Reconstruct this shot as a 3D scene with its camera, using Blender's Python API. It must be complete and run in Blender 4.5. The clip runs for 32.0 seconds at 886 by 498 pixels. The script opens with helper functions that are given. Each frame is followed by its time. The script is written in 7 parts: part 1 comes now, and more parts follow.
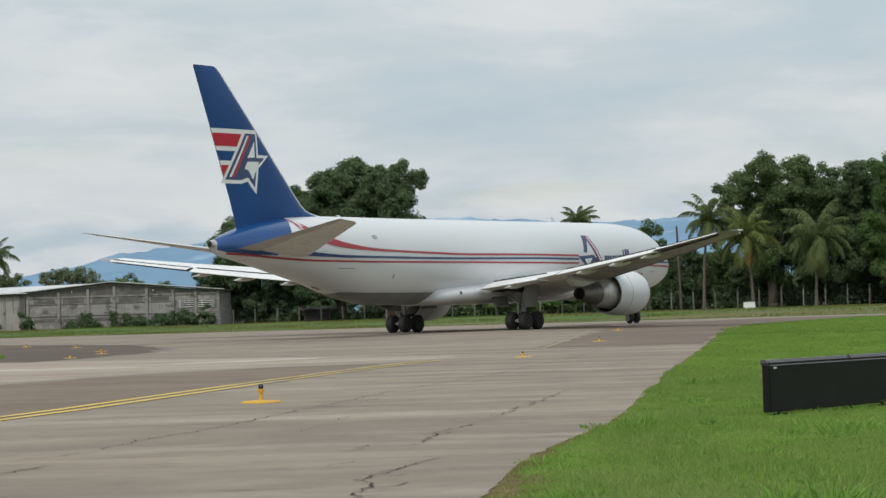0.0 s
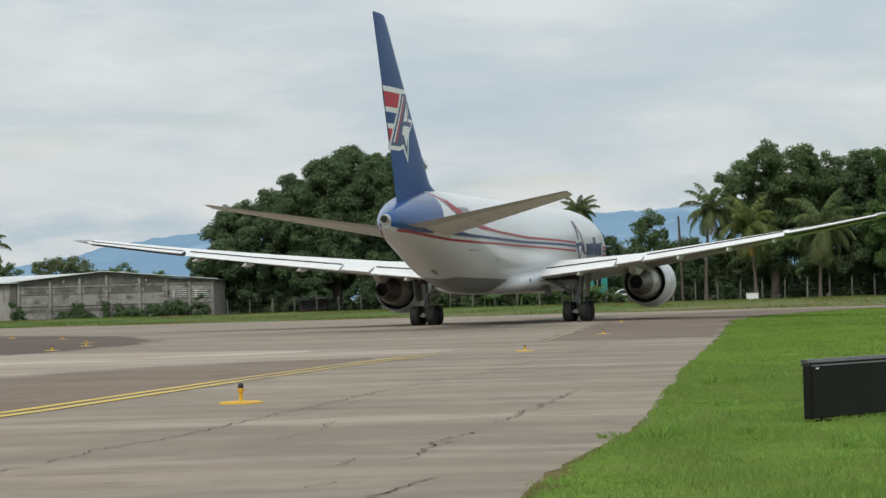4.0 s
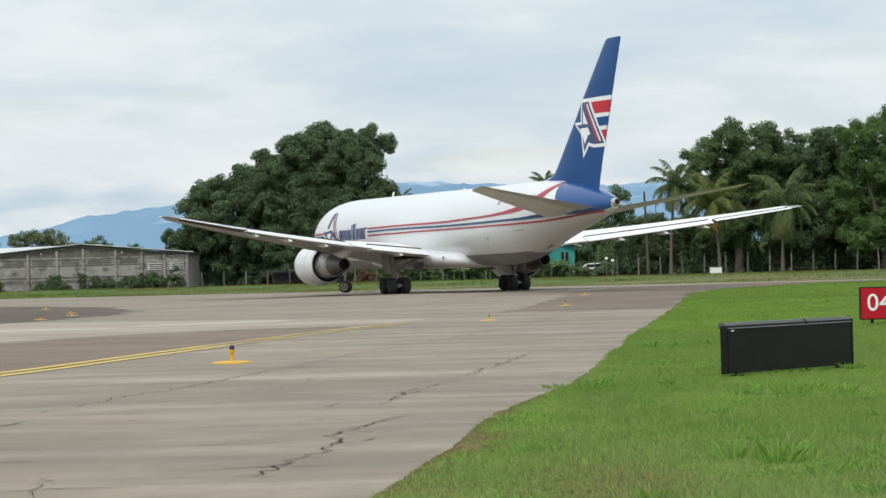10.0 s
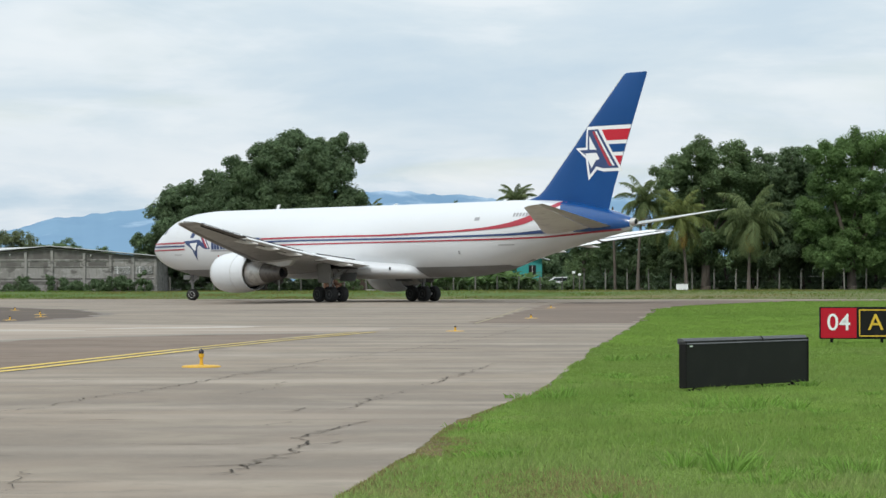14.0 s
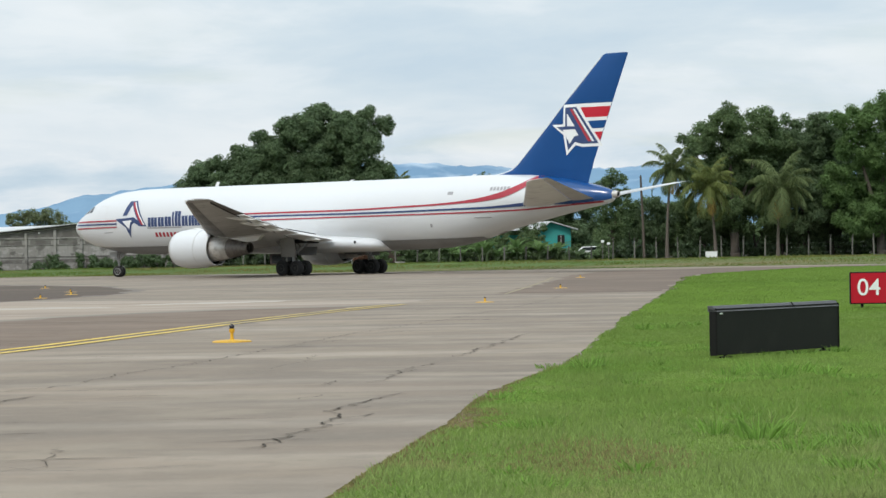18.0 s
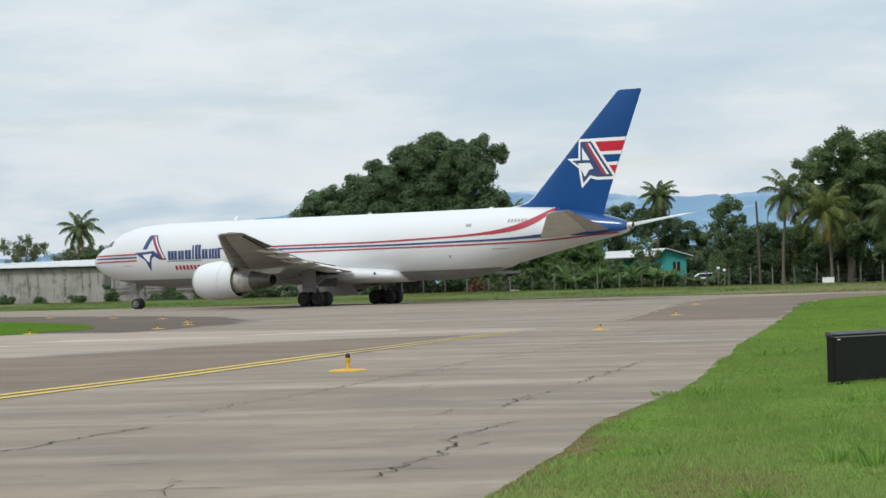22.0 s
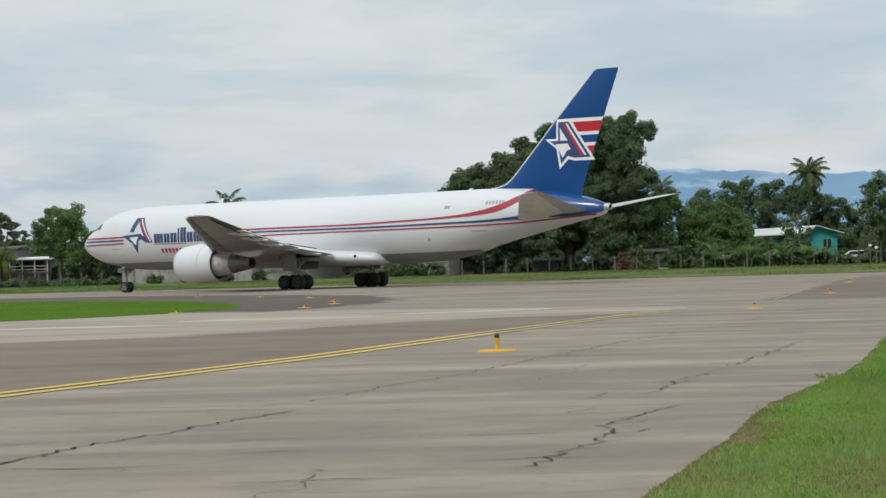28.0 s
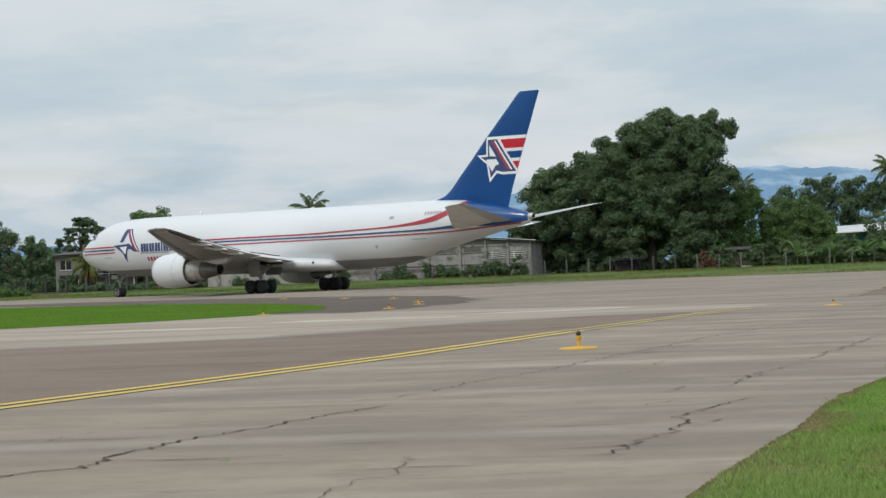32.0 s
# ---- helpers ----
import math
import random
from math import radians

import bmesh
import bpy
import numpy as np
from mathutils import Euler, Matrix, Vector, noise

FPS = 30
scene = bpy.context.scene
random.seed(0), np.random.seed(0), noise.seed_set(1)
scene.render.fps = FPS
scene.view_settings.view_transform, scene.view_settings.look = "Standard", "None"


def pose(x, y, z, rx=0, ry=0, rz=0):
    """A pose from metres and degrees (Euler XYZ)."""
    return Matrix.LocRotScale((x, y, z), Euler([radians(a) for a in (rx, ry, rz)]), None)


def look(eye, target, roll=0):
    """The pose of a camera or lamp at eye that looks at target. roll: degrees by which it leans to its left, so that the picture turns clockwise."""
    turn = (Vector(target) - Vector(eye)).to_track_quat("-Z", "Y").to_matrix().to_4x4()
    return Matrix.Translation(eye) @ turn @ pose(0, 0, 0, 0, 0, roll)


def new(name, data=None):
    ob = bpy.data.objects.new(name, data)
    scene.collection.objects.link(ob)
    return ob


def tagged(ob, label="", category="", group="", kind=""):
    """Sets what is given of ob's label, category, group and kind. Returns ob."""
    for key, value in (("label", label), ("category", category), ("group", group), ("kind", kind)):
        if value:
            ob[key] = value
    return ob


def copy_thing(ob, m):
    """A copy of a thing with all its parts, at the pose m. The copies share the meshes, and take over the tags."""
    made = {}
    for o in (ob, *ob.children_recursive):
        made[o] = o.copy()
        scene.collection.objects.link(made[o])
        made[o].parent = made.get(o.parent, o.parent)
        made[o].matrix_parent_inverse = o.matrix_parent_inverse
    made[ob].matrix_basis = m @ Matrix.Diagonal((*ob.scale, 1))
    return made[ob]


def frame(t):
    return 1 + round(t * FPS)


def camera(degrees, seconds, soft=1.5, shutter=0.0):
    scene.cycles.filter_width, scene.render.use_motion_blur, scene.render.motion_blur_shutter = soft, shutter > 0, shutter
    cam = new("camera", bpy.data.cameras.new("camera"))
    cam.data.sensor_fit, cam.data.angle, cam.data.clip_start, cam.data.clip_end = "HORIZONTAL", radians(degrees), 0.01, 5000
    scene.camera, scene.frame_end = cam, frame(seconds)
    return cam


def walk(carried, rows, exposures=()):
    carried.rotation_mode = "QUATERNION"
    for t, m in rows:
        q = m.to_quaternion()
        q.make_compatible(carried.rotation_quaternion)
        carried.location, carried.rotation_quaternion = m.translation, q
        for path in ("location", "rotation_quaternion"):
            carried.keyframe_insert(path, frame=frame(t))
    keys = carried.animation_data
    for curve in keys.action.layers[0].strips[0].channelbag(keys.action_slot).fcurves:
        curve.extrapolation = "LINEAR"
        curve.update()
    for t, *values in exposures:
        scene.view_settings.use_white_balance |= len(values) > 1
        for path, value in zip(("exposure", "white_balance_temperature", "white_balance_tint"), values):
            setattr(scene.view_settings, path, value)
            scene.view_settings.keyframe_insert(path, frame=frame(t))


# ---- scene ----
# The camera: one stand beside the taxiway, panned by hand after the aircraft.
cam = camera(19.64, 32.0, soft=1.5)
PATH = [
    (0, (-0.06, 1.94, 1.672), (-2.817, 101.882, 3.911), -1.75),
    (0.5, (-0.05, 1.95, 1.672), (-2.635, 101.894, 3.803), -1.58),
    (1, (-0.05, 1.86, 1.669), (-2.731, 101.811, 3.530), -1.52),
    (1.5, (-0.05, 1.80, 1.667), (-2.745, 101.746, 3.381), -1.58),
    (2, (-0.09, 3.14, 1.671), (-2.862, 103.089, 3.283), -1.75),
    (2.5, (-0.19, 6.25, 1.690), (-2.983, 106.189, 3.545), -1.64),
    (4.5, (-0.18, 6.21, 1.690), (-2.820, 106.159, 3.550), -1.64),
    (5, (-0.16, 6.03, 1.681), (-2.693, 105.981, 3.309), -1.34),
    (5.5, (-0.12, 4.29, 1.673), (-2.780, 104.241, 3.175), -1.36),
    (6, (-0.08, 3.08, 1.663), (-2.468, 103.045, 2.931), -1.57),
    (6.5, (-0.08, 3.08, 1.663), (-2.265, 103.047, 2.921), -1.74),
    (7, (-0.07, 3.15, 1.667), (-2.098, 103.121, 3.100), -1.60),
    (7.5, (-0.07, 3.14, 1.666), (-1.911, 103.117, 3.071), -1.44),
    (8, (-0.07, 3.09, 1.665), (-1.911, 103.065, 2.990), -1.56),
    (8.5, (-0.07, 3.07, 1.664), (-2.037, 103.040, 2.983), -1.52),
    (9, (-0.07, 3.07, 1.662), (-2.149, 103.040, 2.863), -1.64),
    (9.5, (-0.06, 3.00, 1.660), (-2.108, 102.971, 2.740), -1.48),
    (10, (-0.02, 0.94, 1.660), (-1.588, 100.923, 2.462), -1.47),
    (10.5, (0.00, 0.00, 1.664), (-1.322, 99.991, 2.010), -1.40),
    (11, (0.00, 0.00, 1.664), (-0.952, 99.995, 1.911), -1.11),
    (11.5, (0.00, 0.00, 1.664), (-0.210, 100.000, 1.795), -1.06),
    (12, (0.00, 0.00, 1.664), (0.000, 100.000, 1.440), -0.97),
    (12.5, (0.00, 0.00, 1.664), (0.112, 100.000, 1.412), -1.27),
    (13, (0.00, 0.00, 1.664), (-3.762, 99.921, 2.927), -0.52),
    (13.5, (0.00, 0.00, 1.664), (-1.822, 99.971, 3.260), 0.13),
    (14, (0.00, 0.00, 1.664), (-0.325, 99.992, 2.862), -0.13),
    (14.5, (0.00, 0.00, 1.664), (0.027, 99.998, 2.250), -0.19),
    (15, (0.00, 0.00, 1.664), (-0.293, 99.999, 1.905), -0.49),
    (15.5, (0.00, 0.00, 1.664), (-0.306, 99.999, 1.542), -0.86),
    (17.5, (0.00, 0.00, 1.664), (-0.975, 99.995, 1.627), -0.95),
    (18, (0.00, 0.00, 1.664), (-1.456, 99.989, 1.759), -1.05),
    (18.5, (0.00, 0.00, 1.664), (-1.964, 99.980, 1.919), -1.14),
    (19, (0.00, 0.00, 1.664), (-2.320, 99.973, 1.921), -1.01),
    (19.5, (0.00, 0.00, 1.664), (-2.502, 99.969, 1.860), -1.04),
    (20, (0.00, 0.00, 1.664), (-2.802, 99.961, 1.865), -1.12),
    (20.5, (0.00, 0.00, 1.664), (-3.747, 99.928, 2.323), -1.19),
    (21, (0.00, 0.00, 1.664), (-4.936, 99.873, 2.700), -1.36),
    (21.5, (0.00, 0.00, 1.664), (-5.493, 99.841, 2.932), -1.40),
    (22, (0.00, 0.00, 1.664), (-5.915, 99.816, 2.959), -1.49),
    (22.5, (0.00, 0.00, 1.664), (-6.337, 99.790, 3.014), -1.51),
    (23, (0.00, 0.00, 1.664), (-6.753, 99.764, 2.935), -1.27),
    (23.5, (0.00, 0.00, 1.664), (-7.425, 99.718, 2.718), -1.28),
    (24, (-0.13, 1.50, 1.656), (-8.024, 101.190, 2.260), -1.39),
    (24.5, (-0.23, 2.52, 1.656), (-9.268, 102.110, 2.447), -1.43),
    (25, (-0.26, 2.52, 1.657), (-10.433, 101.998, 2.557), -1.59),
    (25.5, (-0.28, 2.58, 1.657), (-10.942, 102.004, 2.574), -1.73),
    (26, (-0.16, 1.33, 1.660), (-11.404, 100.686, 2.588), -1.68),
    (26.5, (0.00, 0.00, 1.664), (-11.423, 99.342, 2.547), -1.59),
    (28.5, (-0.21, 1.65, 1.655), (-12.099, 100.935, 2.227), -1.64),
    (29, (0.00, 0.00, 1.664), (-12.443, 99.221, 2.296), -1.73),
    (29.5, (0.00, 0.00, 1.664), (-12.722, 99.185, 2.330), -2.03),
    (30, (0.00, 0.00, 1.664), (-13.135, 99.131, 2.334), -2.25),
    (30.5, (0.00, 0.00, 1.664), (-13.476, 99.086, 2.347), -2.09),
    (31, (0.00, 0.00, 1.664), (-13.751, 99.048, 2.342), -2.17),
    (31.5, (0.00, 0.00, 1.664), (-14.188, 98.986, 2.334), -2.13),
    (32, (0.00, 0.00, 1.664), (-14.844, 98.890, 2.382), -2.16),
]
EXPOSURES = [(0, -0.20, 6700, 10), (2, -0.20, 6700, 10), (5, -0.11, 6750, 10), (6, 0.07, 6750, 10), (9.5, 0.07, 6700, 10), (11, 0.09, 6450, 10), (15, 0.09, 6450, 10), (19, 0.08, 6500, 10), (21, 0.03, 6480, 10), (23, -0.05, 6550, 10), (24, -0.13, 6720, 10), (26, -0.18, 6700, 10), (29, -0.18, 6500, 10), (32, -0.18, 6500, 10)]
walk(cam, [(t, look(eye, target, roll)) for t, eye, target, roll in PATH], EXPOSURES)

# ---- light: bright overcast sky and a weak, soft sun ----
SUN_EL, SUN_AZ = 49, 212      # degrees; azimuth clockwise from +Y


def make_world():
    w = bpy.data.worlds.new("overcast_sky")
    scene.world = w
    w.use_nodes = True
    n, l = w.node_tree.nodes, w.node_tree.links
    n.clear()
    out = n.new("ShaderNodeOutputWorld")
    bg = n.new("ShaderNodeBackground")
    l.new(bg.outputs[0], out.inputs[0])
    sky = n.new("ShaderNodeTexSky")
    sky.sky_type, sky.sun_disc = "NISHITA", False
    sky.sun_elevation, sky.sun_rotation = radians(SUN_EL), radians(SUN_AZ)
    sky.air_density, sky.dust_density = 1.1, 0.4
    dim = n.new("ShaderNodeVectorMath")
    dim.operation = "SCALE"
    dim.inputs[3].default_value = 0.085
    l.new(sky.outputs[0], dim.inputs[0])
    tc = n.new("ShaderNodeTexCoord")
    sep = n.new("ShaderNodeSeparateXYZ")
    l.new(tc.outputs["Generated"], sep.inputs[0])

    def m(op, a, b=None, clamp=False):
        k = n.new("ShaderNodeMath")
        k.operation, k.use_clamp = op, clamp
        for i, v in enumerate((a, b)):
            if v is None:
                continue
            if isinstance(v, (int, float)):
                k.inputs[i].default_value = v
            else:
                l.new(v, k.inputs[i])
        return k.outputs[0]

    up = m("MAXIMUM", sep.outputs[2], 0.0)
    den = m("ADD", up, 0.09)
    comb = n.new("ShaderNodeCombineXYZ")
    l.new(m("DIVIDE", sep.outputs[0], den), comb.inputs[0])
    l.new(m("DIVIDE", sep.outputs[1], den), comb.inputs[1])
    # broad sheets of cloud, their fine edges, and heaped cloud low down
    def noise(scale, detail, rough, vec, dist=0.0):
        k = n.new("ShaderNodeTexNoise")
        k.inputs["Scale"].default_value, k.inputs["Detail"].default_value = scale, detail
        k.inputs["Roughness"].default_value, k.inputs["Distortion"].default_value = rough, dist
        l.new(vec, k.inputs["Vector"])
        return k.outputs["Fac"]
    sheet = noise(0.55, 5, 0.52, comb.outputs[0], 0.4)
    shade = noise(0.95, 5, 0.52, comb.outputs[0], 0.5)
    puff_map = n.new("ShaderNodeMapping")
    puff_map.inputs["Scale"].default_value, puff_map.inputs["Location"].default_value = (8, 8, 30), (2.3, 0.7, 1.1)
    l.new(tc.outputs["Generated"], puff_map.inputs[0])
    puff = noise(1.0, 6, 0.56, puff_map.outputs[0], 0.25)
    heap_map = n.new("ShaderNodeMapping")
    heap_map.inputs["Scale"].default_value = (12, 12, 50)
    l.new(tc.outputs["Generated"], heap_map.inputs[0])
    heap = noise(1.0, 6, 0.55, heap_map.outputs[0], 0.3)

    def ramp(fac, stops):
        k = n.new("ShaderNodeValToRGB")
        while len(k.color_ramp.elements) < len(stops):
            k.color_ramp.elements.new(0.5)
        for e, (p, c) in zip(k.color_ramp.elements, stops):
            e.position, e.color = p, (*c, 1)
        l.new(fac, k.inputs[0])
        return k.outputs[0]
    cloud = ramp(shade, [(0.30, (0.52, 0.625, 0.705)), (0.47, (0.585, 0.675, 0.733)), (0.64, (0.70, 0.76, 0.79))])
    patches = ramp(puff, [(0.36, (0.50, 0.615, 0.705)), (0.48, (0.60, 0.69, 0.745)), (0.56, (0.73, 0.785, 0.815)), (0.66, (0.785, 0.825, 0.84))])
    mixp = n.new("ShaderNodeMix")
    mixp.data_type = "RGBA"
    mixp.inputs[0].default_value = 0.55
    l.new(cloud, mixp.inputs[6])
    l.new(patches, mixp.inputs[7])
    white = ramp(heap, [(0.36, (0.49, 0.605, 0.695)), (0.44, (0.575, 0.67, 0.74)), (0.495, (0.655, 0.725, 0.775)), (0.60, (0.76, 0.80, 0.822))])
    low = m("SUBTRACT", 1.0, m("MULTIPLY", m("SUBTRACT", up, 0.037), 38.0, True), True)
    mixh = n.new("ShaderNodeMix")
    mixh.data_type = "RGBA"
    l.new(m("MULTIPLY", low, 0.9), mixh.inputs[0])
    l.new(mixp.outputs[2], mixh.inputs[6])
    l.new(white, mixh.inputs[7])
    cover = ramp(sheet, [(0.30, (0.4, 0.4, 0.4)), (0.47, (1, 1, 1))])
    bright = n.new("ShaderNodeVectorMath")
    bright.operation = "SCALE"
    l.new(mixh.outputs[2], bright.inputs[0])
    l.new(m("ADD", 1.0, m("MULTIPLY", up, 0.75)), bright.inputs[3])
    mix = n.new("ShaderNodeMix")
    mix.data_type = "RGBA"
    l.new(m("MAXIMUM", cover, low), mix.inputs[0])
    l.new(dim.outputs[0], mix.inputs[6])
    l.new(bright.outputs[0], mix.inputs[7])
    l.new(mix.outputs[2], bg.inputs[0])
    bg.inputs[1].default_value = 1.0


make_world()
sun = new("sun", bpy.data.lights.new("sun", "SUN"))
sun.data.energy, sun.data.angle, sun.data.color = 1.65, radians(14), (1.0, 0.96, 0.9)
_a, _e = radians(SUN_AZ), radians(SUN_EL)
sun.matrix_world = look((60 * math.sin(_a) * math.cos(_e), 60 * math.cos(_a) * math.cos(_e), 60 * math.sin(_e)), (0, 0, 0))


# ---- materials ----
def material(name, color, rough=0.6, metal=0.0, spots=(), bump=None, spec=0.5, vary=0.0, island=0.0, space="Object", coat=0.0, transl=0.0):
    """color: base; spots: (scale, detail, low, high, colour, amount[, stretch]) layers of noise; bump: (scale, strength, distance)."""
    mt = bpy.data.materials.new(name)
    mt.use_nodes = True
    n, l = mt.node_tree.nodes, mt.node_tree.links
    bs = n["Principled BSDF"]
    bs.inputs["Roughness"].default_value, bs.inputs["Metallic"].default_value = rough, metal
    bs.inputs["Specular IOR Level"].default_value = spec
    bs.inputs["Coat Weight"].default_value = coat
    tc = n.new("ShaderNodeTexCoord")
    vec = n.new("ShaderNodeNewGeometry").outputs["Position"] if space == "World" else tc.outputs[space]
    rgb = n.new("ShaderNodeRGB")
    rgb.outputs[0].default_value = (*color, 1)
    cur = rgb.outputs[0]
    for s in spots:
        scale, detail, lo, hi, col, amount = s[:6]
        v = vec
        if len(s) > 6:
            mp = n.new("ShaderNodeMapping")
            mp.inputs["Scale"].default_value = s[6]
            l.new(vec, mp.inputs[0])
            v = mp.outputs[0]
        nz = n.new("ShaderNodeTexNoise")
        nz.inputs["Scale"].default_value, nz.inputs["Detail"].default_value = scale, detail
        l.new(v, nz.inputs["Vector"])
        mr = n.new("ShaderNodeMapRange")
        mr.inputs[1].default_value, mr.inputs[2].default_value, mr.inputs[4].default_value = lo, hi, amount
        l.new(nz.outputs["Fac"], mr.inputs[0])
        mx = n.new("ShaderNodeMix")
        mx.data_type = "RGBA"
        l.new(mr.outputs[0], mx.inputs[0])
        l.new(cur, mx.inputs[6])
        mx.inputs[7].default_value = (*col, 1)
        cur = mx.outputs[2]
    if vary or island:
        src = n.new("ShaderNodeObjectInfo").outputs["Random"] if vary else n.new("ShaderNodeNewGeometry").outputs["Random Per Island"]
        mr = n.new("ShaderNodeMapRange")
        k = vary or island
        mr.inputs[3].default_value, mr.inputs[4].default_value = 1 - k, 1 + k
        l.new(src, mr.inputs[0])
        hs = n.new("ShaderNodeHueSaturation")
        l.new(mr.outputs[0], hs.inputs["Value"])
        l.new(cur, hs.inputs["Color"])
        cur = hs.outputs[0]
    l.new(cur, bs.inputs["Base Color"])
    if bump:
        nz = n.new("ShaderNodeTexNoise")
        nz.inputs["Scale"].default_value, nz.inputs["Detail"].default_value = bump[0], 6
        l.new(vec, nz.inputs["Vector"])
        bp = n.new("ShaderNodeBump")
        bp.inputs["Strength"].default_value, bp.inputs["Distance"].default_value = bump[1], bump[2]
        l.new(nz.outputs["Fac"], bp.inputs["Height"])
        l.new(bp.outputs[0], bs.inputs["Normal"])
    if transl:
        tr = n.new("ShaderNodeBsdfTranslucent")
        l.new(cur, tr.inputs[0])
        ms = n.new("ShaderNodeMixShader")
        ms.inputs[0].default_value = transl
        l.new(bs.outputs[0], ms.inputs[1])
        l.new(tr.outputs[0], ms.inputs[2])
        l.new(ms.outputs[0], n["Material Output"].inputs[0])
    return mt


M_GRASS = material("mown_grass", (0.118, 0.200, 0.034), 0.9, spots=[(0.16, 5, 0.42, 0.68, (0.142, 0.222, 0.046), 0.8), (1.1, 6, 0.5, 0.72, (0.098, 0.176, 0.029), 0.5), (0.5, 4, 0.62, 0.78, (0.204, 0.187, 0.086), 0.5)], bump=(9, 0.25, 0.05), space="World", spec=0.0)
M_BLADE = material("grass_blades", (0.212, 0.318, 0.068), 0.6, spots=[(0.35, 4, 0.45, 0.7, (0.258, 0.365, 0.098), 0.75), (0.25, 5, 0.60, 0.72, (0.27, 0.265, 0.125), 0.4), (0.12, 4, 0.46, 0.62, (0.215, 0.315, 0.08), 0.6), (1.3, 4, 0.52, 0.7, (0.140, 0.268, 0.044), 0.7), (0.22, 4, 0.5, 0.62, (0.158, 0.292, 0.046), 0.45)], island=0.16, space="World", spec=0.2, transl=0.4)
M_FIELD = material("mown_field_blades", (0.155, 0.252, 0.045), 0.6, spots=[(0.12, 4, 0.45, 0.65, (0.185, 0.280, 0.058), 0.7), (0.05, 4, 0.5, 0.65, (0.135, 0.238, 0.039), 0.7)], island=0.05, space="World", spec=0.15, transl=0.3)
M_TUSS = material("coarse_grass_blades", (0.22, 0.36, 0.075), 0.6, spots=[(1.5, 3, 0.5, 0.7, (0.17, 0.3, 0.055), 0.6)], island=0.3, space="World", spec=0.3, transl=0.55)
M_VERGE = material("rough_verge_blades", (0.094, 0.142, 0.028), 0.85, spots=[(0.09, 5, 0.47, 0.58, (0.175, 0.138, 0.055), 0.75, (0.3, 1, 1)), (0.3, 4, 0.5, 0.7, (0.07, 0.118, 0.02), 0.7)], island=0.3, space="World", spec=0.0, transl=0.25)
M_STALK = material("grass_stalks", (0.245, 0.345, 0.095), 0.65, spots=[(0.8, 4, 0.5, 0.68, (0.30, 0.315, 0.115), 0.6)], island=0.28, space="World", spec=0.25, transl=0.35)
M_BLADE_DRY = material("dry_grass_blades", (0.245, 0.222, 0.088), 0.8, spots=[(1.2, 4, 0.48, 0.66, (0.165, 0.19, 0.055), 0.7)], island=0.3, space="World", spec=0.2, transl=0.3)
M_BANK = material("rough_verge_grass", (0.085, 0.132, 0.033), 0.95, spots=[(0.07, 5, 0.5, 0.62, (0.18, 0.145, 0.073), 0.75, (0.3, 1, 1)), (0.6, 6, 0.5, 0.7, (0.07, 0.118, 0.026), 0.6)], bump=(5, 0.5, 0.1), space="World", spec=0.2)
M_PAVE = material("old_concrete_pavement", (0.284, 0.226, 0.169), 0.85, spots=[(0.05, 5, 0.45, 0.60, (0.180, 0.144, 0.113), 0.8), (1.0, 1.5, 0.40, 0.62, (0.186, 0.152, 0.119), 0.8, (0.085, 0.27, 1)), (1.0, 2, 0.50, 0.68, (0.365, 0.313, 0.253), 0.7, (0.07, 0.37, 1)), (1.0, 2, 0.56, 0.68, (0.143, 0.117, 0.094), 0.38, (0.12, 0.72, 1)), (0.8, 4, 0.44, 0.62, (0.188, 0.157, 0.124), 0.45), (0.45, 7, 0.53, 0.66, (0.300, 0.250, 0.190), 0.6), (2.6, 5, 0.52, 0.66, (0.169, 0.138, 0.106), 0.3), (5, 5, 0.5, 0.72, (0.316, 0.270, 0.216), 0.2), (1.0, 1.5, 0.55, 0.66, (0.385, 0.322, 0.258), 0.3, (0.1, 0.5, 1)), (22, 3, 0.4, 0.75, (0.163, 0.137, 0.110), 0.2)], bump=(45, 0.35, 0.01), space="World", spec=0.3)
M_ASPHALT = material("dark_asphalt_patch", (0.147, 0.110, 0.084), 0.9, spots=[(0.09, 5, 0.45, 0.65, (0.220, 0.167, 0.123), 0.7), (0.7, 5, 0.5, 0.7, (0.110, 0.083, 0.065), 0.6), (18, 3, 0.4, 0.7, (0.185, 0.142, 0.111), 0.4)], bump=(40, 0.3, 0.01), space="World", spec=0.3)
M_FILLET = material("black_asphalt_fillet", (0.100, 0.078, 0.062), 0.9, spots=[(0.12, 5, 0.45, 0.65, (0.150, 0.118, 0.092), 0.7), (0.7, 5, 0.5, 0.7, (0.078, 0.062, 0.05), 0.6), (18, 3, 0.4, 0.7, (0.13, 0.102, 0.082), 0.4)], bump=(40, 0.3, 0.01), space="World", spec=0.2)
M_PALE = material("pale_worn_concrete", (0.352, 0.287, 0.225), 0.85, spots=[(0.35, 4, 0.42, 0.60, (0.268, 0.214, 0.168), 0.9, (0.3, 1, 1)), (0.5, 4, 0.54, 0.64, (0.432, 0.366, 0.302), 0.7, (0.12, 1, 1)), (8, 4, 0.45, 0.7, (0.29, 0.244, 0.2), 0.3)], space="World", spec=0.3)
M_EDGE_DARK = material("worn_asphalt_edge", (0.215, 0.185, 0.152), 0.88, spots=[(0.5, 7, 0.42, 0.6, (0.155, 0.132, 0.112), 0.9, (0.3, 1, 1)), (8, 4, 0.45, 0.7, (0.2, 0.175, 0.147), 0.4)], space="World", spec=0.3)
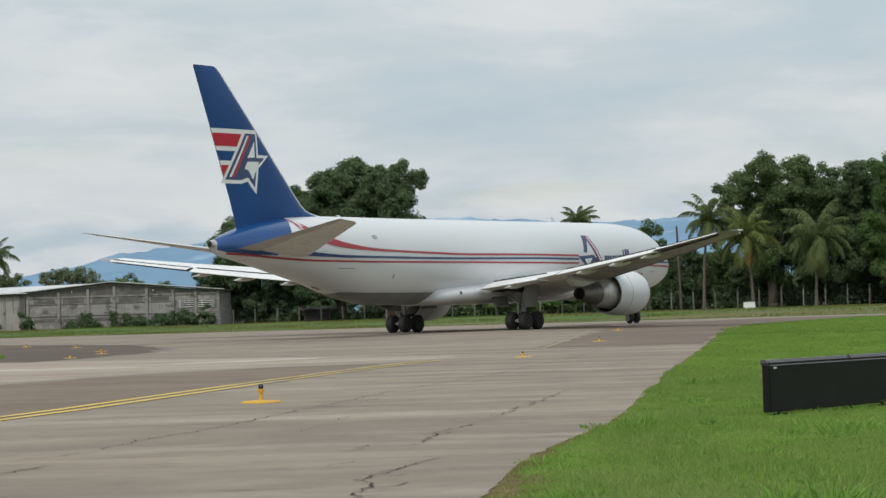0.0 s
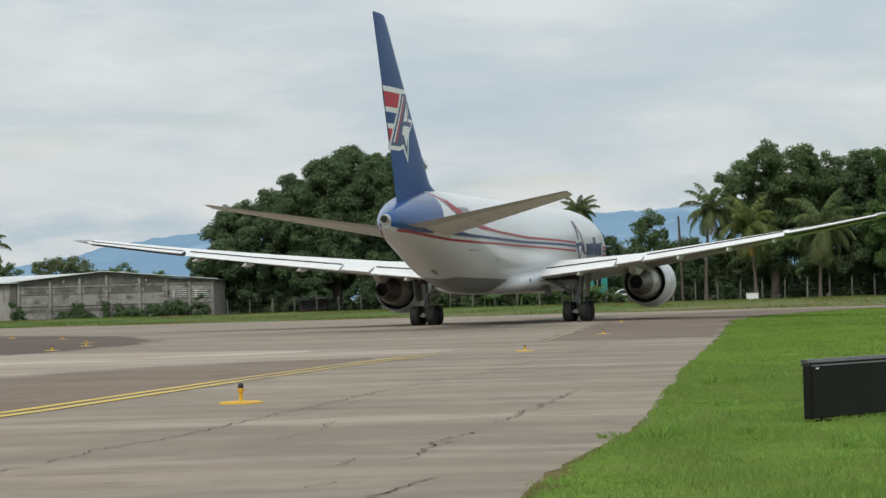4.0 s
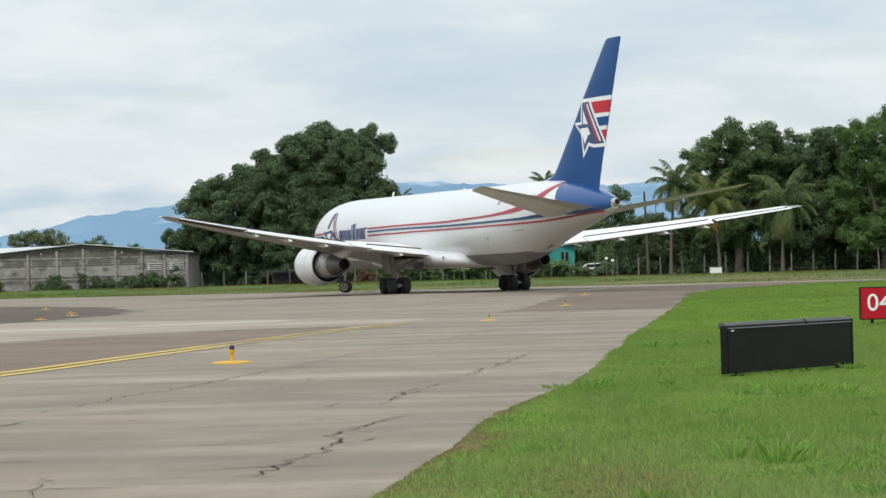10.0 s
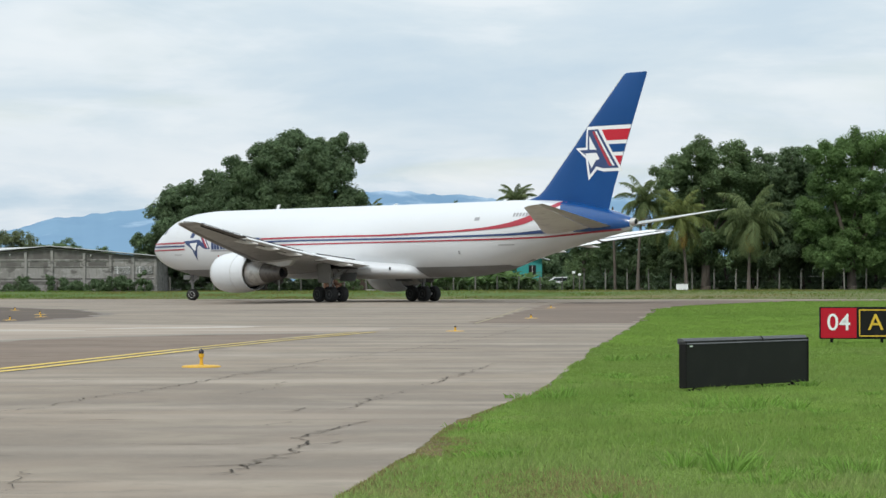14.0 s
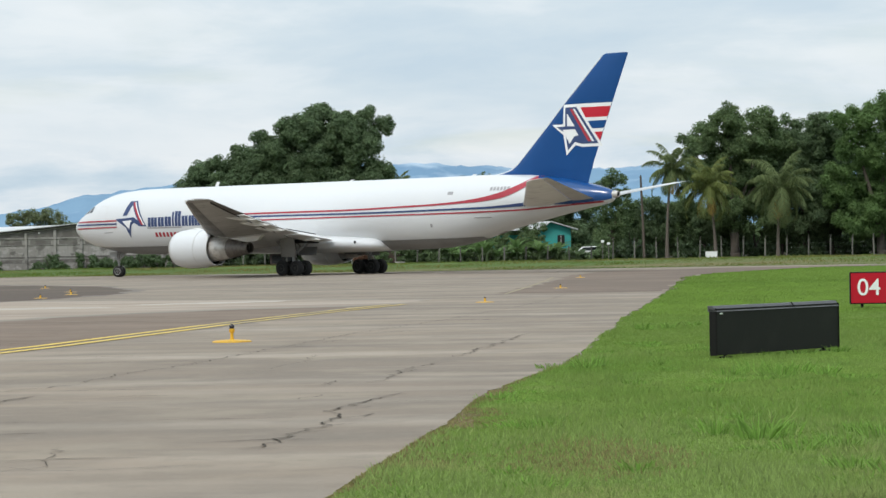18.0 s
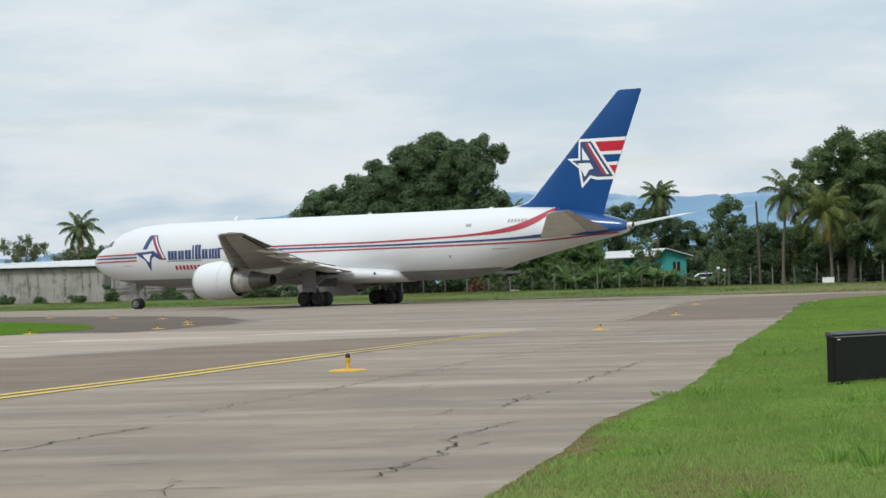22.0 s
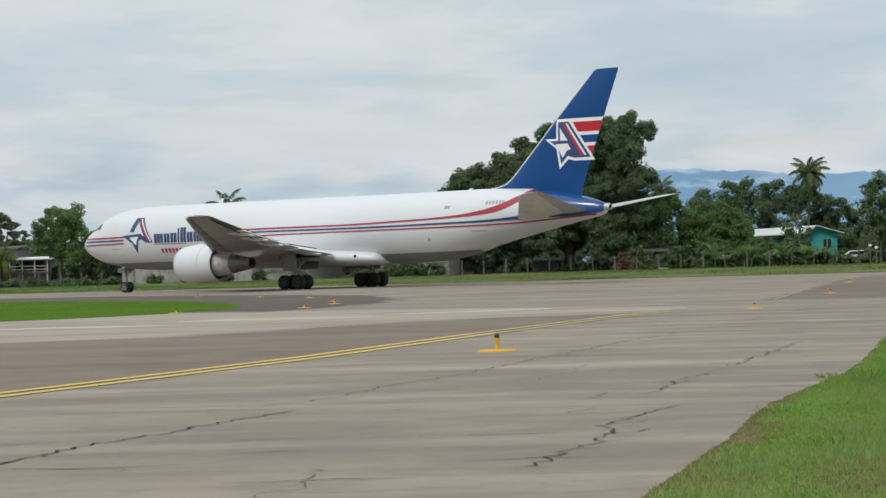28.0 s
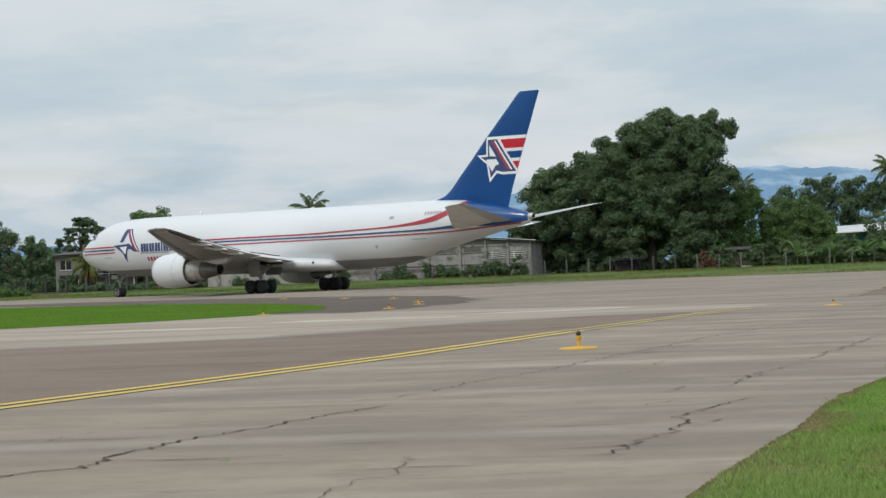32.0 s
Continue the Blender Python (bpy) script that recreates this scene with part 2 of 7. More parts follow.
M_EDGE_BROWN = material("lightly_stained_concrete", (0.225, 0.192, 0.158), 0.88, spots=[(0.5, 7, 0.42, 0.6, (0.19, 0.158, 0.13), 0.9, (0.2, 1, 1)), (8, 4, 0.45, 0.7, (0.235, 0.205, 0.17), 0.4)], space="World", spec=0.3)
M_EDGE_PALE = material("partly_worn_concrete", (0.262, 0.228, 0.19), 0.88, spots=[(0.5, 7, 0.45, 0.6, (0.3, 0.265, 0.222), 0.9, (0.2, 1, 1)), (8, 4, 0.45, 0.7, (0.24, 0.21, 0.175), 0.4)], space="World", spec=0.3)
M_CRACK = material("crack_shadow_dirt", (0.06, 0.05, 0.04), 0.95, spots=[(1.6, 5, 0.5, 0.66, (0.17, 0.145, 0.115), 0.9)], space="World", spec=0.1)
M_RUBBER = material("brown_oil_staining", (0.182, 0.135, 0.102), 0.9, spots=[(0.22, 4, 0.42, 0.64, (0.228, 0.176, 0.135), 0.9, (0.35, 1, 1)), (0.6, 4, 0.5, 0.66, (0.142, 0.105, 0.083), 0.6, (0.1, 0.8, 1)), (0.7, 5, 0.46, 0.62, (0.212, 0.166, 0.128), 0.7), (3, 5, 0.52, 0.66, (0.138, 0.105, 0.081), 0.35)], space="World", spec=0.2)
M_YELLOW = material("worn_yellow_paint", (0.62, 0.43, 0.075), 0.75, spots=[(0.9, 6, 0.5, 0.72, (0.42, 0.34, 0.17), 0.7), (14, 4, 0.5, 0.7, (0.42, 0.32, 0.13), 0.4)], space="World")
M_YELLOW_WORN = material("thin_yellow_paint", (0.50, 0.365, 0.105), 0.78, spots=[(0.5, 6, 0.46, 0.66, (0.33, 0.27, 0.16), 0.85), (9, 4, 0.5, 0.7, (0.36, 0.29, 0.15), 0.4)], space="World")
M_FAINT = material("faded_yellow_paint", (0.285, 0.235, 0.135), 0.8, spots=[(0.8, 6, 0.5, 0.7, (0.22, 0.19, 0.14), 0.8)], space="World")
M_OLDWHITE = material("worn_white_paint", (0.46, 0.41, 0.35), 0.8, spots=[(0.6, 5, 0.48, 0.62, (0.34, 0.29, 0.235), 0.9, (0.4, 1, 1))], space="World")
M_LAMPYELLOW = material("yellow_lamp_paint", (0.62, 0.35, 0.015), 0.55, spots=[(9, 4, 0.5, 0.7, (0.42, 0.25, 0.05), 0.4)])
M_LENS = material("dark_lens", (0.022, 0.017, 0.022), 0.2)
M_WHITE = material("white_aircraft_paint", (0.65, 0.664, 0.676), 0.34, spots=[(0.35, 5, 0.5, 0.75, (0.675, 0.68, 0.675), 0.5, (0.25, 1, 1.6)), (3.0, 6, 0.58, 0.75, (0.60, 0.60, 0.585), 0.3, (0.15, 1, 2))], coat=0.25)
M_GREYBELLY = material("grey_belly_paint", (0.21, 0.213, 0.215), 0.45, spots=[(0.8, 5, 0.45, 0.7, (0.16, 0.16, 0.158), 0.6, (0.3, 1, 1))])
M_WINGGREY = material("grey_wing_paint", (0.27, 0.262, 0.245), 0.42, spots=[(0.8, 5, 0.45, 0.7, (0.2, 0.193, 0.18), 0.6), (4, 5, 0.55, 0.72, (0.15, 0.145, 0.13), 0.35)])
M_STAB = material("pale_grey_tailplane_paint", (0.72, 0.71, 0.68), 0.42, spots=[(0.8, 5, 0.45, 0.7, (0.60, 0.59, 0.56), 0.6), (3, 5, 0.55, 0.7, (0.3, 0.29, 0.27), 0.4, (1, 0.2, 1))])
M_CONCPALE = material("pale_streaked_wall", (0.37, 0.352, 0.318), 0.9, spots=[(0.8, 6, 0.46, 0.68, (0.24, 0.222, 0.195), 0.8), (3.2, 6, 0.57, 0.68, (0.11, 0.098, 0.085), 0.8, (1, 1, 0.12)), (1.1, 6, 0.56, 0.68, (0.15, 0.138, 0.12), 0.75, (1, 1, 0.6)), (6, 5, 0.5, 0.7, (0.29, 0.272, 0.245), 0.5)], bump=(9, 0.4, 0.03))
M_WINGDARK = material("dark_brown_wing_underside", (0.07, 0.064, 0.056), 0.5, spots=[(0.9, 5, 0.45, 0.62, (0.17, 0.158, 0.138), 0.8, (1, 0.3, 1)), (5, 5, 0.5, 0.7, (0.035, 0.032, 0.029), 0.5)])
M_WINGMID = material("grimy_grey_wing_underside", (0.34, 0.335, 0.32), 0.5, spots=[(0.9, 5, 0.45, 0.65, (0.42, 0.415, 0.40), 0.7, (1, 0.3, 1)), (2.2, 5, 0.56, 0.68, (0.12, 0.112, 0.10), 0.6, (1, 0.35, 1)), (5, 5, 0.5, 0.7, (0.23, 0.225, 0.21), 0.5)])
M_WINGWHITE = material("pale_wing_panels", (0.74, 0.74, 0.73), 0.4, spots=[(0.9, 5, 0.5, 0.72, (0.6, 0.59, 0.57), 0.6)])
M_BLUE = material("royal_blue_tail_paint", (0.003, 0.055, 0.20), 0.45, spots=[(0.5, 5, 0.45, 0.75, (0.005, 0.064, 0.225), 0.6)], spec=0.3)
M_TAILBLUE = material("glossy_blue_tail_cone_paint", (0.003, 0.055, 0.20), 0.25, spots=[(0.5, 5, 0.45, 0.75, (0.005, 0.064, 0.225), 0.6)], coat=0.35)
M_ELEV = material("grey_elevator_paint", (0.50, 0.49, 0.465), 0.45, spots=[(1.5, 5, 0.45, 0.7, (0.36, 0.35, 0.325), 0.6)])
M_NAVY = material("navy_marking_paint", (0.03, 0.055, 0.15), 0.4, spots=[(3, 4, 0.5, 0.7, (0.05, 0.075, 0.17), 0.5)])
M_RED = material("red_marking_paint", (0.37, 0.028, 0.045), 0.4, spots=[(3, 4, 0.5, 0.7, (0.31, 0.04, 0.055), 0.5)])
M_FINRED = material("bright_red_fin_paint", (0.50, 0.018, 0.035), 0.45, spots=[(3, 4, 0.5, 0.7, (0.45, 0.025, 0.04), 0.5)], spec=0.3)
M_MARKWHITE = material("white_marking_paint", (0.8, 0.8, 0.8), 0.4, spots=[(3, 4, 0.5, 0.7, (0.72, 0.72, 0.71), 0.5)])
M_MARKGREY = material("grey_marking_paint", (0.33, 0.33, 0.34), 0.5)
M_SEAM = material("panel_seam_grey", (0.60, 0.60, 0.59), 0.5)
M_STEEL = material("bare_engine_metal", (0.60, 0.575, 0.54), 0.42, 0.45, spots=[(2.5, 5, 0.45, 0.7, (0.3, 0.28, 0.25), 0.7)])
M_HOT = material("burnt_exhaust_metal", (0.2, 0.18, 0.162), 0.5, 0.5, spots=[(3, 5, 0.45, 0.7, (0.1, 0.088, 0.078), 0.7)])
# flat black, mostly in place of shade inside openings, bays and gaps
M_BLACK = material("black_cavity", (0.012, 0.012, 0.012), 0.8)
M_TYRE = material("tyre_rubber", (0.018, 0.018, 0.018), 0.85, spots=[(6, 4, 0.5, 0.7, (0.04, 0.038, 0.035), 0.6)])
M_RIM = material("wheel_rim_grey", (0.55, 0.55, 0.54), 0.5, 0.2, spots=[(8, 3, 0.5, 0.7, (0.2, 0.2, 0.2), 0.6)])
M_RIMDARK = material("dark_grey_rim", (0.09, 0.088, 0.085), 0.6, 0.1, spots=[(8, 3, 0.5, 0.7, (0.05, 0.05, 0.048), 0.6)])
M_GEAR = material("gear_leg_grey", (0.30, 0.30, 0.295), 0.5, spots=[(6, 4, 0.5, 0.7, (0.15, 0.15, 0.145), 0.7)])
M_GLASS = material("cockpit_glass", (0.015, 0.018, 0.022), 0.06, spec=0.8)
M_SIGNBLACK = material("black_sign_panel", (0.007, 0.0065, 0.006), 0.5, spots=[(2.2, 6, 0.5, 0.72, (0.014, 0.013, 0.012), 0.7), (30, 4, 0.55, 0.7, (0.025, 0.023, 0.02), 0.25)], bump=(6, 0.1, 0.01), spec=0.22)
# sign black made greyer: the sky's light on the lid is in the colour
M_LID = material("sky_lit_black_sheet", (0.07, 0.07, 0.072), 0.45, spots=[(3, 5, 0.45, 0.7, (0.1, 0.098, 0.095), 0.6)], spec=0.5)
M_ISLAND = material("lush_short_grass", (0.122, 0.232, 0.034), 0.75, spots=[(0.2, 4, 0.45, 0.7, (0.155, 0.268, 0.047), 0.7)], island=0.05, space="World", spec=0.0, transl=0.35)
M_SIGNRED = material("red_sign_face", (0.44, 0.008, 0.022), 0.55, spots=[(4, 3, 0.5, 0.7, (0.39, 0.012, 0.025), 0.5)], spec=0.2)
M_SIGNWHITE = material("white_sign_letter", (0.8, 0.8, 0.8), 0.5)
M_SIGNGOLD = material("yellow_sign_letter", (0.65, 0.42, 0.03), 0.5)
M_CONCWALL = material("stained_block_wall", (0.30, 0.285, 0.262), 0.9, spots=[(0.35, 6, 0.42, 0.66, (0.21, 0.196, 0.178), 0.8, (1, 1, 0.35)), (2.2, 7, 0.52, 0.62, (0.37, 0.355, 0.33), 0.7, (0.7, 1, 1.2)), (1.3, 7, 0.56, 0.64, (0.1, 0.092, 0.083), 0.75, (0.8, 1, 1.4)), (5, 5, 0.52, 0.7, (0.11, 0.103, 0.092), 0.5, (1, 1, 0.15))], bump=(9, 0.4, 0.03))
M_DARKWALL = material("dark_mottled_wall", (0.12, 0.11, 0.1), 0.9, spots=[(1.2, 6, 0.45, 0.65, (0.2, 0.19, 0.17), 0.8)], bump=(9, 0.4, 0.03))
M_ROOFSHEET = material("pale_roof_sheet", (0.6, 0.61, 0.61), 0.5, 0.1, spots=[(0.5, 6, 0.5, 0.7, (0.42, 0.4, 0.37), 0.6)])
M_DARKROOF = material("weathered_roof_edge", (0.075, 0.07, 0.066), 0.8, spots=[(1.5, 5, 0.5, 0.7, (0.13, 0.115, 0.1), 0.6)])
M_LOUVRE = material("white_louvre_paint", (0.62, 0.61, 0.58), 0.6)
M_POST = material("concrete_fence_post", (0.13, 0.122, 0.108), 0.9, spots=[(6, 4, 0.5, 0.7, (0.08, 0.076, 0.066), 0.7)], vary=0.45)
M_WIRE = material("galvanised_wire", (0.22, 0.22, 0.22), 0.5, 0.6)
M_TEAL = material("teal_painted_wall", (0.045, 0.36, 0.33), 0.75, spots=[(0.9, 5, 0.5, 0.7, (0.06, 0.28, 0.26), 0.6)])
M_BROWNWALL = material("brown_shed_wall", (0.075, 0.05, 0.038), 0.85, spots=[(1.2, 5, 0.5, 0.7, (0.05, 0.04, 0.033), 0.7)])
M_HUTWALL = material("bare_render_wall", (0.2, 0.19, 0.175), 0.9, spots=[(0.6, 5, 0.45, 0.7, (0.17, 0.16, 0.15), 0.7)])
M_BARK = material("rough_bark", (0.11, 0.09, 0.07), 0.95, spots=[(4, 5, 0.45, 0.7, (0.06, 0.05, 0.04), 0.7, (1, 1, 0.2))], bump=(8, 0.8, 0.05))
M_PALMTRUNK = material("palm_trunk_bark", (0.12, 0.1, 0.08), 0.95, spots=[(5, 4, 0.45, 0.7, (0.12, 0.1, 0.08), 0.7, (0.3, 0.3, 1.5))])


def leaf_mat(name, col, dark, light, isl=0.5, transl=0.2):
    return material(name, col, 0.8, spots=[(0.28, 4, 0.45, 0.68, dark, 0.75), (0.9, 4, 0.55, 0.72, light, 0.6)], island=isl, transl=transl, spec=0.15)


# lifted and bluer than the leaf: some distance haze is in the colour
M_LEAF = leaf_mat("dark_broad_leaves", (0.142, 0.204, 0.105), (0.104, 0.156, 0.081), (0.190, 0.256, 0.124), 0.38, 0.48)
M_LEAF2 = leaf_mat("mid_green_leaves", (0.150, 0.216, 0.098), (0.108, 0.162, 0.074), (0.208, 0.278, 0.118), 0.4, 0.46)
M_LEAF3 = leaf_mat("bright_green_leaves", (0.138, 0.222, 0.078), (0.1, 0.17, 0.062), (0.18, 0.275, 0.095), 0.33, 0.42)
# yellowish far trees, their colour paled for haze
M_LEAF4 = leaf_mat("pale_yellowish_leaves", (0.2, 0.235, 0.125), (0.16, 0.195, 0.1), (0.24, 0.27, 0.145), 0.35, 0.45)
M_PALM = leaf_mat("palm_fronds", (0.165, 0.21, 0.09), (0.12, 0.16, 0.065), (0.225, 0.26, 0.11), 0.3, 0.4)
M_PALMY = leaf_mat("yellowing_palm_fronds", (0.20, 0.235, 0.078), (0.145, 0.18, 0.06), (0.265, 0.28, 0.095), 0.3, 0.4)
M_DEADFROND = leaf_mat("dry_palm_fronds", (0.28, 0.2, 0.06), (0.2, 0.14, 0.05), (0.34, 0.27, 0.08), 0.35)
M_DIRT = material("dry_brown_soil", (0.19, 0.14, 0.085), 0.95, spots=[(3, 5, 0.45, 0.62, (0.25, 0.18, 0.11), 0.8), (9, 5, 0.5, 0.66, (0.10, 0.068, 0.042), 0.7)], bump=(20, 0.8, 0.03), space="World", spec=0.1)
M_DEADLEAF = leaf_mat("dried_reddish_leaves", (0.16, 0.085, 0.055), (0.11, 0.06, 0.04), (0.21, 0.12, 0.08), 0.35, 0.3)
# leaf litter; the shade under the trees is put into its dark colour
M_SOIL = material("litter_with_tree_shade", (0.05, 0.042, 0.03), 0.95, spots=[(0.5, 5, 0.45, 0.7, (0.05, 0.065, 0.022), 0.7)], space="World", spec=0.1)
# the haze of distance is put into the hills' base colour
M_HILL = material("hills_with_haze_colour", (0.165, 0.27, 0.385), 1.0, spots=[(0.0022, 5, 0.4, 0.65, (0.205, 0.32, 0.43), 0.8), (0.010, 6, 0.5, 0.7, (0.15, 0.25, 0.365), 0.5)], space="World", spec=0.0)


def paint_ridge_cloud(mt):
    """Paints ragged pale cloud into the hills' colour along the ridge, thinning downhill."""
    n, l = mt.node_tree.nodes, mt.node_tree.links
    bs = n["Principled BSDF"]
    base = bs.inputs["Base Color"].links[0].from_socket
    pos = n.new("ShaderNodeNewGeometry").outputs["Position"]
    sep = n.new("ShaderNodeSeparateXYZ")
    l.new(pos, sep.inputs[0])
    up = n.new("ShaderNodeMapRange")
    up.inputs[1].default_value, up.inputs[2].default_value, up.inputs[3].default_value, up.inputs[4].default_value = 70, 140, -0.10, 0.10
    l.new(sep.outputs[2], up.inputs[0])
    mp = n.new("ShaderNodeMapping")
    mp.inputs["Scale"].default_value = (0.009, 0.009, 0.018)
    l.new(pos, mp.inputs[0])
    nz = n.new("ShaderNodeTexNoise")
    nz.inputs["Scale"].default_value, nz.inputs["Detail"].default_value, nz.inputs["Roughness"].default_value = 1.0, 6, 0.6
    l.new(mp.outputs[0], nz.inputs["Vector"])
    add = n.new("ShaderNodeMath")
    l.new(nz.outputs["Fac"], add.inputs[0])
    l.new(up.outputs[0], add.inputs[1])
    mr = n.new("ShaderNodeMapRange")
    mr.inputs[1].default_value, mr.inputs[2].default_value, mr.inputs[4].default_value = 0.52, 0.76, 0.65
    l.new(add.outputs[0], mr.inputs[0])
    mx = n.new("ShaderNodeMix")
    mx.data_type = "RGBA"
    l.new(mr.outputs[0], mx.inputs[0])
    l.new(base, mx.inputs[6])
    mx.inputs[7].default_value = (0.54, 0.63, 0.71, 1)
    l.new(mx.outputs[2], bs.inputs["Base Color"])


paint_ridge_cloud(M_HILL)


# ---- small builders ----
def finish(bm, name, mat, smooth=False):
    me = bpy.data.meshes.new(name)
    bm.normal_update()
    bm.to_mesh(me)
    bm.free()
    if smooth:
        for p in me.polygons:
            p.use_smooth = True
        me.set_sharp_from_angle(angle=radians(50))
    for k in (mat if isinstance(mat, (list, tuple)) else [mat]):
        me.materials.append(k)
    return me


def part(name, bm, mat, parent, label="", smooth=False, m=None):
    me = bm if isinstance(bm, bpy.types.Mesh) else finish(bm, name, mat, smooth)
    ob = new(name, me)
    ob.parent = parent
    if m is not None:
        ob.matrix_basis = m
    return tagged(ob, label)


def thing(name, label, category, m=None, group="", kind=""):
    ob = new(name)
    ob.empty_display_size = 0.2
    if m is not None:
        ob.matrix_basis = m
    return tagged(ob, label, category, group, kind)


def raw(name, verts, faces, mat, smooth=False):
    me = bpy.data.meshes.new(name)
    me.from_pydata([tuple(v) for v in verts], [], [tuple(f) for f in faces])
    me.materials.append(mat)
    if smooth:
        for p in me.polygons:
            p.use_smooth = True
    return me


def box(sx, sy, sz, x=0, y=0, z=0, bevel=0.0, bm=None, rot=None):
    """A box of that size, centred at x, y, with its underside at z."""
    own = bmesh.new()
    bmesh.ops.create_cube(own, size=1)
    bmesh.ops.scale(own, vec=(sx, sy, sz), verts=own.verts)
    if bevel:
        bmesh.ops.bevel(own, geom=list(own.edges), offset=bevel, segments=2, affect="EDGES")
    if rot is not None:
        bmesh.ops.rotate(own, matrix=rot, verts=own.verts, cent=(0, 0, 0))
    bmesh.ops.translate(own, vec=(x, y, z + sz / 2), verts=own.verts)
    if bm is None:
        return own
    tmp = bpy.data.meshes.new("tmp")
    own.to_mesh(tmp)
    own.free()
    bm.from_mesh(tmp)
    bpy.data.meshes.remove(tmp)
    return bm


def loft(rings, close=True, caps=True):
    bm = bmesh.new()
    rows = [[bm.verts.new(p) for p in r] for r in rings]
    n = len(rows[0])
    for a, b in zip(rows, rows[1:]):
        for i in range(n if close else n - 1):
            j = (i + 1) % n
            bm.faces.new((a[i], a[j], b[j], b[i]))
    if caps and close:
        bm.faces.new(list(reversed(rows[0])))
        bm.faces.new(rows[-1])
    bmesh.ops.recalc_face_normals(bm, faces=bm.faces)
    return bm


def tube(points, radii, n=10, caps=True):
    rings = []
    pts = [Vector(p) for p in points]
    for i, p in enumerate(pts):
        d = (pts[min(i + 1, len(pts) - 1)] - pts[max(i - 1, 0)]).normalized()
        u = d.cross(Vector((0, 0, 1)))
        u = u.normalized() if u.length > 1e-3 else Vector((1, 0, 0))
        w = d.cross(u)
        r = radii[i] if isinstance(radii, (list, tuple)) else radii
        rings.append([p + r * (math.cos(a) * u + math.sin(a) * w) for a in [2 * math.pi * k / n for k in range(n)]])
    return loft(rings, caps=caps)


def lathe(profile, n=32, axis="y"):
    """profile: (along, radius) pairs."""
    rings = []
    for s, r in profile:
        ring = []
        for k in range(n):
            a = 2 * math.pi * k / n
            c, d = r * math.cos(a), r * math.sin(a)
            ring.append({"y": (c, s, d), "x": (s, c, d), "z": (c, d, s)}[axis])
        rings.append(ring)
    return loft(rings, caps=True)


def lerp(pts, x):
    return float(np.interp(x, [p[0] for p in pts], [p[1] for p in pts]))


def smooth_lerp(pts, x):
    """A smooth curve through the points (cubic, no overshoot at the ends)."""
    xs, ys = [p[0] for p in pts], [p[1] for p in pts]
    if x <= xs[0]:
        return ys[0]
    if x >= xs[-1]:
        return ys[-1]
    i = max(k for k in range(len(xs) - 1) if xs[k] <= x)
    d = [(ys[k + 1] - ys[k]) / (xs[k + 1] - xs[k]) for k in range(len(xs) - 1)]

    def slope(k):
        if k == 0:
            return d[0]
        if k == len(xs) - 1:
            return d[-1]
        return 0.0 if d[k - 1] * d[k] <= 0 else 2 * d[k - 1] * d[k] / (d[k - 1] + d[k])
    h = xs[i + 1] - xs[i]
    s = (x - xs[i]) / h
    return (2 * s**3 - 3 * s**2 + 1) * ys[i] + (s**3 - 2 * s**2 + s) * h * slope(i) + (3 * s**2 - 2 * s**3) * ys[i + 1] + (s**3 - s**2) * h * slope(i + 1)


# ---- ground ----
GRASS_EDGE = [(-40, -2.6), (8, -1.6), (17.7, -1.05), (21.7, -0.62), (24, -0.42), (30.4, 0.08), (36.5, 1.15), (42.5, 1.75), (47.2, 2.1), (54.5, 2.85), (60.3, 3.3), (88, 6.15), (115, 8.7), (140, 11.0), (158, 14.0), (175, 19.0), (190, 25.0), (197, 31.0)]
FAR_EDGE = [(-300, 257), (-110, 245), (-70, 239), (-40, 231), (0, 217), (30, 210), (80, 204), (300, 199)]


BANK = 0.54    # rise of the bank behind the taxiway


def ground_z(x, y):
    far = lerp(FAR_EDGE, x)
    s = min(max((y - far - 1.0) / 26.0, 0.0), 1.0)
    return -0.012 + BANK * s * s * (3 - 2 * s) + (0.06 * noise.noise((x * 0.15, y * 0.15, 0)) if y > far + 2 else 0.0)


def build_ground():
    xs = [-3200, -2000, -1200, -700, -400, -250] + list(np.arange(-180, 121, 4.0)) + [180, 260, 400, 700, 1200, 2000, 3200]
    ys = [-1500, -700, -300, -120, -40] + list(np.arange(0, 200, 10.0)) + list(np.arange(200, 300, 3.0)) + [310, 330, 370, 450, 600, 900, 1500, 2500, 3700, 4600]
    verts = [(x, y, ground_z(x, y)) for y in ys for x in xs]
    n = len(xs)
    faces = [(j * n + i, j * n + i + 1, (j + 1) * n + i + 1, (j + 1) * n + i) for j in range(len(ys) - 1) for i in range(n - 1)]
    me = raw("ground", verts, faces, M_GRASS, True)
    me.materials.append(M_BANK)
    me.materials.append(M_SOIL)
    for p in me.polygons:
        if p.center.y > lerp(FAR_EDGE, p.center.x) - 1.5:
            # behind the fence: litter coloured dark for the shade of the trees
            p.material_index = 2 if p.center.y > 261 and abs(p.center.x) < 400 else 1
    tagged(new("ground", me), "green mown airfield grass with drier patches", "ground", kind="structure")


build_ground()


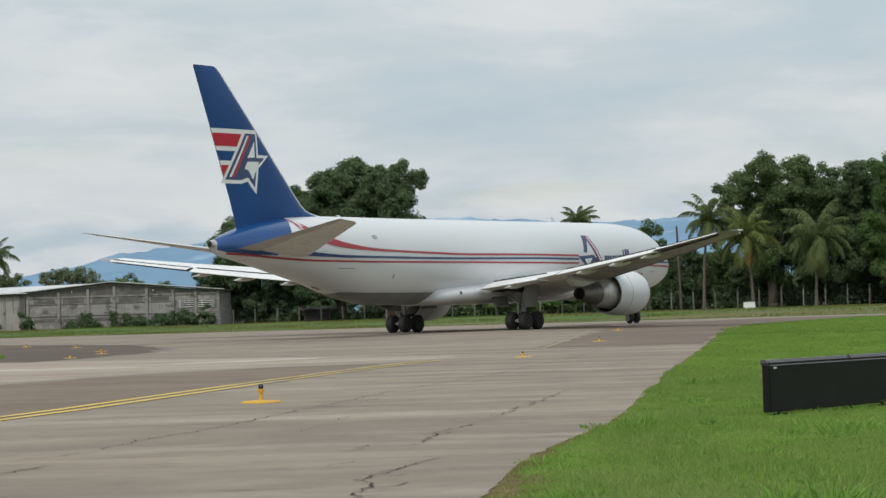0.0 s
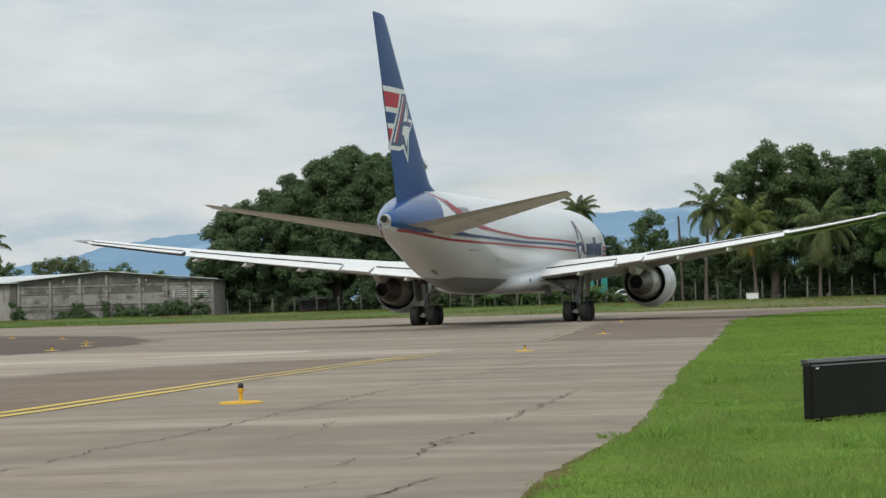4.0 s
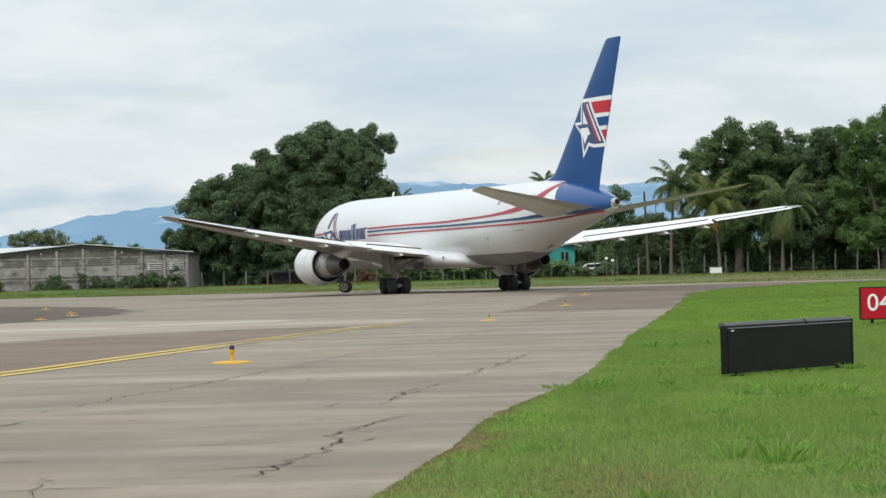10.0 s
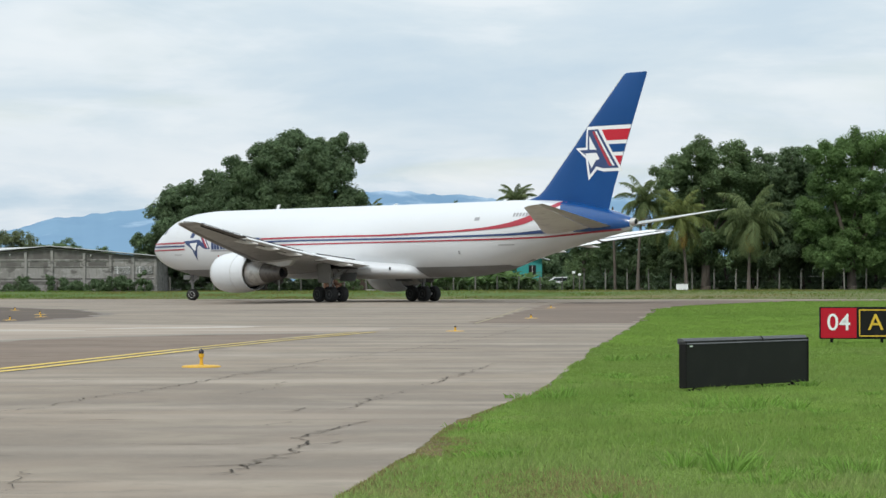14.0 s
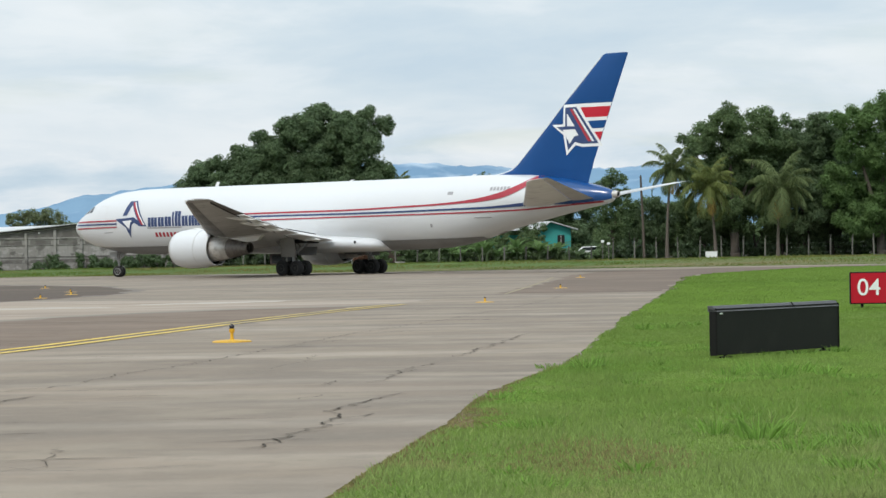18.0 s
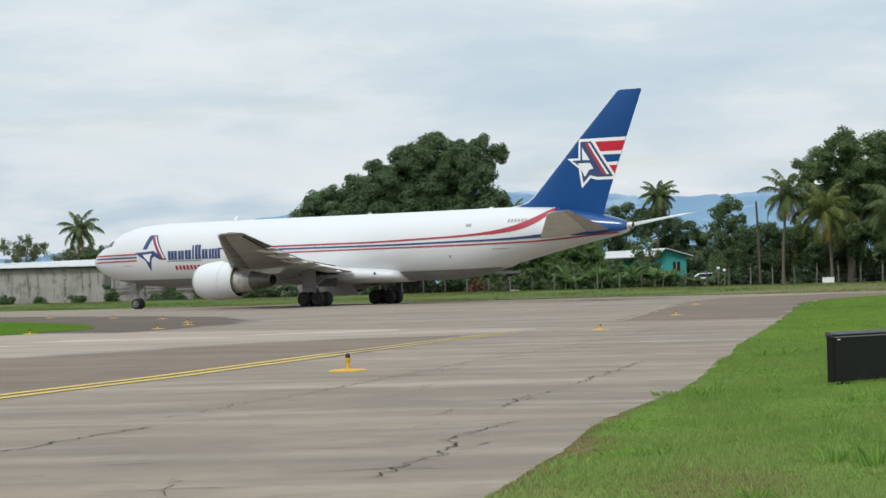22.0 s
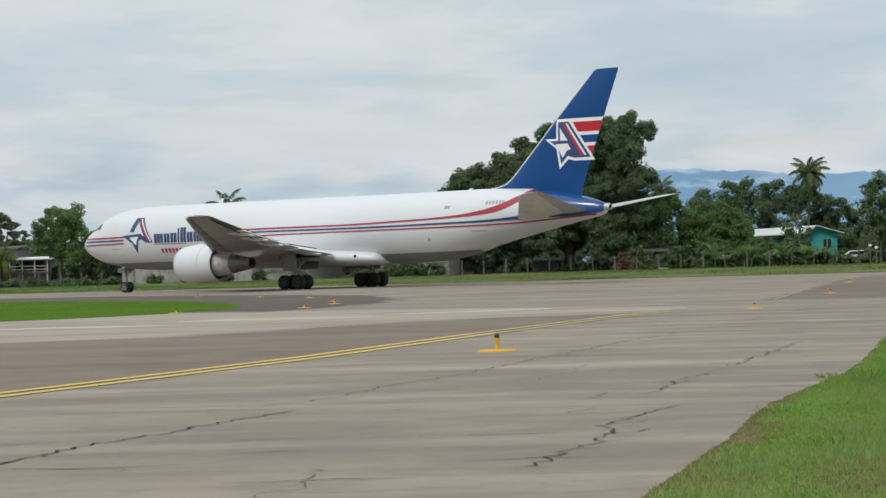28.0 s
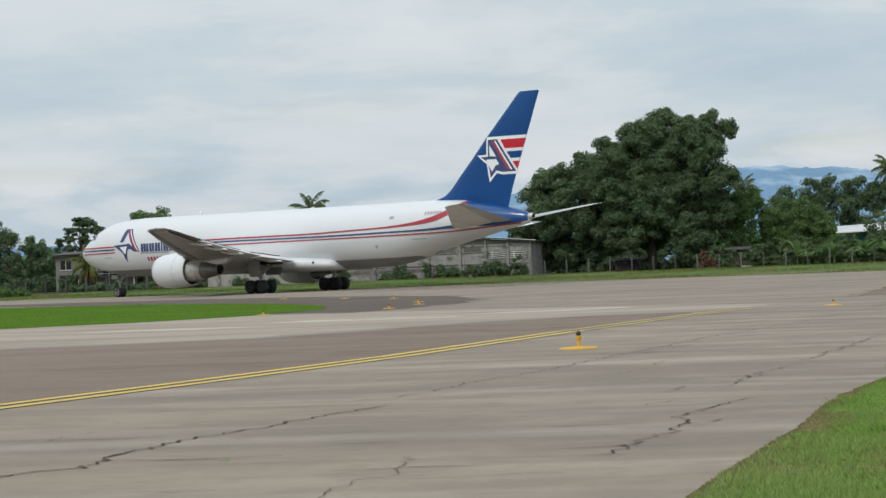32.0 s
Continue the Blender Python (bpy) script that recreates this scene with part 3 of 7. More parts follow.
def sheet(name, outline, z, mat, parent=None, label="", thick=0.0):
    bm = bmesh.new()
    f = bm.faces.new([bm.verts.new((x, y, z)) for x, y in outline])
    if f.normal.z < 0:
        f.normal_flip()
    bm.normal_update()
    if f.normal.z < 0:
        f.normal_flip()
    if thick:
        r = bmesh.ops.extrude_face_region(bm, geom=[f])
        bmesh.ops.translate(bm, vec=(0, 0, -thick), verts=[v for v in r["geom"] if isinstance(v, bmesh.types.BMVert)])
        bmesh.ops.recalc_face_normals(bm, faces=bm.faces)
    bmesh.ops.triangulate(bm, faces=bm.faces)
    return part(name, bm, mat, parent, label)


def wobbly(pts, step, amp, seed):
    """The polyline with an uneven edge."""
    rnd, out = random.Random(seed), []
    for (x0, y0), (x1, y1) in zip(pts, pts[1:]):
        d = math.hypot(x1 - x0, y1 - y0)
        k = max(1, int(d / step))
        for i in range(k):
            s = i / k
            out.append((x0 + (x1 - x0) * s + rnd.uniform(-amp, amp), y0 + (y1 - y0) * s + rnd.uniform(-amp, amp)))
    out.append(pts[-1])
    return out


near_edge = [(x, y) for y, x in GRASS_EDGE]
near_edge = wobbly(near_edge[:7], 0.35, 0.05, 3)[:-1] + wobbly(near_edge[6:13], 0.8, 0.09, 4)[:-1] + wobbly(near_edge[12:], 3, 0.25, 5)
PAVE_OUTLINE = near_edge + [(80, 198.5), (300, 194), (300, 200)] + [(x, y) for x, y in reversed(FAR_EDGE)][1:] + [(-300, -40)]
pavement = sheet("pavement", PAVE_OUTLINE, 0.0, M_PAVE, None, "worn grey concrete taxiway with cracks and tyre marks", 0.12)
tagged(pavement, category="taxiway", kind="structure")


def dry_width(y):
    """How far the dead grass and soil reach in from the pavement's edge."""
    return np.clip((34 - y) / 10, 0, 1) * np.clip(0.19 + 0.11 * np.sin(y * 1.3) + 0.09 * np.sin(y * 3.1 + 1) + 0.06 * np.sin(y * 7.3), 0.01, 1)


ys_dry = [float(q) for q in np.arange(15.0, 34.0, 0.12)]
soil = sheet("soil_strip", [(lerp(GRASS_EDGE, q) - 0.1, q) for q in ys_dry] + [(lerp(GRASS_EDGE, q) + float(dry_width(q)), q) for q in reversed(ys_dry)], -0.006, M_DIRT, None, "dry brown soil and dead grass along the pavement")
tagged(soil, category="soil", kind="structure")

# darker and paler areas of the surface
DARK_RIGHT = [(0.6, 98), (7.1, 97), (8.6, 114), (11.2, 142), (14.2, 158.6), (19.2, 175), (25, 190), (60, 199), (60, 203), (20, 199), (9, 186), (5.5, 160), (3.4, 130)]
DARK_LEFT = [(-110, 186), (-62, 181), (-46, 160), (-28, 126), (-25, 108), (-24.5, 104), (-22, 102.6), (-18.7, 99.8), (-17.8, 104), (-17.3, 110), (-16.5, 117), (-17.6, 128.7), (-22, 147), (-27, 156.5), (-33, 167), (-46, 183), (-70, 196), (-110, 202)]
BROWN = [(-80, 57), (-40, 60), (-22, 62), (-14.5, 64.5), (-12.3, 69.5), (-10.5, 74), (-7.5, 77.5), (-4.2, 79.3), (-5.2, 69), (-6.7, 59), (-8.5, 47.5), (-10.1, 39), (-11.5, 33), (-13, 30), (-30, 24), (-80, 20)]
STREAK = [(-80, 58), (-40, 61.5), (-22, 63.2), (-15.2, 66), (-13, 71), (-11, 75.8), (-7.8, 79.5), (-3.0, 82), (-2.0, 88), (-9, 94), (-16, 98), (-22, 101), (-26, 96), (-31, 92), (-41, 83.5), (-80, 72)]
def grown(ol, dx, dy):
    """The outline pushed outwards from its own edge."""
    area = sum(x0 * y1 - x1 * y0 for (x0, y0), (x1, y1) in zip(ol, ol[1:] + ol[:1]))
    out = []
    for i, (x, y) in enumerate(ol):
        a, b = Vector(ol[i - 1]), Vector(ol[(i + 1) % len(ol)])
        d = (b - a).normalized() * (1 if area > 0 else -1)
        out.append((x + d.y * dx, y - d.x * dy))
    return out


for nm, ol, mt, edge, zz, lb in (("asphalt_patch", DARK_RIGHT, M_ASPHALT, M_EDGE_DARK, 0.006, "dark asphalt patch"), ("asphalt_patch", DARK_LEFT, M_FILLET, M_EDGE_DARK, 0.006, "dark asphalt fillet"), ("pale_patch", STREAK, M_PALE, M_EDGE_PALE, 0.004, "pale worn concrete"), ("stained_patch", BROWN, M_RUBBER, M_EDGE_BROWN, 0.002, "brown stained concrete")):
    if ol is not DARK_RIGHT:
        sheet("patch_edge", wobbly(grown(ol, 0.5, 1.4) + grown(ol, 0.5, 1.4)[:1], 1.6, 0.4, 13)[:-1], zz - 0.001, edge, pavement, "worn edge of a patch")
    sheet(nm, wobbly(ol + ol[:1], 1.6, 0.35, 11)[:-1], zz, mt, pavement, lb)


def strip(name, pts, width, z, mat, parent, label="", step=0.0, amp=0.0, seed=1, taper=True):
    if step:
        pts = wobbly(pts, step, amp, seed)
    rnd = random.Random(seed)
    verts, faces = [], []
    for i, p in enumerate(pts):
        a, b = Vector(pts[max(i - 1, 0)]), Vector(pts[min(i + 1, len(pts) - 1)])
        d = (b - a).normalized()
        q = Vector((-d.y, d.x)) * width / 2 * (rnd.uniform(*((0.35, 1.3) if width > 0.2 else (0.3, 1.15))) if step else 1)
        if taper and i in (0, len(pts) - 1):
            q *= 0.15
        verts += [(p[0] + q.x, p[1] + q.y, z), (p[0] - q.x, p[1] - q.y, z)]
        if i:
            faces.append((2 * i - 1, 2 * i - 2, 2 * i, 2 * i + 1))
    me = raw(name, verts, faces, mat)
    me.flip_normals() if me.polygons[0].normal.z < 0 else None
    return part(name, me, mat, parent, label)


CRACKS = [
    ([(-7.3, 20.6), (-7.08, 21.5), (-6.65, 22.0), (-6.68, 23.5), (-6.59, 24.9), (-6.41, 26.2), (-6.12, 27.2), (-5.86, 28.8), (-5.36, 30.8)], 0.12),
    ([(-1.95, 21.9), (-1.82, 22.8), (-1.77, 23.85), (-1.55, 24.5), (-1.48, 25.7), (-1.65, 27.1), (-1.32, 28.5), (-0.93, 30.2)], 0.08),
    ([(-1.45, 32.6), (-1.32, 33.4), (-1.16, 35.7), (-0.7, 38.0)], 0.06),
    ([(-3.8, 18.0), (-3.75, 18.9), (-3.76, 20.1), (-3.55, 20.2), (-3.69, 22.4)], 0.035),
    ([(-5.3, 33.9), (-5.15, 36.2), (-4.55, 38.6), (-4.0, 42.6), (-3.7, 45)], 0.06),
    ([(-2.34, 32.0), (-1.99, 32.4), (-1.82, 33.5)], 0.05),
    ([(-0.45, 40.2), (-0.25, 41.7), (0.23, 45.2), (0.94, 51)], 0.07),
    ([(-3.7, 45), (-2.6, 53), (-0.9, 62), (1.2, 76), (3.0, 92)], 0.06),
    ([(-3.1, 37), (-2.7, 39.5), (-2.75, 42)], 0.04),
    ([(-8.6, 24.5), (-8.2, 25.6), (-8.0, 27.2)], 0.035),
    ([(-6.5, 31), (-5.2, 33.6)], 0.05),
    ([(-2.9, 23.9), (-1.7, 24.4)], 0.03),
    ([(-2.5, 28.8), (-2.1, 29.2), (-1.9, 30.0)], 0.04),
    ([(-3.0, 47.5), (-2.6, 49.5)], 0.06),
    ([(-1.62, 24.5), (-1.42, 24.72), (-1.2, 24.9)], 0.05),
    ([(-1.78, 23.9), (-1.6, 23.8), (-1.45, 23.95)], 0.06),
    ([(-1.5, 25.6), (-1.3, 25.9), (-1.12, 26.4)], 0.05),
    ([(-1.64, 27.0), (-1.42, 27.2), (-1.2, 27.6)], 0.05),
    ([(-2.15, 21.8), (-1.95, 21.9), (-1.7, 21.75)], 0.05),
    ([(-1.3, 35.0), (-1.05, 35.3), (-0.85, 36.1)], 0.05),
    ([(-1.0, 28.4), (-0.7, 28.5), (-0.4, 28.4)], 0.04),
    ([(-3.8, 20.4), (-3.5, 19.9), (-3.0, 19.95), (-2.2, 20.3)], 0.03),
]
for k, (pts, w) in enumerate(CRACKS):
    strip("crack", pts, w * 0.42, 0.010, M_CRACK, pavement, "dark open crack", 0.2, 0.085, 20 + k)

# worn transverse joints between the old slabs, broken here and there
rj = random.Random(71)
for k in range(26):
    y = 19.5 + 1.55 * k + 0.035 * k * k + rj.uniform(-0.5, 0.5)
    edge = lerp(GRASS_EDGE, y)
    for _ in range(rj.choice((1, 2, 2, 3))):
        xa = edge - rj.uniform(0.4, 13.0)
        ln = rj.uniform(0.6, 2.0)
        strip("joint", [(xa - ln, y + rj.uniform(-0.25, 0.25)), (xa - ln * 0.5, y + rj.uniform(-0.2, 0.2)), (xa, y)], rj.uniform(0.02, 0.04) * (1 + y / 50), 0.009, M_CRACK, pavement, "dark joint between slabs", 0.5, 0.05, 300 + k)

# the old yellow lines
LINE = [(-11.9, 30), (-11.15, 33.3), (-9.85, 39.5), (-8.2, 48.2), (-6.35, 61), (-4.7, 71), (-2.7, 81.3)]
for off in (-0.26, 0.26):
    strip("yellow_line", [(x + off, y) for x, y in LINE[:5]], 0.24, 0.012, M_YELLOW, pavement, "faded yellow taxi line", taper=False)
    strip("yellow_line", [(x + off, y) for x, y in LINE[4:]], 0.22, 0.012, M_YELLOW_WORN, pavement, "worn yellow taxi line", taper=False)
strip("yellow_line", [(0.9, 97), (2.2, 116), (3.4, 136), (4.3, 152)], 0.13, 0.012, M_FAINT, pavement, "faded yellow taxi line", taper=False)
strip("yellow_line", [(-7.2, 152), (-6.6, 160), (-6.7, 170)], 0.13, 0.012, M_FAINT, pavement, "faded yellow taxi line", taper=False)
strip("yellow_line", [(-38, 88.5), (-27, 92.3), (-22, 96)], 0.16, 0.012, M_FAINT, pavement, "faded yellow taxi line", taper=False)

for ol in ([(-12.5, 88.3), (-9.5, 88.0), (-7.4, 89.6), (-6.6, 91.4), (-8.2, 91.8), (-10.4, 90.6)], [(-19, 84.5), (-15, 83.6), (-11.8, 84.6), (-14, 86.4), (-18, 86.4)], [(-24, 79), (-19.5, 78.2), (-17.5, 79.6), (-22, 80.8)]):
    sheet("white_smear", wobbly(ol + ol[:1], 0.6, 0.2, 15)[:-1], 0.008, M_OLDWHITE, pavement, "worn remains of white paint")

ISLAND = [(0.965 * x, 0.965 * y) for x, y in ((-31.3, 93.8), (-26.9, 97.8), (-23.9, 104.8), (-22.9, 115.8), (-25.5, 128), (-33, 147), (-45, 164), (-62, 177), (-110, 184), (-110, 62), (-40, 85))]
island = sheet("grass_island", wobbly(ISLAND + ISLAND[:1], 2.5, 0.2, 9)[:-1], 0.022, M_ISLAND, None, "", 0.1)
tagged(island, "bright green grass island between taxiway arms", "grass", kind="structure")


# ---- the freighter aircraft: local x to its right wing, y forward, z up; origin on the ground between the main wheels ----
MG = 28.43      # metres from the nose to the main wheels
F_TOP = [(0, 4.15), (0.25, 4.62), (0.8, 5.02), (1.6, 5.5), (2.6, 6.05), (3.6, 6.55), (5.0, 6.98), (7.0, 7.24), (9.5, 7.33), (36, 7.33), (44, 7.36), (48, 7.25), (51, 6.92), (53.2, 6.45), (55.0, 5.92), (55.25, 5.75)]
F_BOT = [(0, 4.15), (0.25, 3.72), (0.8, 3.35), (1.6, 2.95), (2.6, 2.62), (4.0, 2.34), (6.0, 2.02), (9.0, 1.88), (36, 1.86), (39.5, 1.92), (42.5, 2.3), (46, 3.2), (50, 4.05), (53.2, 4.68), (55.0, 5.02), (55.25, 5.2)]
F_WID = [(0, 0.02), (0.25, 0.5), (0.8, 0.95), (1.6, 1.4), (2.6, 1.8), (4.0, 2.16), (6.0, 2.42), (9.0, 2.515), (40, 2.515), (44, 2.42), (48, 2.05), (51, 1.5), (53.2, 0.98), (55.0, 0.38), (55.25, 0.22)]


def fus(x):
    t, b, w = smooth_lerp(F_TOP, x), smooth_lerp(F_BOT, x), smooth_lerp(F_WID, x)
    return (t + b) / 2, (t - b) / 2, w


def fus_point(x, ang, off=0.0):
    zc, hh, w = fus(x)
    return ((w + off) * math.cos(ang), MG - x, zc + (hh + off) * math.sin(ang))


def fus_angle(x, z):
    zc, hh, w = fus(x)
    return math.asin(max(-1.0, min(1.0, (z - zc) / max(hh, 1e-3))))


def skin(name, x0, x1, nx, lo, hi, nz, side, off, mat, parent, label=""):
    """A painted area on the fuselage's side between the heights lo(x) and hi(x)."""
    verts, faces = [], []
    for i in range(nx + 1):
        x = x0 + (x1 - x0) * i / nx
        a, b = fus_angle(x, lo(x)), fus_angle(x, hi(x))
        for j in range(nz + 1):
            p = fus_point(x, a + (b - a) * j / nz, off)
            verts.append((side * p[0], p[1], p[2]))
    for i in range(nx):
        for j in range(nz):
            q = [i * (nz + 1) + j, (i + 1) * (nz + 1) + j, (i + 1) * (nz + 1) + j + 1, i * (nz + 1) + j + 1]
            faces.append(q if side > 0 else q[::-1])
    return part(name, raw(name, verts, faces, mat, True), mat, parent, label)


FIN = [  # height, leading edge, trailing edge
    (6.2, 43.4, 52.9), (7.25, 44.2, 53.25), (7.42, 45.3, 53.3), (7.62, 46.05, 53.4), (8.0, 46.62, 53.5), (8.6, 47.25, 53.75), (9.6, 48.25, 54.15), (10.78, 49.45, 54.62), (12.26, 50.88, 55.22), (15.75, 54.48, 56.66), (15.86, 54.75, 56.6)]


def fin_half(x, z):
    le, te = lerp([(a, b) for a, b, c in FIN], z), lerp([(a, c) for a, b, c in FIN], z)
    s = min(max((x - le) / (te - le), 0.0), 1.0)
    t = 0.082 * min(te - le, 7.0)
    return 5 * t * (0.2969 * math.sqrt(s) - 0.126 * s - 0.3516 * s**2 + 0.2843 * s**3 - 0.1036 * s**4) + 0.004


def decal(name, poly, half, off, mat, parent, label="", sides=(1, -1)):
    """A painted shape on both faces of the fin or fuselage, following its curve; poly in metres (aft of the nose, height)."""
    made = []
    for side in sides:
        bm = bmesh.new()
        f = bm.faces.new([bm.verts.new((0, MG - x, z)) for x, z in poly])
        bmesh.ops.triangulate(bm, faces=[f])
        for _ in range(5):
            long = [e for e in bm.edges if e.calc_length() > 0.3]
            if not long:
                break
            bmesh.ops.subdivide_edges(bm, edges=long, cuts=1)
            bmesh.ops.triangulate(bm, faces=[g for g in bm.faces if len(g.verts) > 3])
        bm.normal_update()
        for v in bm.verts:
            v.co.x = side * (half(MG - v.co.y, v.co.z) + off)
        bm.normal_update()
        for g in bm.faces:
            if g.normal.x * side < 0:
                g.normal_flip()
        made.append(part(name, bm, mat, parent, label))
    return made


def fus_half(x, z):
    zc, hh, w = fus(x)
    return w * math.sqrt(max(0.0, 1 - ((z - zc) / hh) ** 2))


def foil(le, te, y, z, t, n=10):
    """An airfoil ring across the span at sideways place y."""
    c, out = te - le, []
    for k in range(2 * n):
        a = math.pi * k / n
        s = 0.5 * (1 + math.cos(a))
        th = 5 * t * (0.2969 * math.sqrt(s) - 0.126 * s - 0.3516 * s**2 + 0.2843 * s**3 - 0.1036 * s**4) * c
        out.append((y, MG - (le + s * c), z + (th * 1.05 if k <= n else -th * 0.85) + 0.0))
    return out


WING = [(2.0, 18.0, 30.6, 2.78, 0.145), (7.9, 22.6, 31.2, 3.42, 0.12), (14, 27.4, 33.6, 4.18, 0.11), (19, 31.3, 35.5, 4.86, 0.105), (23.2, 34.6, 37.15, 5.5, 0.1), (23.78, 35.4, 37.25, 5.6, 0.06)]


def wing_at(y):
    k = [lerp([(r[0], r[i]) for r in WING], y) for i in range(1, 5)]
    return k


def build_aircraft():
    ac = thing("cargo_aircraft", "white twin-engine cargo jet with blue tail and red-blue stripes", "aircraft")
    # body
    xs = [0.02, 0.12, 0.25, 0.5, 0.8, 1.2, 1.6, 2.1, 2.6, 3.2, 4, 5, 6, 7.5, 9] + list(np.arange(11, 36, 2.0)) + list(np.arange(36, 53.5, 1.0)) + [54, 54.6, 55.0, 55.25]
    part("fuselage", loft([[fus_point(x, 2 * math.pi * k / 56) for k in range(56)] for x in xs]), M_WHITE, ac, "glossy white fuselage", True)
    part("tail_nozzle", lathe([(-(55.2 - MG), 0.27), (-(55.5 - MG), 0.25), (-(55.62 - MG), 0.22), (-(55.55 - MG), 0.17), (-(55.2 - MG), 0.15)], 20), M_STEEL, ac, "bare metal exhaust of the tail unit", True).location = (0, 0, 5.6)
    part("tail_outlet", lathe([(-(55.58 - MG), 0.165), (-(55.575 - MG), 0.02)], 16), M_BLACK, ac, "black outlet").location = (0, 0, 5.6)
    for side in (1, -1):
        # belly in grey
        skin("belly_paint", 3.2, 43.9, 60, lambda x: fus(x)[0] - fus(x)[1], lambda x: lerp([(3.2, 2.62), (5, 2.52), (36, 2.6), (42, 2.66), (43.9, 2.74)], x), 6, side, 0.022, M_GREYBELLY, ac, "grey belly paint")
        # stripes, broken by the name on the forward body
        red1 = [(1.2, 4.66), (7, 4.72), (17, 4.9), (24, 4.96), (31, 4.97), (37.5, 5.1), (41, 5.2), (43.8, 5.36), (45.4, 5.53), (46.7, 5.78), (47.6, 6.08), (48.3, 6.4), (48.9, 6.8), (49.35, 7.2)]
        wid1 = [(1, 0.06), (40, 0.065), (43, 0.09), (45.5, 0.17), (47, 0.25), (50, 0.3)]
        blue = [(1.2, 4.42), (7, 4.46), (17, 4.66), (24, 4.72), (31, 4.71), (44.7, 4.84), (48.2, 5.0), (51, 5.2)]
        widb = [(1, 0.062), (44, 0.07), (46.5, 0.085), (48.2, 0.12), (49.6, 0.16), (50.6, 0.05)]
        red2 = [(1.2, 4.12), (7.5, 4.2), (17, 4.38), (30, 4.46), (42, 4.52), (48, 4.63), (50.2, 4.76), (52.5, 4.95), (54.8, 5.12)]
        wid2 = [(1, 0.048), (54, 0.055)]
        for a, b in ((1.15, 7.1), (17.2, None)):
            for nm, c, w, mt, end in (("red_stripe", red1, wid1, M_RED, 49.4), ("blue_stripe", blue, widb, M_NAVY, 50.6), ("red_stripe", red2, wid2, M_RED, 54.6)):
                e = b or end
                skin(nm, a, e, 14 if b else 64, lambda x, c=c, w=w: smooth_lerp(c, x) - lerp(w, x), lambda x, c=c, w=w: smooth_lerp(c, x) + lerp(w, x), 2, side, 0.036, mt, ac)
        # blue round the tail cone
        skin("tail_paint", 48.9, 55.22, 34, lambda x: lerp([(48.9, 7.15), (49.5, 6.7), (50.2, 5.4), (50.9, 4.96), (52.5, 5.0), (54.8, 5.2), (55.22, 5.3)], x), lambda x: fus(x)[0] + fus(x)[1], 10, side, 0.028, M_TAILBLUE, ac, "royal blue tail paint")
        # windscreen, doors, vents
        for a, b, z0, z1 in ((2.35, 2.95, 5.38, 5.84), (3.02, 3.6, 5.46, 5.95), (1.95, 2.28, 5.28, 5.62)):
            skin("cockpit_window", a, b, 4, lambda x, z0=z0: z0, lambda x, z1=z1: min(z1, fus(x)[0] + 0.92 * fus(x)[1]), 3, side, 0.01, M_GLASS, ac, "dark cockpit window")
        for a, b, z0, z1 in ((4.7, 5.75, 4.05, 5.95),):
            for p, q, r, s in ((a, a + 0.025, z0, z1), (b - 0.025, b, z0, z1), (a, b, z0, z0 + 0.025), (a, b, z1 - 0.025, z1)):
                skin("door_seam", p, q, 6, lambda x, r=r: r, lambda x, s=s: s, 8, side, 0.013, M_SEAM, ac)
        for a, b, z0, z1 in ((5.4, 6.5, 3.72, 3.77), (44.2, 45.6, 4.1, 4.16), (46.2, 46.75, 2.98, 3.16), (40.1, 40.3, 3.5, 3.75), (45.8, 46.0, 5.7, 5.85)):
            skin("vent", a, b, 3, lambda x, z0=z0: z0, lambda x, z1=z1: z1, 2, side, 0.011, M_MARKGREY if z0 > 3.2 else M_BLACK, ac)
        # lettering as plain bars
        def name_bar(nm, xa, xb, *rest):
            if side > 0:
                xa, xb = 24.2 - xb, 24.2 - xa
            return skin(nm, xa, xb, *rest)
        x = 10.72
        for wd, z1 in ((0.95, 4.9), (0.62, 4.9), (0.66, 4.93), (0.22, 5.3), (0.62, 5.35), (0.62, 4.96), (1.15, 4.98)):
            wd *= 1.13
            k = max(1, round(wd / 0.36))
            for i in range(k):
                w1 = wd / k
                name_bar("name_bar", x + i * w1 + 0.02, x + (i + 1) * w1 - 0.03, 2, lambda q: 4.14, lambda q, z1=z1: z1, 4, side, 0.014, M_NAVY, ac)
            x += wd + 0.07
        name_bar("name_bar", 10.6, 14.5, 8, lambda q: 3.98, lambda q: 4.1, 1, side, 0.014, M_MARKGREY, ac, "grey underline bar")
        name_bar("name_bar", 16.4, 17.05, 2, lambda q: 4.88, lambda q: 5.02, 1, side, 0.0145, M_NAVY, ac)
        for i in range(13):
            name_bar("small_name_bar", 11.38 + i * 0.42, 11.38 + i * 0.42 + 0.26, 2, lambda q: 3.3, lambda q: 3.66, 2, side, 0.014, M_RED, ac)
        for i in range(6):
            skin("registration_bar", 45.55 + i * 0.3, 45.55 + i * 0.3 + 0.2, 2, lambda q: 6.12, lambda q: 6.38, 2, side, 0.012, M_MARKGREY, ac)
        skin("flag_mark", 41.68, 42.2, 2, lambda q: 5.9, lambda q: 6.14, 2, side, 0.012, M_MARKGREY, ac)
    # emblem shapes: (aft, height) in the fin's metres
    TE = lambda z: lerp([(a, c) for a, b, c in FIN], z) - 0.02
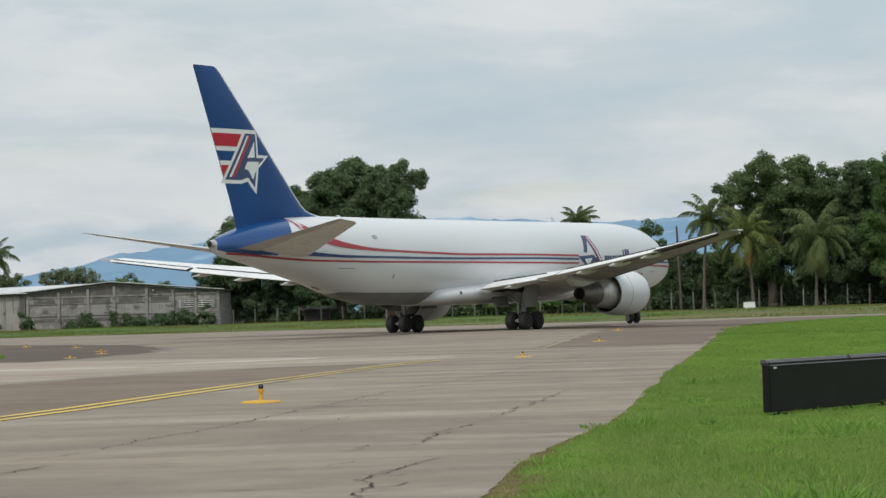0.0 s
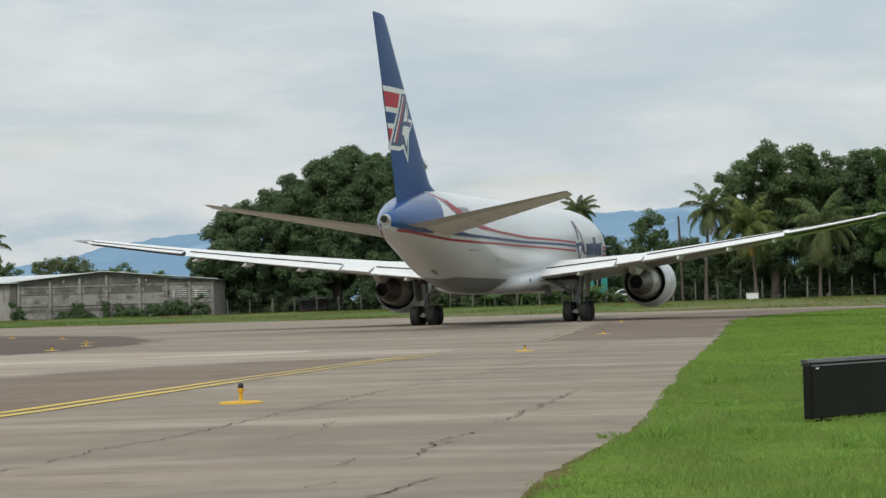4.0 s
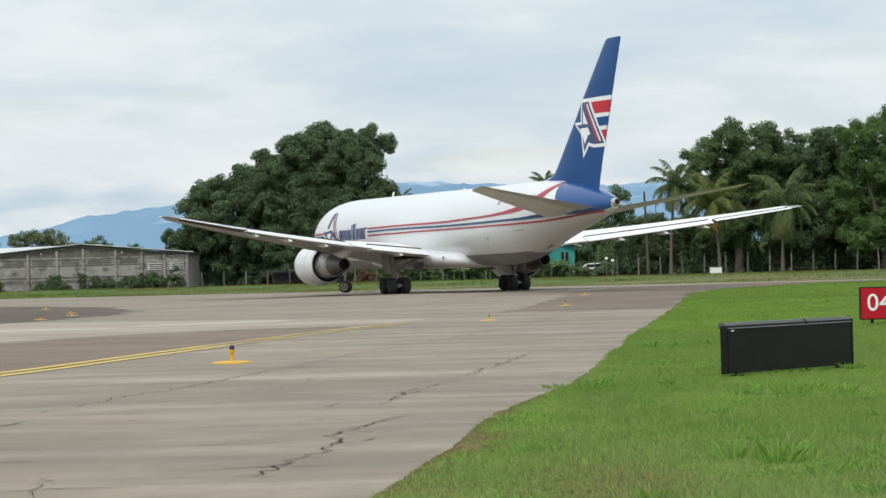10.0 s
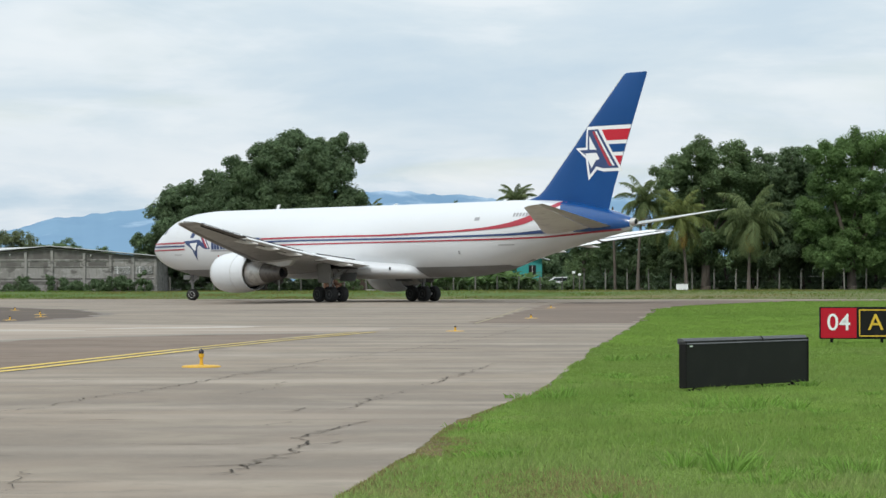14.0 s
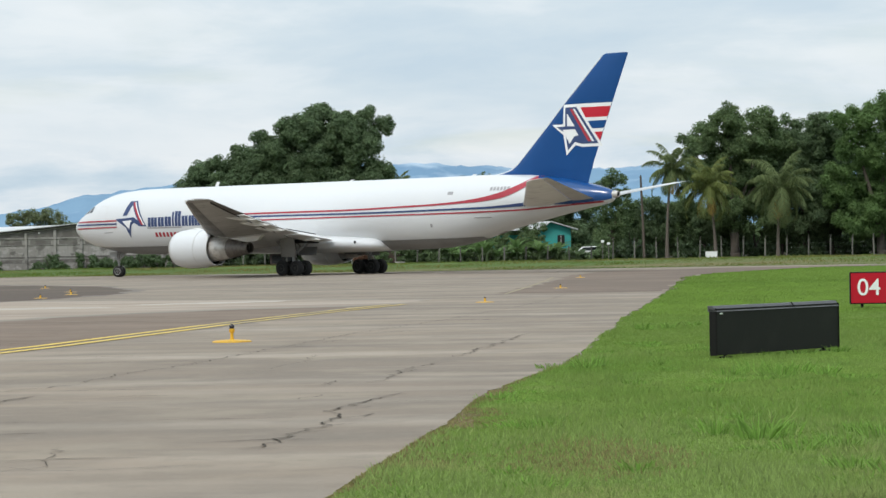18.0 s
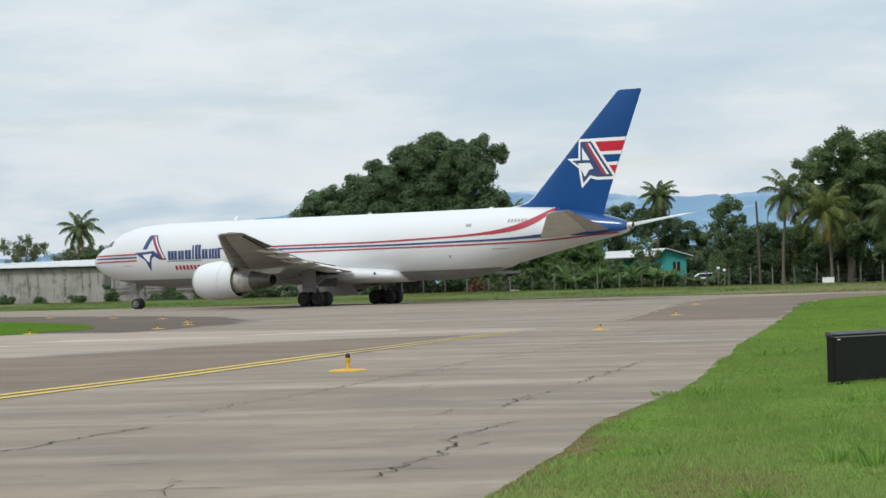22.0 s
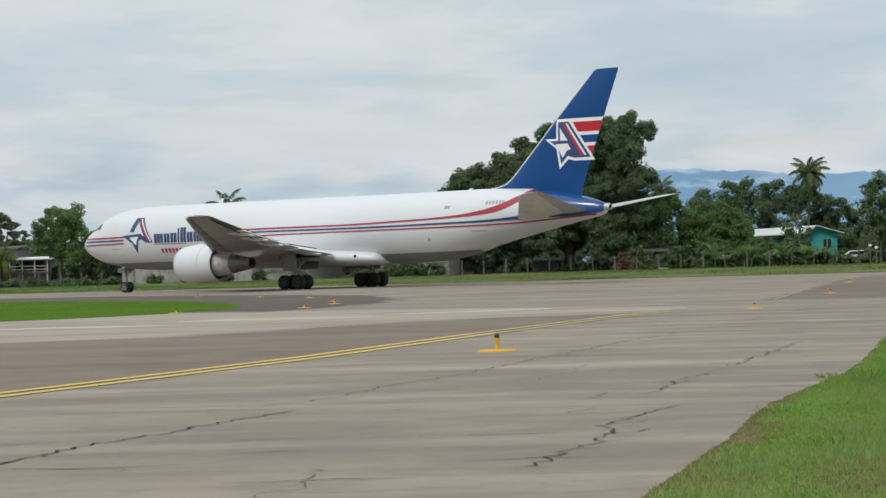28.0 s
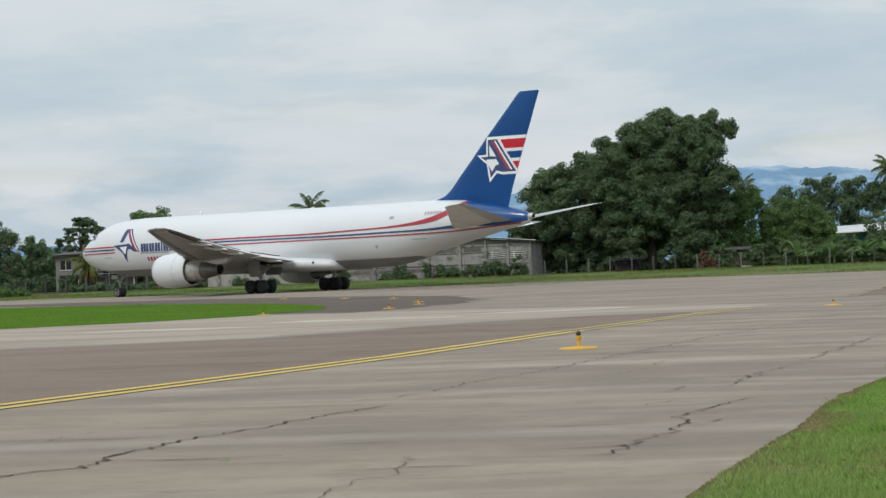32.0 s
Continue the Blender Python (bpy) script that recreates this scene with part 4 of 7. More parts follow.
    emblem = [
        ("emblem", [(51.2, 12.08), (52.2, 12.08), (54.0, 9.36), (52.6, 9.36), (52.0, 9.52), (51.4, 8.92), (51.2, 10.2), (50.4, 10.68), (51.2, 10.68)], 0.034, M_NAVY),
        ("emblem", [(51.37, 11.65), (51.37, 10.7), (52.05, 10.66)], 0.042, M_MARKWHITE),
        ("emblem", [(50.98, 10.45), (52.05, 10.45), (52.32, 10.02), (51.97, 9.93), (51.56, 9.4), (51.42, 10.14)], 0.042, M_MARKWHITE),
        ("emblem", [(51.62, 11.95), (51.86, 11.95), (53.42, 9.52), (53.14, 9.52)], 0.042, M_RED),
        ("emblem", [(51.9, 11.95), (52.06, 11.95), (53.66, 9.52), (53.46, 9.52)], 0.042, M_MARKWHITE),
    ]
    decal("emblem", [(51.02, 12.3), (52.38, 12.3), (54.32, 9.14), (52.62, 9.14), (52.05, 9.28), (51.26, 8.55), (51.02, 10.08), (49.98, 10.85), (51.02, 10.85)], fin_half, 0.02, M_MARKWHITE, ac, "white emblem outline on the fin")
    decal("tail_bar", [(52.38, 12.3), (TE(12.3), 12.3), (TE(9.35), 9.35), (54.2, 9.35)], fin_half, 0.018, M_MARKWHITE, ac)
    decal("tail_bar", [(52.55, 12.03), (TE(12.03), 12.03), (TE(11.28), 11.28), (52.98, 11.28)], fin_half, 0.03, M_FINRED, ac)
    decal("tail_bar", [(53.15, 11.02), (TE(11.02), 11.02), (TE(10.46), 10.46), (53.5, 10.46)], fin_half, 0.03, M_BLUE, ac)
    decal("tail_bar", [(53.68, 10.2), (TE(10.2), 10.2), (TE(9.55), 9.55), (54.12, 9.55)], fin_half, 0.03, M_FINRED, ac)
    for nm, poly, off, mt in emblem:
        decal(nm, poly, fin_half, off, mt, ac)
    # mark before the name: two legs of an A over a star; on the right side mirrored, at the aft end of the name
    mark = [
        ([(688, 134), (709, 65), (729, 65), (726, 86), (708, 135)], 0.014, M_NAVY),
        ([(718, 65), (745, 65), (803, 188), (776, 188)], 0.014, M_NAVY),
        ([(725, 71), (734, 71), (789, 182), (779, 182)], 0.022, M_RED),
        ([(734, 71), (739, 71), (795, 182), (789, 182)], 0.022, M_MARKWHITE),
        ([(652, 150), (700, 147), (742, 143), (770, 165), (803, 188), (770, 187), (745, 170), (733, 178), (718, 243), (702, 190), (672, 168)], 0.017, M_NAVY),
        ([(689, 160.5), (730, 157), (734, 163), (724, 168), (719, 200), (711.5, 182), (694, 170)], 0.026, M_MARKWHITE),
    ]
    for poly, off, mt in mark:
        for side in (-1, 1):
            ab = [(6.95 + (x - 652) / 42, 6.32 - (z - 65) / 57.8) for x, z in poly]
            decal("emblem", [(24.2 - x, z) for x, z in ab] if side > 0 else ab, fus_half, off, mt, ac, sides=(side,))
    # fin and rudder
    def fin_rings(a, b):
        out = []
        for z, le, te in FIN:
            x0, x1 = le + (te - le) * a, le + (te - le) * b
            n = 12
            pts = [x0 + (x1 - x0) * k / n for k in range(n + 1)]
            thin = 0.35 if z > 15.8 else 1
            ring = [(fin_half(x, z) * thin, MG - x, z) for x in pts] + [(-fin_half(x, z) * thin, MG - x, z) for x in reversed(pts)]
            out.append(ring)
        return loft(out)
    part("fin", fin_rings(0.0, 0.68), M_BLUE, ac, "royal blue fin", True)
    part("rudder", fin_rings(0.68, 1.0), M_BLUE, ac, "royal blue rudder", True)
    part("fin_edge", tube([(0, MG - lerp([(a, b) for a, b, c in FIN], z) + 0.01, z) for z in (7.3, 7.42, 7.62, 8, 8.6, 9.6, 10.78, 12.26, 15.6)], 0.05, 6), M_MARKWHITE, ac, "white leading edge")
    # tailplane
    for s in (1, -1):
        st = [(0.7, 47.6, 53.9, 5.24, 0.085), (1.6, 48.3, 54.1, 5.36, 0.085), (9.0, 53.95, 55.85, 6.36, 0.07), (9.31, 54.55, 55.9, 6.39, 0.04)]
        trim = []
        trim.append(part("tailplane", loft([foil(le, le + 0.71 * (te - le), s * y, z, t * 1.1) for y, le, te, z, t in st]), M_STAB, ac, "grey tailplane", True))
        trim.append(part("elevator", loft([foil(le + 0.715 * (te - le), te, s * y, z, t * 0.7) for y, le, te, z, t in st]), M_ELEV, ac, "grey elevator", True))
        trim.append(part("tailplane_edge", tube([(s * y, MG - le + 0.02, z) for y, le, te, z, t in st], 0.04, 6), M_MARKWHITE, ac, "pale leading edge"))
        # trimmed with its leading edge down
        for ob in trim:
            for v in ob.data.vertices:
                v.co.z += (MG - v.co.y - 53.0) * math.tan(radians(5.5))
        # wing
        ys = [2.0, 4, 6, 7.9, 10, 12, 14, 16.5, 19, 21, 23.2, 23.78]
        rings = []
        for y in ys:
            le, te, z, t = wing_at(y)
            rings.append(foil(le, te - 0.14 * (te - le) if y < 23 else te, s * y, z, t * 1.12, 12))
        wing = part("wing", loft(rings), M_WINGGREY, ac, "grey swept wing", True)
        part("wing_tip_light", box(0.35, 0.5, 0.1, s * 23.75, MG - 35.7, 5.56, 0.04), M_MARKWHITE, wing)
        # pale upper skin, lying on the wing
        verts, faces = [], []
        for y in ys[:-1]:
            le, te, z, t = wing_at(y)
            for k in range(9):
                q = 0.03 + 0.83 * k / 8
                c = (te - 0.14 * (te - le)) - le
                sx = (q * (te - le)) / c
                th = 5 * t * 1.12 * (0.2969 * math.sqrt(sx) - 0.126 * sx - 0.3516 * sx**2 + 0.2843 * sx**3 - 0.1036 * sx**4) * c
                verts.append((s * y, MG - (le + q * (te - le)), z + th * 1.05 + 0.03))
        for i in range(len(ys) - 2):
            for k in range(8):
                f = [i * 9 + k, i * 9 + k + 1, (i + 1) * 9 + k + 1, (i + 1) * 9 + k]
                faces.append(f if s < 0 else f[::-1])
        part("upper_skin", raw("upper_skin", verts, faces, M_WINGWHITE, True), M_WINGWHITE, wing, "pale grey upper skin")
        # grimy grey underside outboard of the engine, darker along the leading edge, paler inboard
        for nm, y0, y1, q0, q1, mt, lb in (("lower_skin", 8.8, 23.1, 0.24, 0.83, M_WINGMID, "grimy grey wing underside"), ("leading_edge_skin", 8.8, 23.3, 0.03, 0.23, M_WINGDARK, "dark brown underside of the leading edge"), ("inner_lower_skin", 3.0, 8.7, 0.07, 0.83, M_WINGWHITE, "pale grey inner wing underside")):
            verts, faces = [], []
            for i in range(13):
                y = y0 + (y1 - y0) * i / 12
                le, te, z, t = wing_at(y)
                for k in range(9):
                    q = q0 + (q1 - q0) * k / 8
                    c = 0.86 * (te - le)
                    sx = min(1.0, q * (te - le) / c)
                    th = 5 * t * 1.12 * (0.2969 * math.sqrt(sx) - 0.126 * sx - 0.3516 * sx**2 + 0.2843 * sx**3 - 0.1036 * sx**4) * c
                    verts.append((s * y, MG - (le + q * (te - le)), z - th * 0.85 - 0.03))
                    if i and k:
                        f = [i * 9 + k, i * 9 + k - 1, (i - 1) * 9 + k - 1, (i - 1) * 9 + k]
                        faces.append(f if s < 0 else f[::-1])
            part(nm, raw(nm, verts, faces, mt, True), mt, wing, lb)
        for y0, y1 in ((2.9, 7.3), (9.2, 17.5), (17.9, 22.8)):
            # solid black tubes drawn where the flap gap and cove are in shade
            gap = tube([(s * y, MG - (wing_at(y)[0] + 0.872 * (wing_at(y)[1] - wing_at(y)[0])), wing_at(y)[2] + 0.026 * (wing_at(y)[1] - wing_at(y)[0])) for y in np.linspace(y0, y1, 6)], 0.05, 6)
            part("flap_gap", gap, M_BLACK, wing, "black tube for the shade in the gap before the flap")
            cove = tube([(s * y, MG - (wing_at(y)[0] + 0.85 * (wing_at(y)[1] - wing_at(y)[0])), wing_at(y)[2] - 0.022 * (wing_at(y)[1] - wing_at(y)[0])) for y in np.linspace(y0, y1, 6)], 0.09, 6)
            part("flap_cove", cove, M_BLACK, wing, "black tube for the shade in the flap cove")
        part("slat", tube([(s * y, MG - wing_at(y)[0] + 0.05, wing_at(y)[2] + 0.02) for y in (2.6, 7.9, 14, 19, 23.2)], [0.22, 0.2, 0.15, 0.12, 0.09], 8), M_STEEL, wing, "bare metal leading edge slat", True)
        for nm, y0, y1, drop, lb in (("flap", 2.9, 7.3, 0.14, "white trailing edge flap"), ("aileron", 7.45, 9.0, 0.05, "white inboard aileron"), ("flap", 9.15, 17.6, 0.10, "white trailing edge flap"), ("aileron", 17.8, 22.9, 0.02, "dark grey outboard aileron")):
            rr = []
            for y in np.linspace(y0, y1, 5):
                le, te, z, t = wing_at(float(y))
                c = te - le
                a0, a1 = le + 0.855 * c, te + 0.02 * c
                rr.append([(s * y, MG - a0, z + 0.05 * c * 0.55), (s * y, MG - (a0 + a1) / 2, z + 0.035 * c * 0.4 - drop * 0.3), (s * y, MG - a1, z - 0.015 - drop), (s * y, MG - a1, z - 0.05 - drop), (s * y, MG - a0, z - 0.03 * c)])
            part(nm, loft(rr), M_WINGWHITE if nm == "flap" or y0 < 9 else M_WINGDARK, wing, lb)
            if y0 > 17.7:
                top = [(q[0], q[1], q[2] + 0.012) for r5 in rr for q in r5[:3]]
                fs = [(3 * i + k, 3 * i + k + 1, 3 * i + k + 4, 3 * i + k + 3) for i in range(4) for k in range(2)]
                part("aileron_skin", raw("aileron_skin", top, [f if s < 0 else f[::-1] for f in fs], M_WINGWHITE), M_WINGWHITE, wing, "pale grey upper skin")
        for y in (5.2, 11.3, 14.3, 17.0):
            le, te, z, t = wing_at(y)
            r = 0.17 if y < 16 else 0.13
            f = lathe([(-2.0, 0.015), (-1.3, r * 0.65), (-0.6, r), (0.1, r * 0.8), (0.7, r * 0.4), (1.0, 0.02)], 14)
            bmesh.ops.scale(f, vec=(0.75, 1, 1.15), verts=f.verts)
            part("flap_track_fairing", f, M_STAB, wing, "pale grey flap track fairing", True, pose(s * y, MG - te + 1.25, z - 0.22, 5))
        # engine
        ez, ey = 2.22, 7.85
        eng = part("engine_cowl", lathe([(MG - 19.42, 1.081), (MG - 19.3, 1.166), (MG - 19.3, 1.230), (MG - 19.42, 1.325), (MG - 19.9, 1.452), (MG - 20.6, 1.526), (MG - 21.5, 1.526), (MG - 22.6, 1.431), (MG - 23.35, 1.314), (MG - 23.36, 1.261), (MG - 22.9, 1.272), (MG - 22.4, 1.251), (MG - 20.4, 1.230), (MG - 19.8, 1.124)], 40), M_WHITE, ac, "white engine cowl", True)
        eng.location = (s * ey, 0, ez)
        part("inlet_lip", lathe([(MG - 19.46, 1.113), (MG - 19.3, 1.187), (MG - 19.26, 1.219), (MG - 19.32, 1.272), (MG - 19.5, 1.367), (MG - 19.5, 1.293), (MG - 19.42, 1.166)], 40), M_STEEL, eng, "polished metal inlet lip", True)
        part("fan_duct", lathe([(MG - 20.55, 1.227), (MG - 20.6, 0.05)], 32), M_BLACK, eng, "dark fan")
        part("fan_nozzle", lathe([(MG - 22.9, 1.240), (MG - 22.92, 0.9)], 32), M_BLACK, eng, "dark annular gap")
        part("reverser_seam", lathe([(MG - 22.06, 1.497), (MG - 22.06, 1.503), (MG - 22.1, 1.500), (MG - 22.1, 1.489)], 40), M_SEAM, eng)
        part("core_cowl", lathe([(MG - 22.5, 1.081), (MG - 23.5, 0.98), (MG - 24.1, 0.93), (MG - 24.8, 0.8), (MG - 24.85, 0.72)], 32), M_STEEL, eng, "scorched bare metal core cowl", True)
        part("exhaust_nozzle", lathe([(MG - 24.7, 0.79), (MG - 25.4, 0.68), (MG - 26.3, 0.53), (MG - 26.75, 0.44), (MG - 26.75, 0.4), (MG - 26.0, 0.42)], 32), M_HOT, eng, "burnt brown exhaust nozzle", True)
        part("exhaust_core", lathe([(MG - 26.3, 0.43), (MG - 26.32, 0.02)], 24), M_BLACK, eng, "black exhaust opening")
        le, te, z, t = wing_at(ey)
        pyl = bmesh.new()
        prof = [(MG - 19.6, ez + 1.38), (MG - 21.2, ez + 1.62), (MG - 22.6, z + 0.15), (MG - 25.8, z - 0.12), (MG - 28.2, z - 0.25), (MG - 27.6, z - 0.7), (MG - 26.2, ez + 0.42), (MG - 24.6, ez + 0.62), (MG - 22.4, ez + 0.85), (MG - 20.2, ez + 1.2)]
        a = [pyl.verts.new((0.2, y, q)) for y, q in prof]
        b = [pyl.verts.new((-0.2, y, q)) for y, q in prof]
        pyl.faces.new(a)
        pyl.faces.new(b[::-1])
        for i in range(len(prof)):
            j = (i + 1) % len(prof)
            pyl.faces.new((a[j], a[i], b[i], b[j]))
        bmesh.ops.recalc_face_normals(pyl, faces=pyl.faces)
        bmesh.ops.bevel(pyl, geom=list(pyl.edges), offset=0.05, segments=1, affect="EDGES")
        part("pylon", pyl, M_STAB, ac, "pale grey engine pylon", m=pose(s * ey, 0, 0))
    # fairing under the wing
    rr = []
    for x, w, zt, zb in ((15.6, 1.2, 2.6, 2.05), (17, 2.2, 3.0, 1.9), (19, 2.65, 3.3, 1.76), (23, 2.8, 3.4, 1.72), (28, 2.8, 3.3, 1.72), (31, 2.78, 3.1, 1.73), (33.4, 2.7, 2.95, 1.75), (34.3, 2.58, 2.84, 1.78), (34.75, 2.3, 2.65, 1.88), (34.9, 1.6, 2.35, 2.0)):
        rr.append([(w * math.copysign(abs(math.cos(a)) ** 0.7, math.cos(a)), MG - x, (zt + zb) / 2 + (zt - zb) / 2 * math.copysign(abs(math.sin(a)) ** 0.8, math.sin(a))) for a in [2 * math.pi * k / 28 for k in range(28)]])
    part("wing_fairing", loft(rr), M_WHITE, ac, "white wing root fairing", True)
    for s in (1, -1):
        part("outlet", lathe([(-0.02, 0.12), (0.0, 0.11), (0.01, 0.02)], 12, "x"), M_BLACK, ac, "dark outlet").location = (s * 2.72, MG - 33.0, 2.5)
    # aerials
    for x, h in ((16.2, 0.36), (30.5, 0.1), (42.5, 0.13)):
        bm = box(0.05, 0.36, h, 0, 0, 0, 0.015)
        for v in bm.verts:
            if v.co.z > h / 2:
                v.co.y -= 0.18
        part("aerial", bm, M_MARKWHITE, ac, "white blade aerial", m=pose(0, MG - x, 7.33))
    part("tail_skid", box(0.3, 0.9, 0.25, 0, MG - 45.2, 2.95, 0.05, rot=Matrix.Rotation(radians(-13), 3, "X")), M_WINGGREY, ac)
    # wheels: keyed later, so each is an object of its own
    def wheel(r, w, x, y, rim=M_RIMDARK):
        t = part("wheel", lathe([(-w / 2, r * 0.56), (-w / 2, r * 0.86), (-w * 0.36, r * 0.97), (-w * 0.15, r), (w * 0.15, r), (w * 0.36, r * 0.97), (w / 2, r * 0.86), (w / 2, r * 0.56)], 28, "x"), M_TYRE, ac, "black rubber tyre", True, pose(x, y, r))
        hub = lathe([(-w * 0.5, 0.03), (-w * 0.5, r * 0.2), (-w * 0.42, r * 0.25), (-w * 0.42, r * 0.44), (-w * 0.51, r * 0.5), (-w * 0.51, r * 0.57), (w * 0.51, r * 0.57), (w * 0.51, r * 0.5), (w * 0.42, r * 0.44), (w * 0.42, r * 0.25), (w * 0.5, r * 0.2), (w * 0.5, 0.03)], 24, "x")
        part("rim", hub, rim, t, "grey wheel rim")
        return t
    wheels = []
    for s in (1, -1):
        for dx in (-0.5, 0.5):
            for dy in (-0.72, 0.72):
                wheels.append((wheel(0.585, 0.5, s * 4.65 + dx, dy), (s * 4.65 + dx, dy, 0.585), 0.585))
        part("bogie_beam", box(0.26, 1.75, 0.26, s * 4.65, 0, 0.47, 0.05), M_GEAR, ac, "grey bogie beam")
        for dy in (-0.72, 0.72):
            part("axle", tube([(s * 4.65 - 0.62, dy, 0.585), (s * 4.65 + 0.62, dy, 0.585)], 0.09, 10), M_GEAR, ac)
        part("main_leg", tube([(s * 4.65, 0, 0.6), (s * 4.65, 0.02, 1.5), (s * 4.72, 0.05, 1.55), (s * 4.85, 0.1, 3.2)], [0.14, 0.14, 0.2, 0.22], 12), M_GEAR, ac, "grey main gear leg", True)
        part("side_brace", tube([(s * 4.65, 0.05, 1.55), (s * 2.6, 0.1, 2.7)], 0.1, 8), M_GEAR, ac, "grey side brace")
        part("drag_brace", tube([(s * 4.65, 0.0, 1.4), (s * 4.4, 2.2, 2.9)], 0.09, 8), M_GEAR, ac, "grey drag brace")
        part("torque_link", tube([(s * 4.65, -0.15, 0.85), (s * 4.65, -0.55, 1.15), (s * 4.65, -0.18, 1.5)], 0.06, 6), M_GEAR, ac)
        part("gear_door", box(0.07, 1.5, 1.75, s * 5.25, 0.1, 1.45, 0.03, rot=Matrix.Rotation(radians(s * 7), 3, "Y")), M_WINGGREY, ac, "pale grey gear door")
        # solid black box stands for the bay's shadow
        part("wheel_bay", box(1.9, 2.4, 0.3, s * 3.8, 0.1, 2.5, 0.05), M_BLACK, ac, "black box for the shade inside the wheel bay")
        part("retract_strut", tube([(s * 4.6, -0.05, 1.75), (s * 3.5, -0.75, 2.75)], 0.07, 8), M_GEAR, ac, "grey retraction strut")
        part("lock_link", tube([(s * 3.6, 0.1, 2.15), (s * 3.9, 0.7, 2.9)], 0.05, 8), M_GEAR, ac)
        part("brake_line", tube([(s * 4.5, -0.12, 0.75), (s * 4.44, -0.2, 1.5), (s * 4.6, -0.1, 2.6)], 0.025, 6), M_BLACK, ac)
        part("inner_gear_door", box(0.06, 1.9, 0.75, s * 2.75, 0.2, 1.55, 0.03, rot=Matrix.Rotation(radians(s * -14), 3, "Y")), M_GREYBELLY, ac, "grey inner gear door")
    NG = MG - 4.85
    for dx in (-0.26, 0.26):
        wheels.append((wheel(0.47, 0.33, dx, NG, M_RIM), (dx, NG, 0.47), 0.47))
    part("nose_axle", lathe([(0.36, 0.03), (0.37, 0.12), (0.55, 0.12), (0.57, 0.03)], 12, "z"), M_GEAR, ac, m=pose(0, NG, 0))
    part("nose_leg", tube([(0, NG, 0.47), (0, NG + 0.02, 1.2), (0, NG + 0.04, 1.25), (0, NG + 0.12, 2.5)], [0.09, 0.09, 0.13, 0.15], 12), M_GEAR, ac, "grey nose gear leg", True)
    part("nose_brace", tube([(0, NG + 0.06, 1.4), (0, NG - 1.3, 2.3)], 0.07, 8), M_GEAR, ac)
    part("nose_light", lathe([(0, 0.03), (0.05, 0.1), (0.16, 0.12), (0.17, 0.02)], 12), M_RIM, ac, "grey taxi light").location = (0, NG + 0.15, 1.55)
    for s in (1, -1):
        part("nose_gear_door", box(0.05, 0.9, 0.38, s * 0.46, NG + 0.2, 1.72, 0.02), M_WINGGREY, ac, "grey nose gear door")
    return ac, wheels


aircraft, WHEELS = build_aircraft()


# ---- airfield furniture ----
def edge_light(r=0.38, k=1.0):
    t = thing("taxiway_edge_light", "yellow taxiway edge light with dark blue lens on pavement", "airfield light", group="taxiway edge lights")
    part("base_plate", lathe([(0.0, r), (0.02, r - 0.005), (0.035, r - 0.05), (0.05, 0.08)], 24, "z"), M_LAMPYELLOW, t, "flat yellow base plate", True)
    part("stem", lathe([(0.04, 0.045), (0.09, 0.032), (0.18, 0.032), (0.19, 0.062 * k), (0.25, 0.066 * k), (0.26, 0.05 * k)], 16, "z"), M_LAMPYELLOW, t, "yellow stem", True)
    part("lens", lathe([(0.255, 0.052 * k), (0.3, 0.06 * k), (0.335, 0.045 * k), (0.35, 0.012)], 16, "z"), M_LENS, t, "dark blue glass lens", True)
    return t


LIGHTS = [(-4.79, 49.0), (0.12, 82.5), (3.4, 109.5), (5.75, 148), (-18.5, 107.2), (-18.7, 116.5), (-20.1, 125), (-24.4, 143), (-29.0, 152.5), (-35.1, 163), (-22.4, 100.2)]
first_light = edge_light(0.38, 0.85)
first_light.location = (*LIGHTS[0], 0.0)
second_light = edge_light(0.30, 0.55)
for sub in second_light.children:
    for v in sub.data.vertices:
        v.co.z *= 0.5
second_light.location = (*LIGHTS[1], 0.0)
for lx, ly in LIGHTS[2:]:
    copy_thing(second_light, pose(lx, ly, 0.033 if (lx, ly) == LIGHTS[-1] else 0.0))


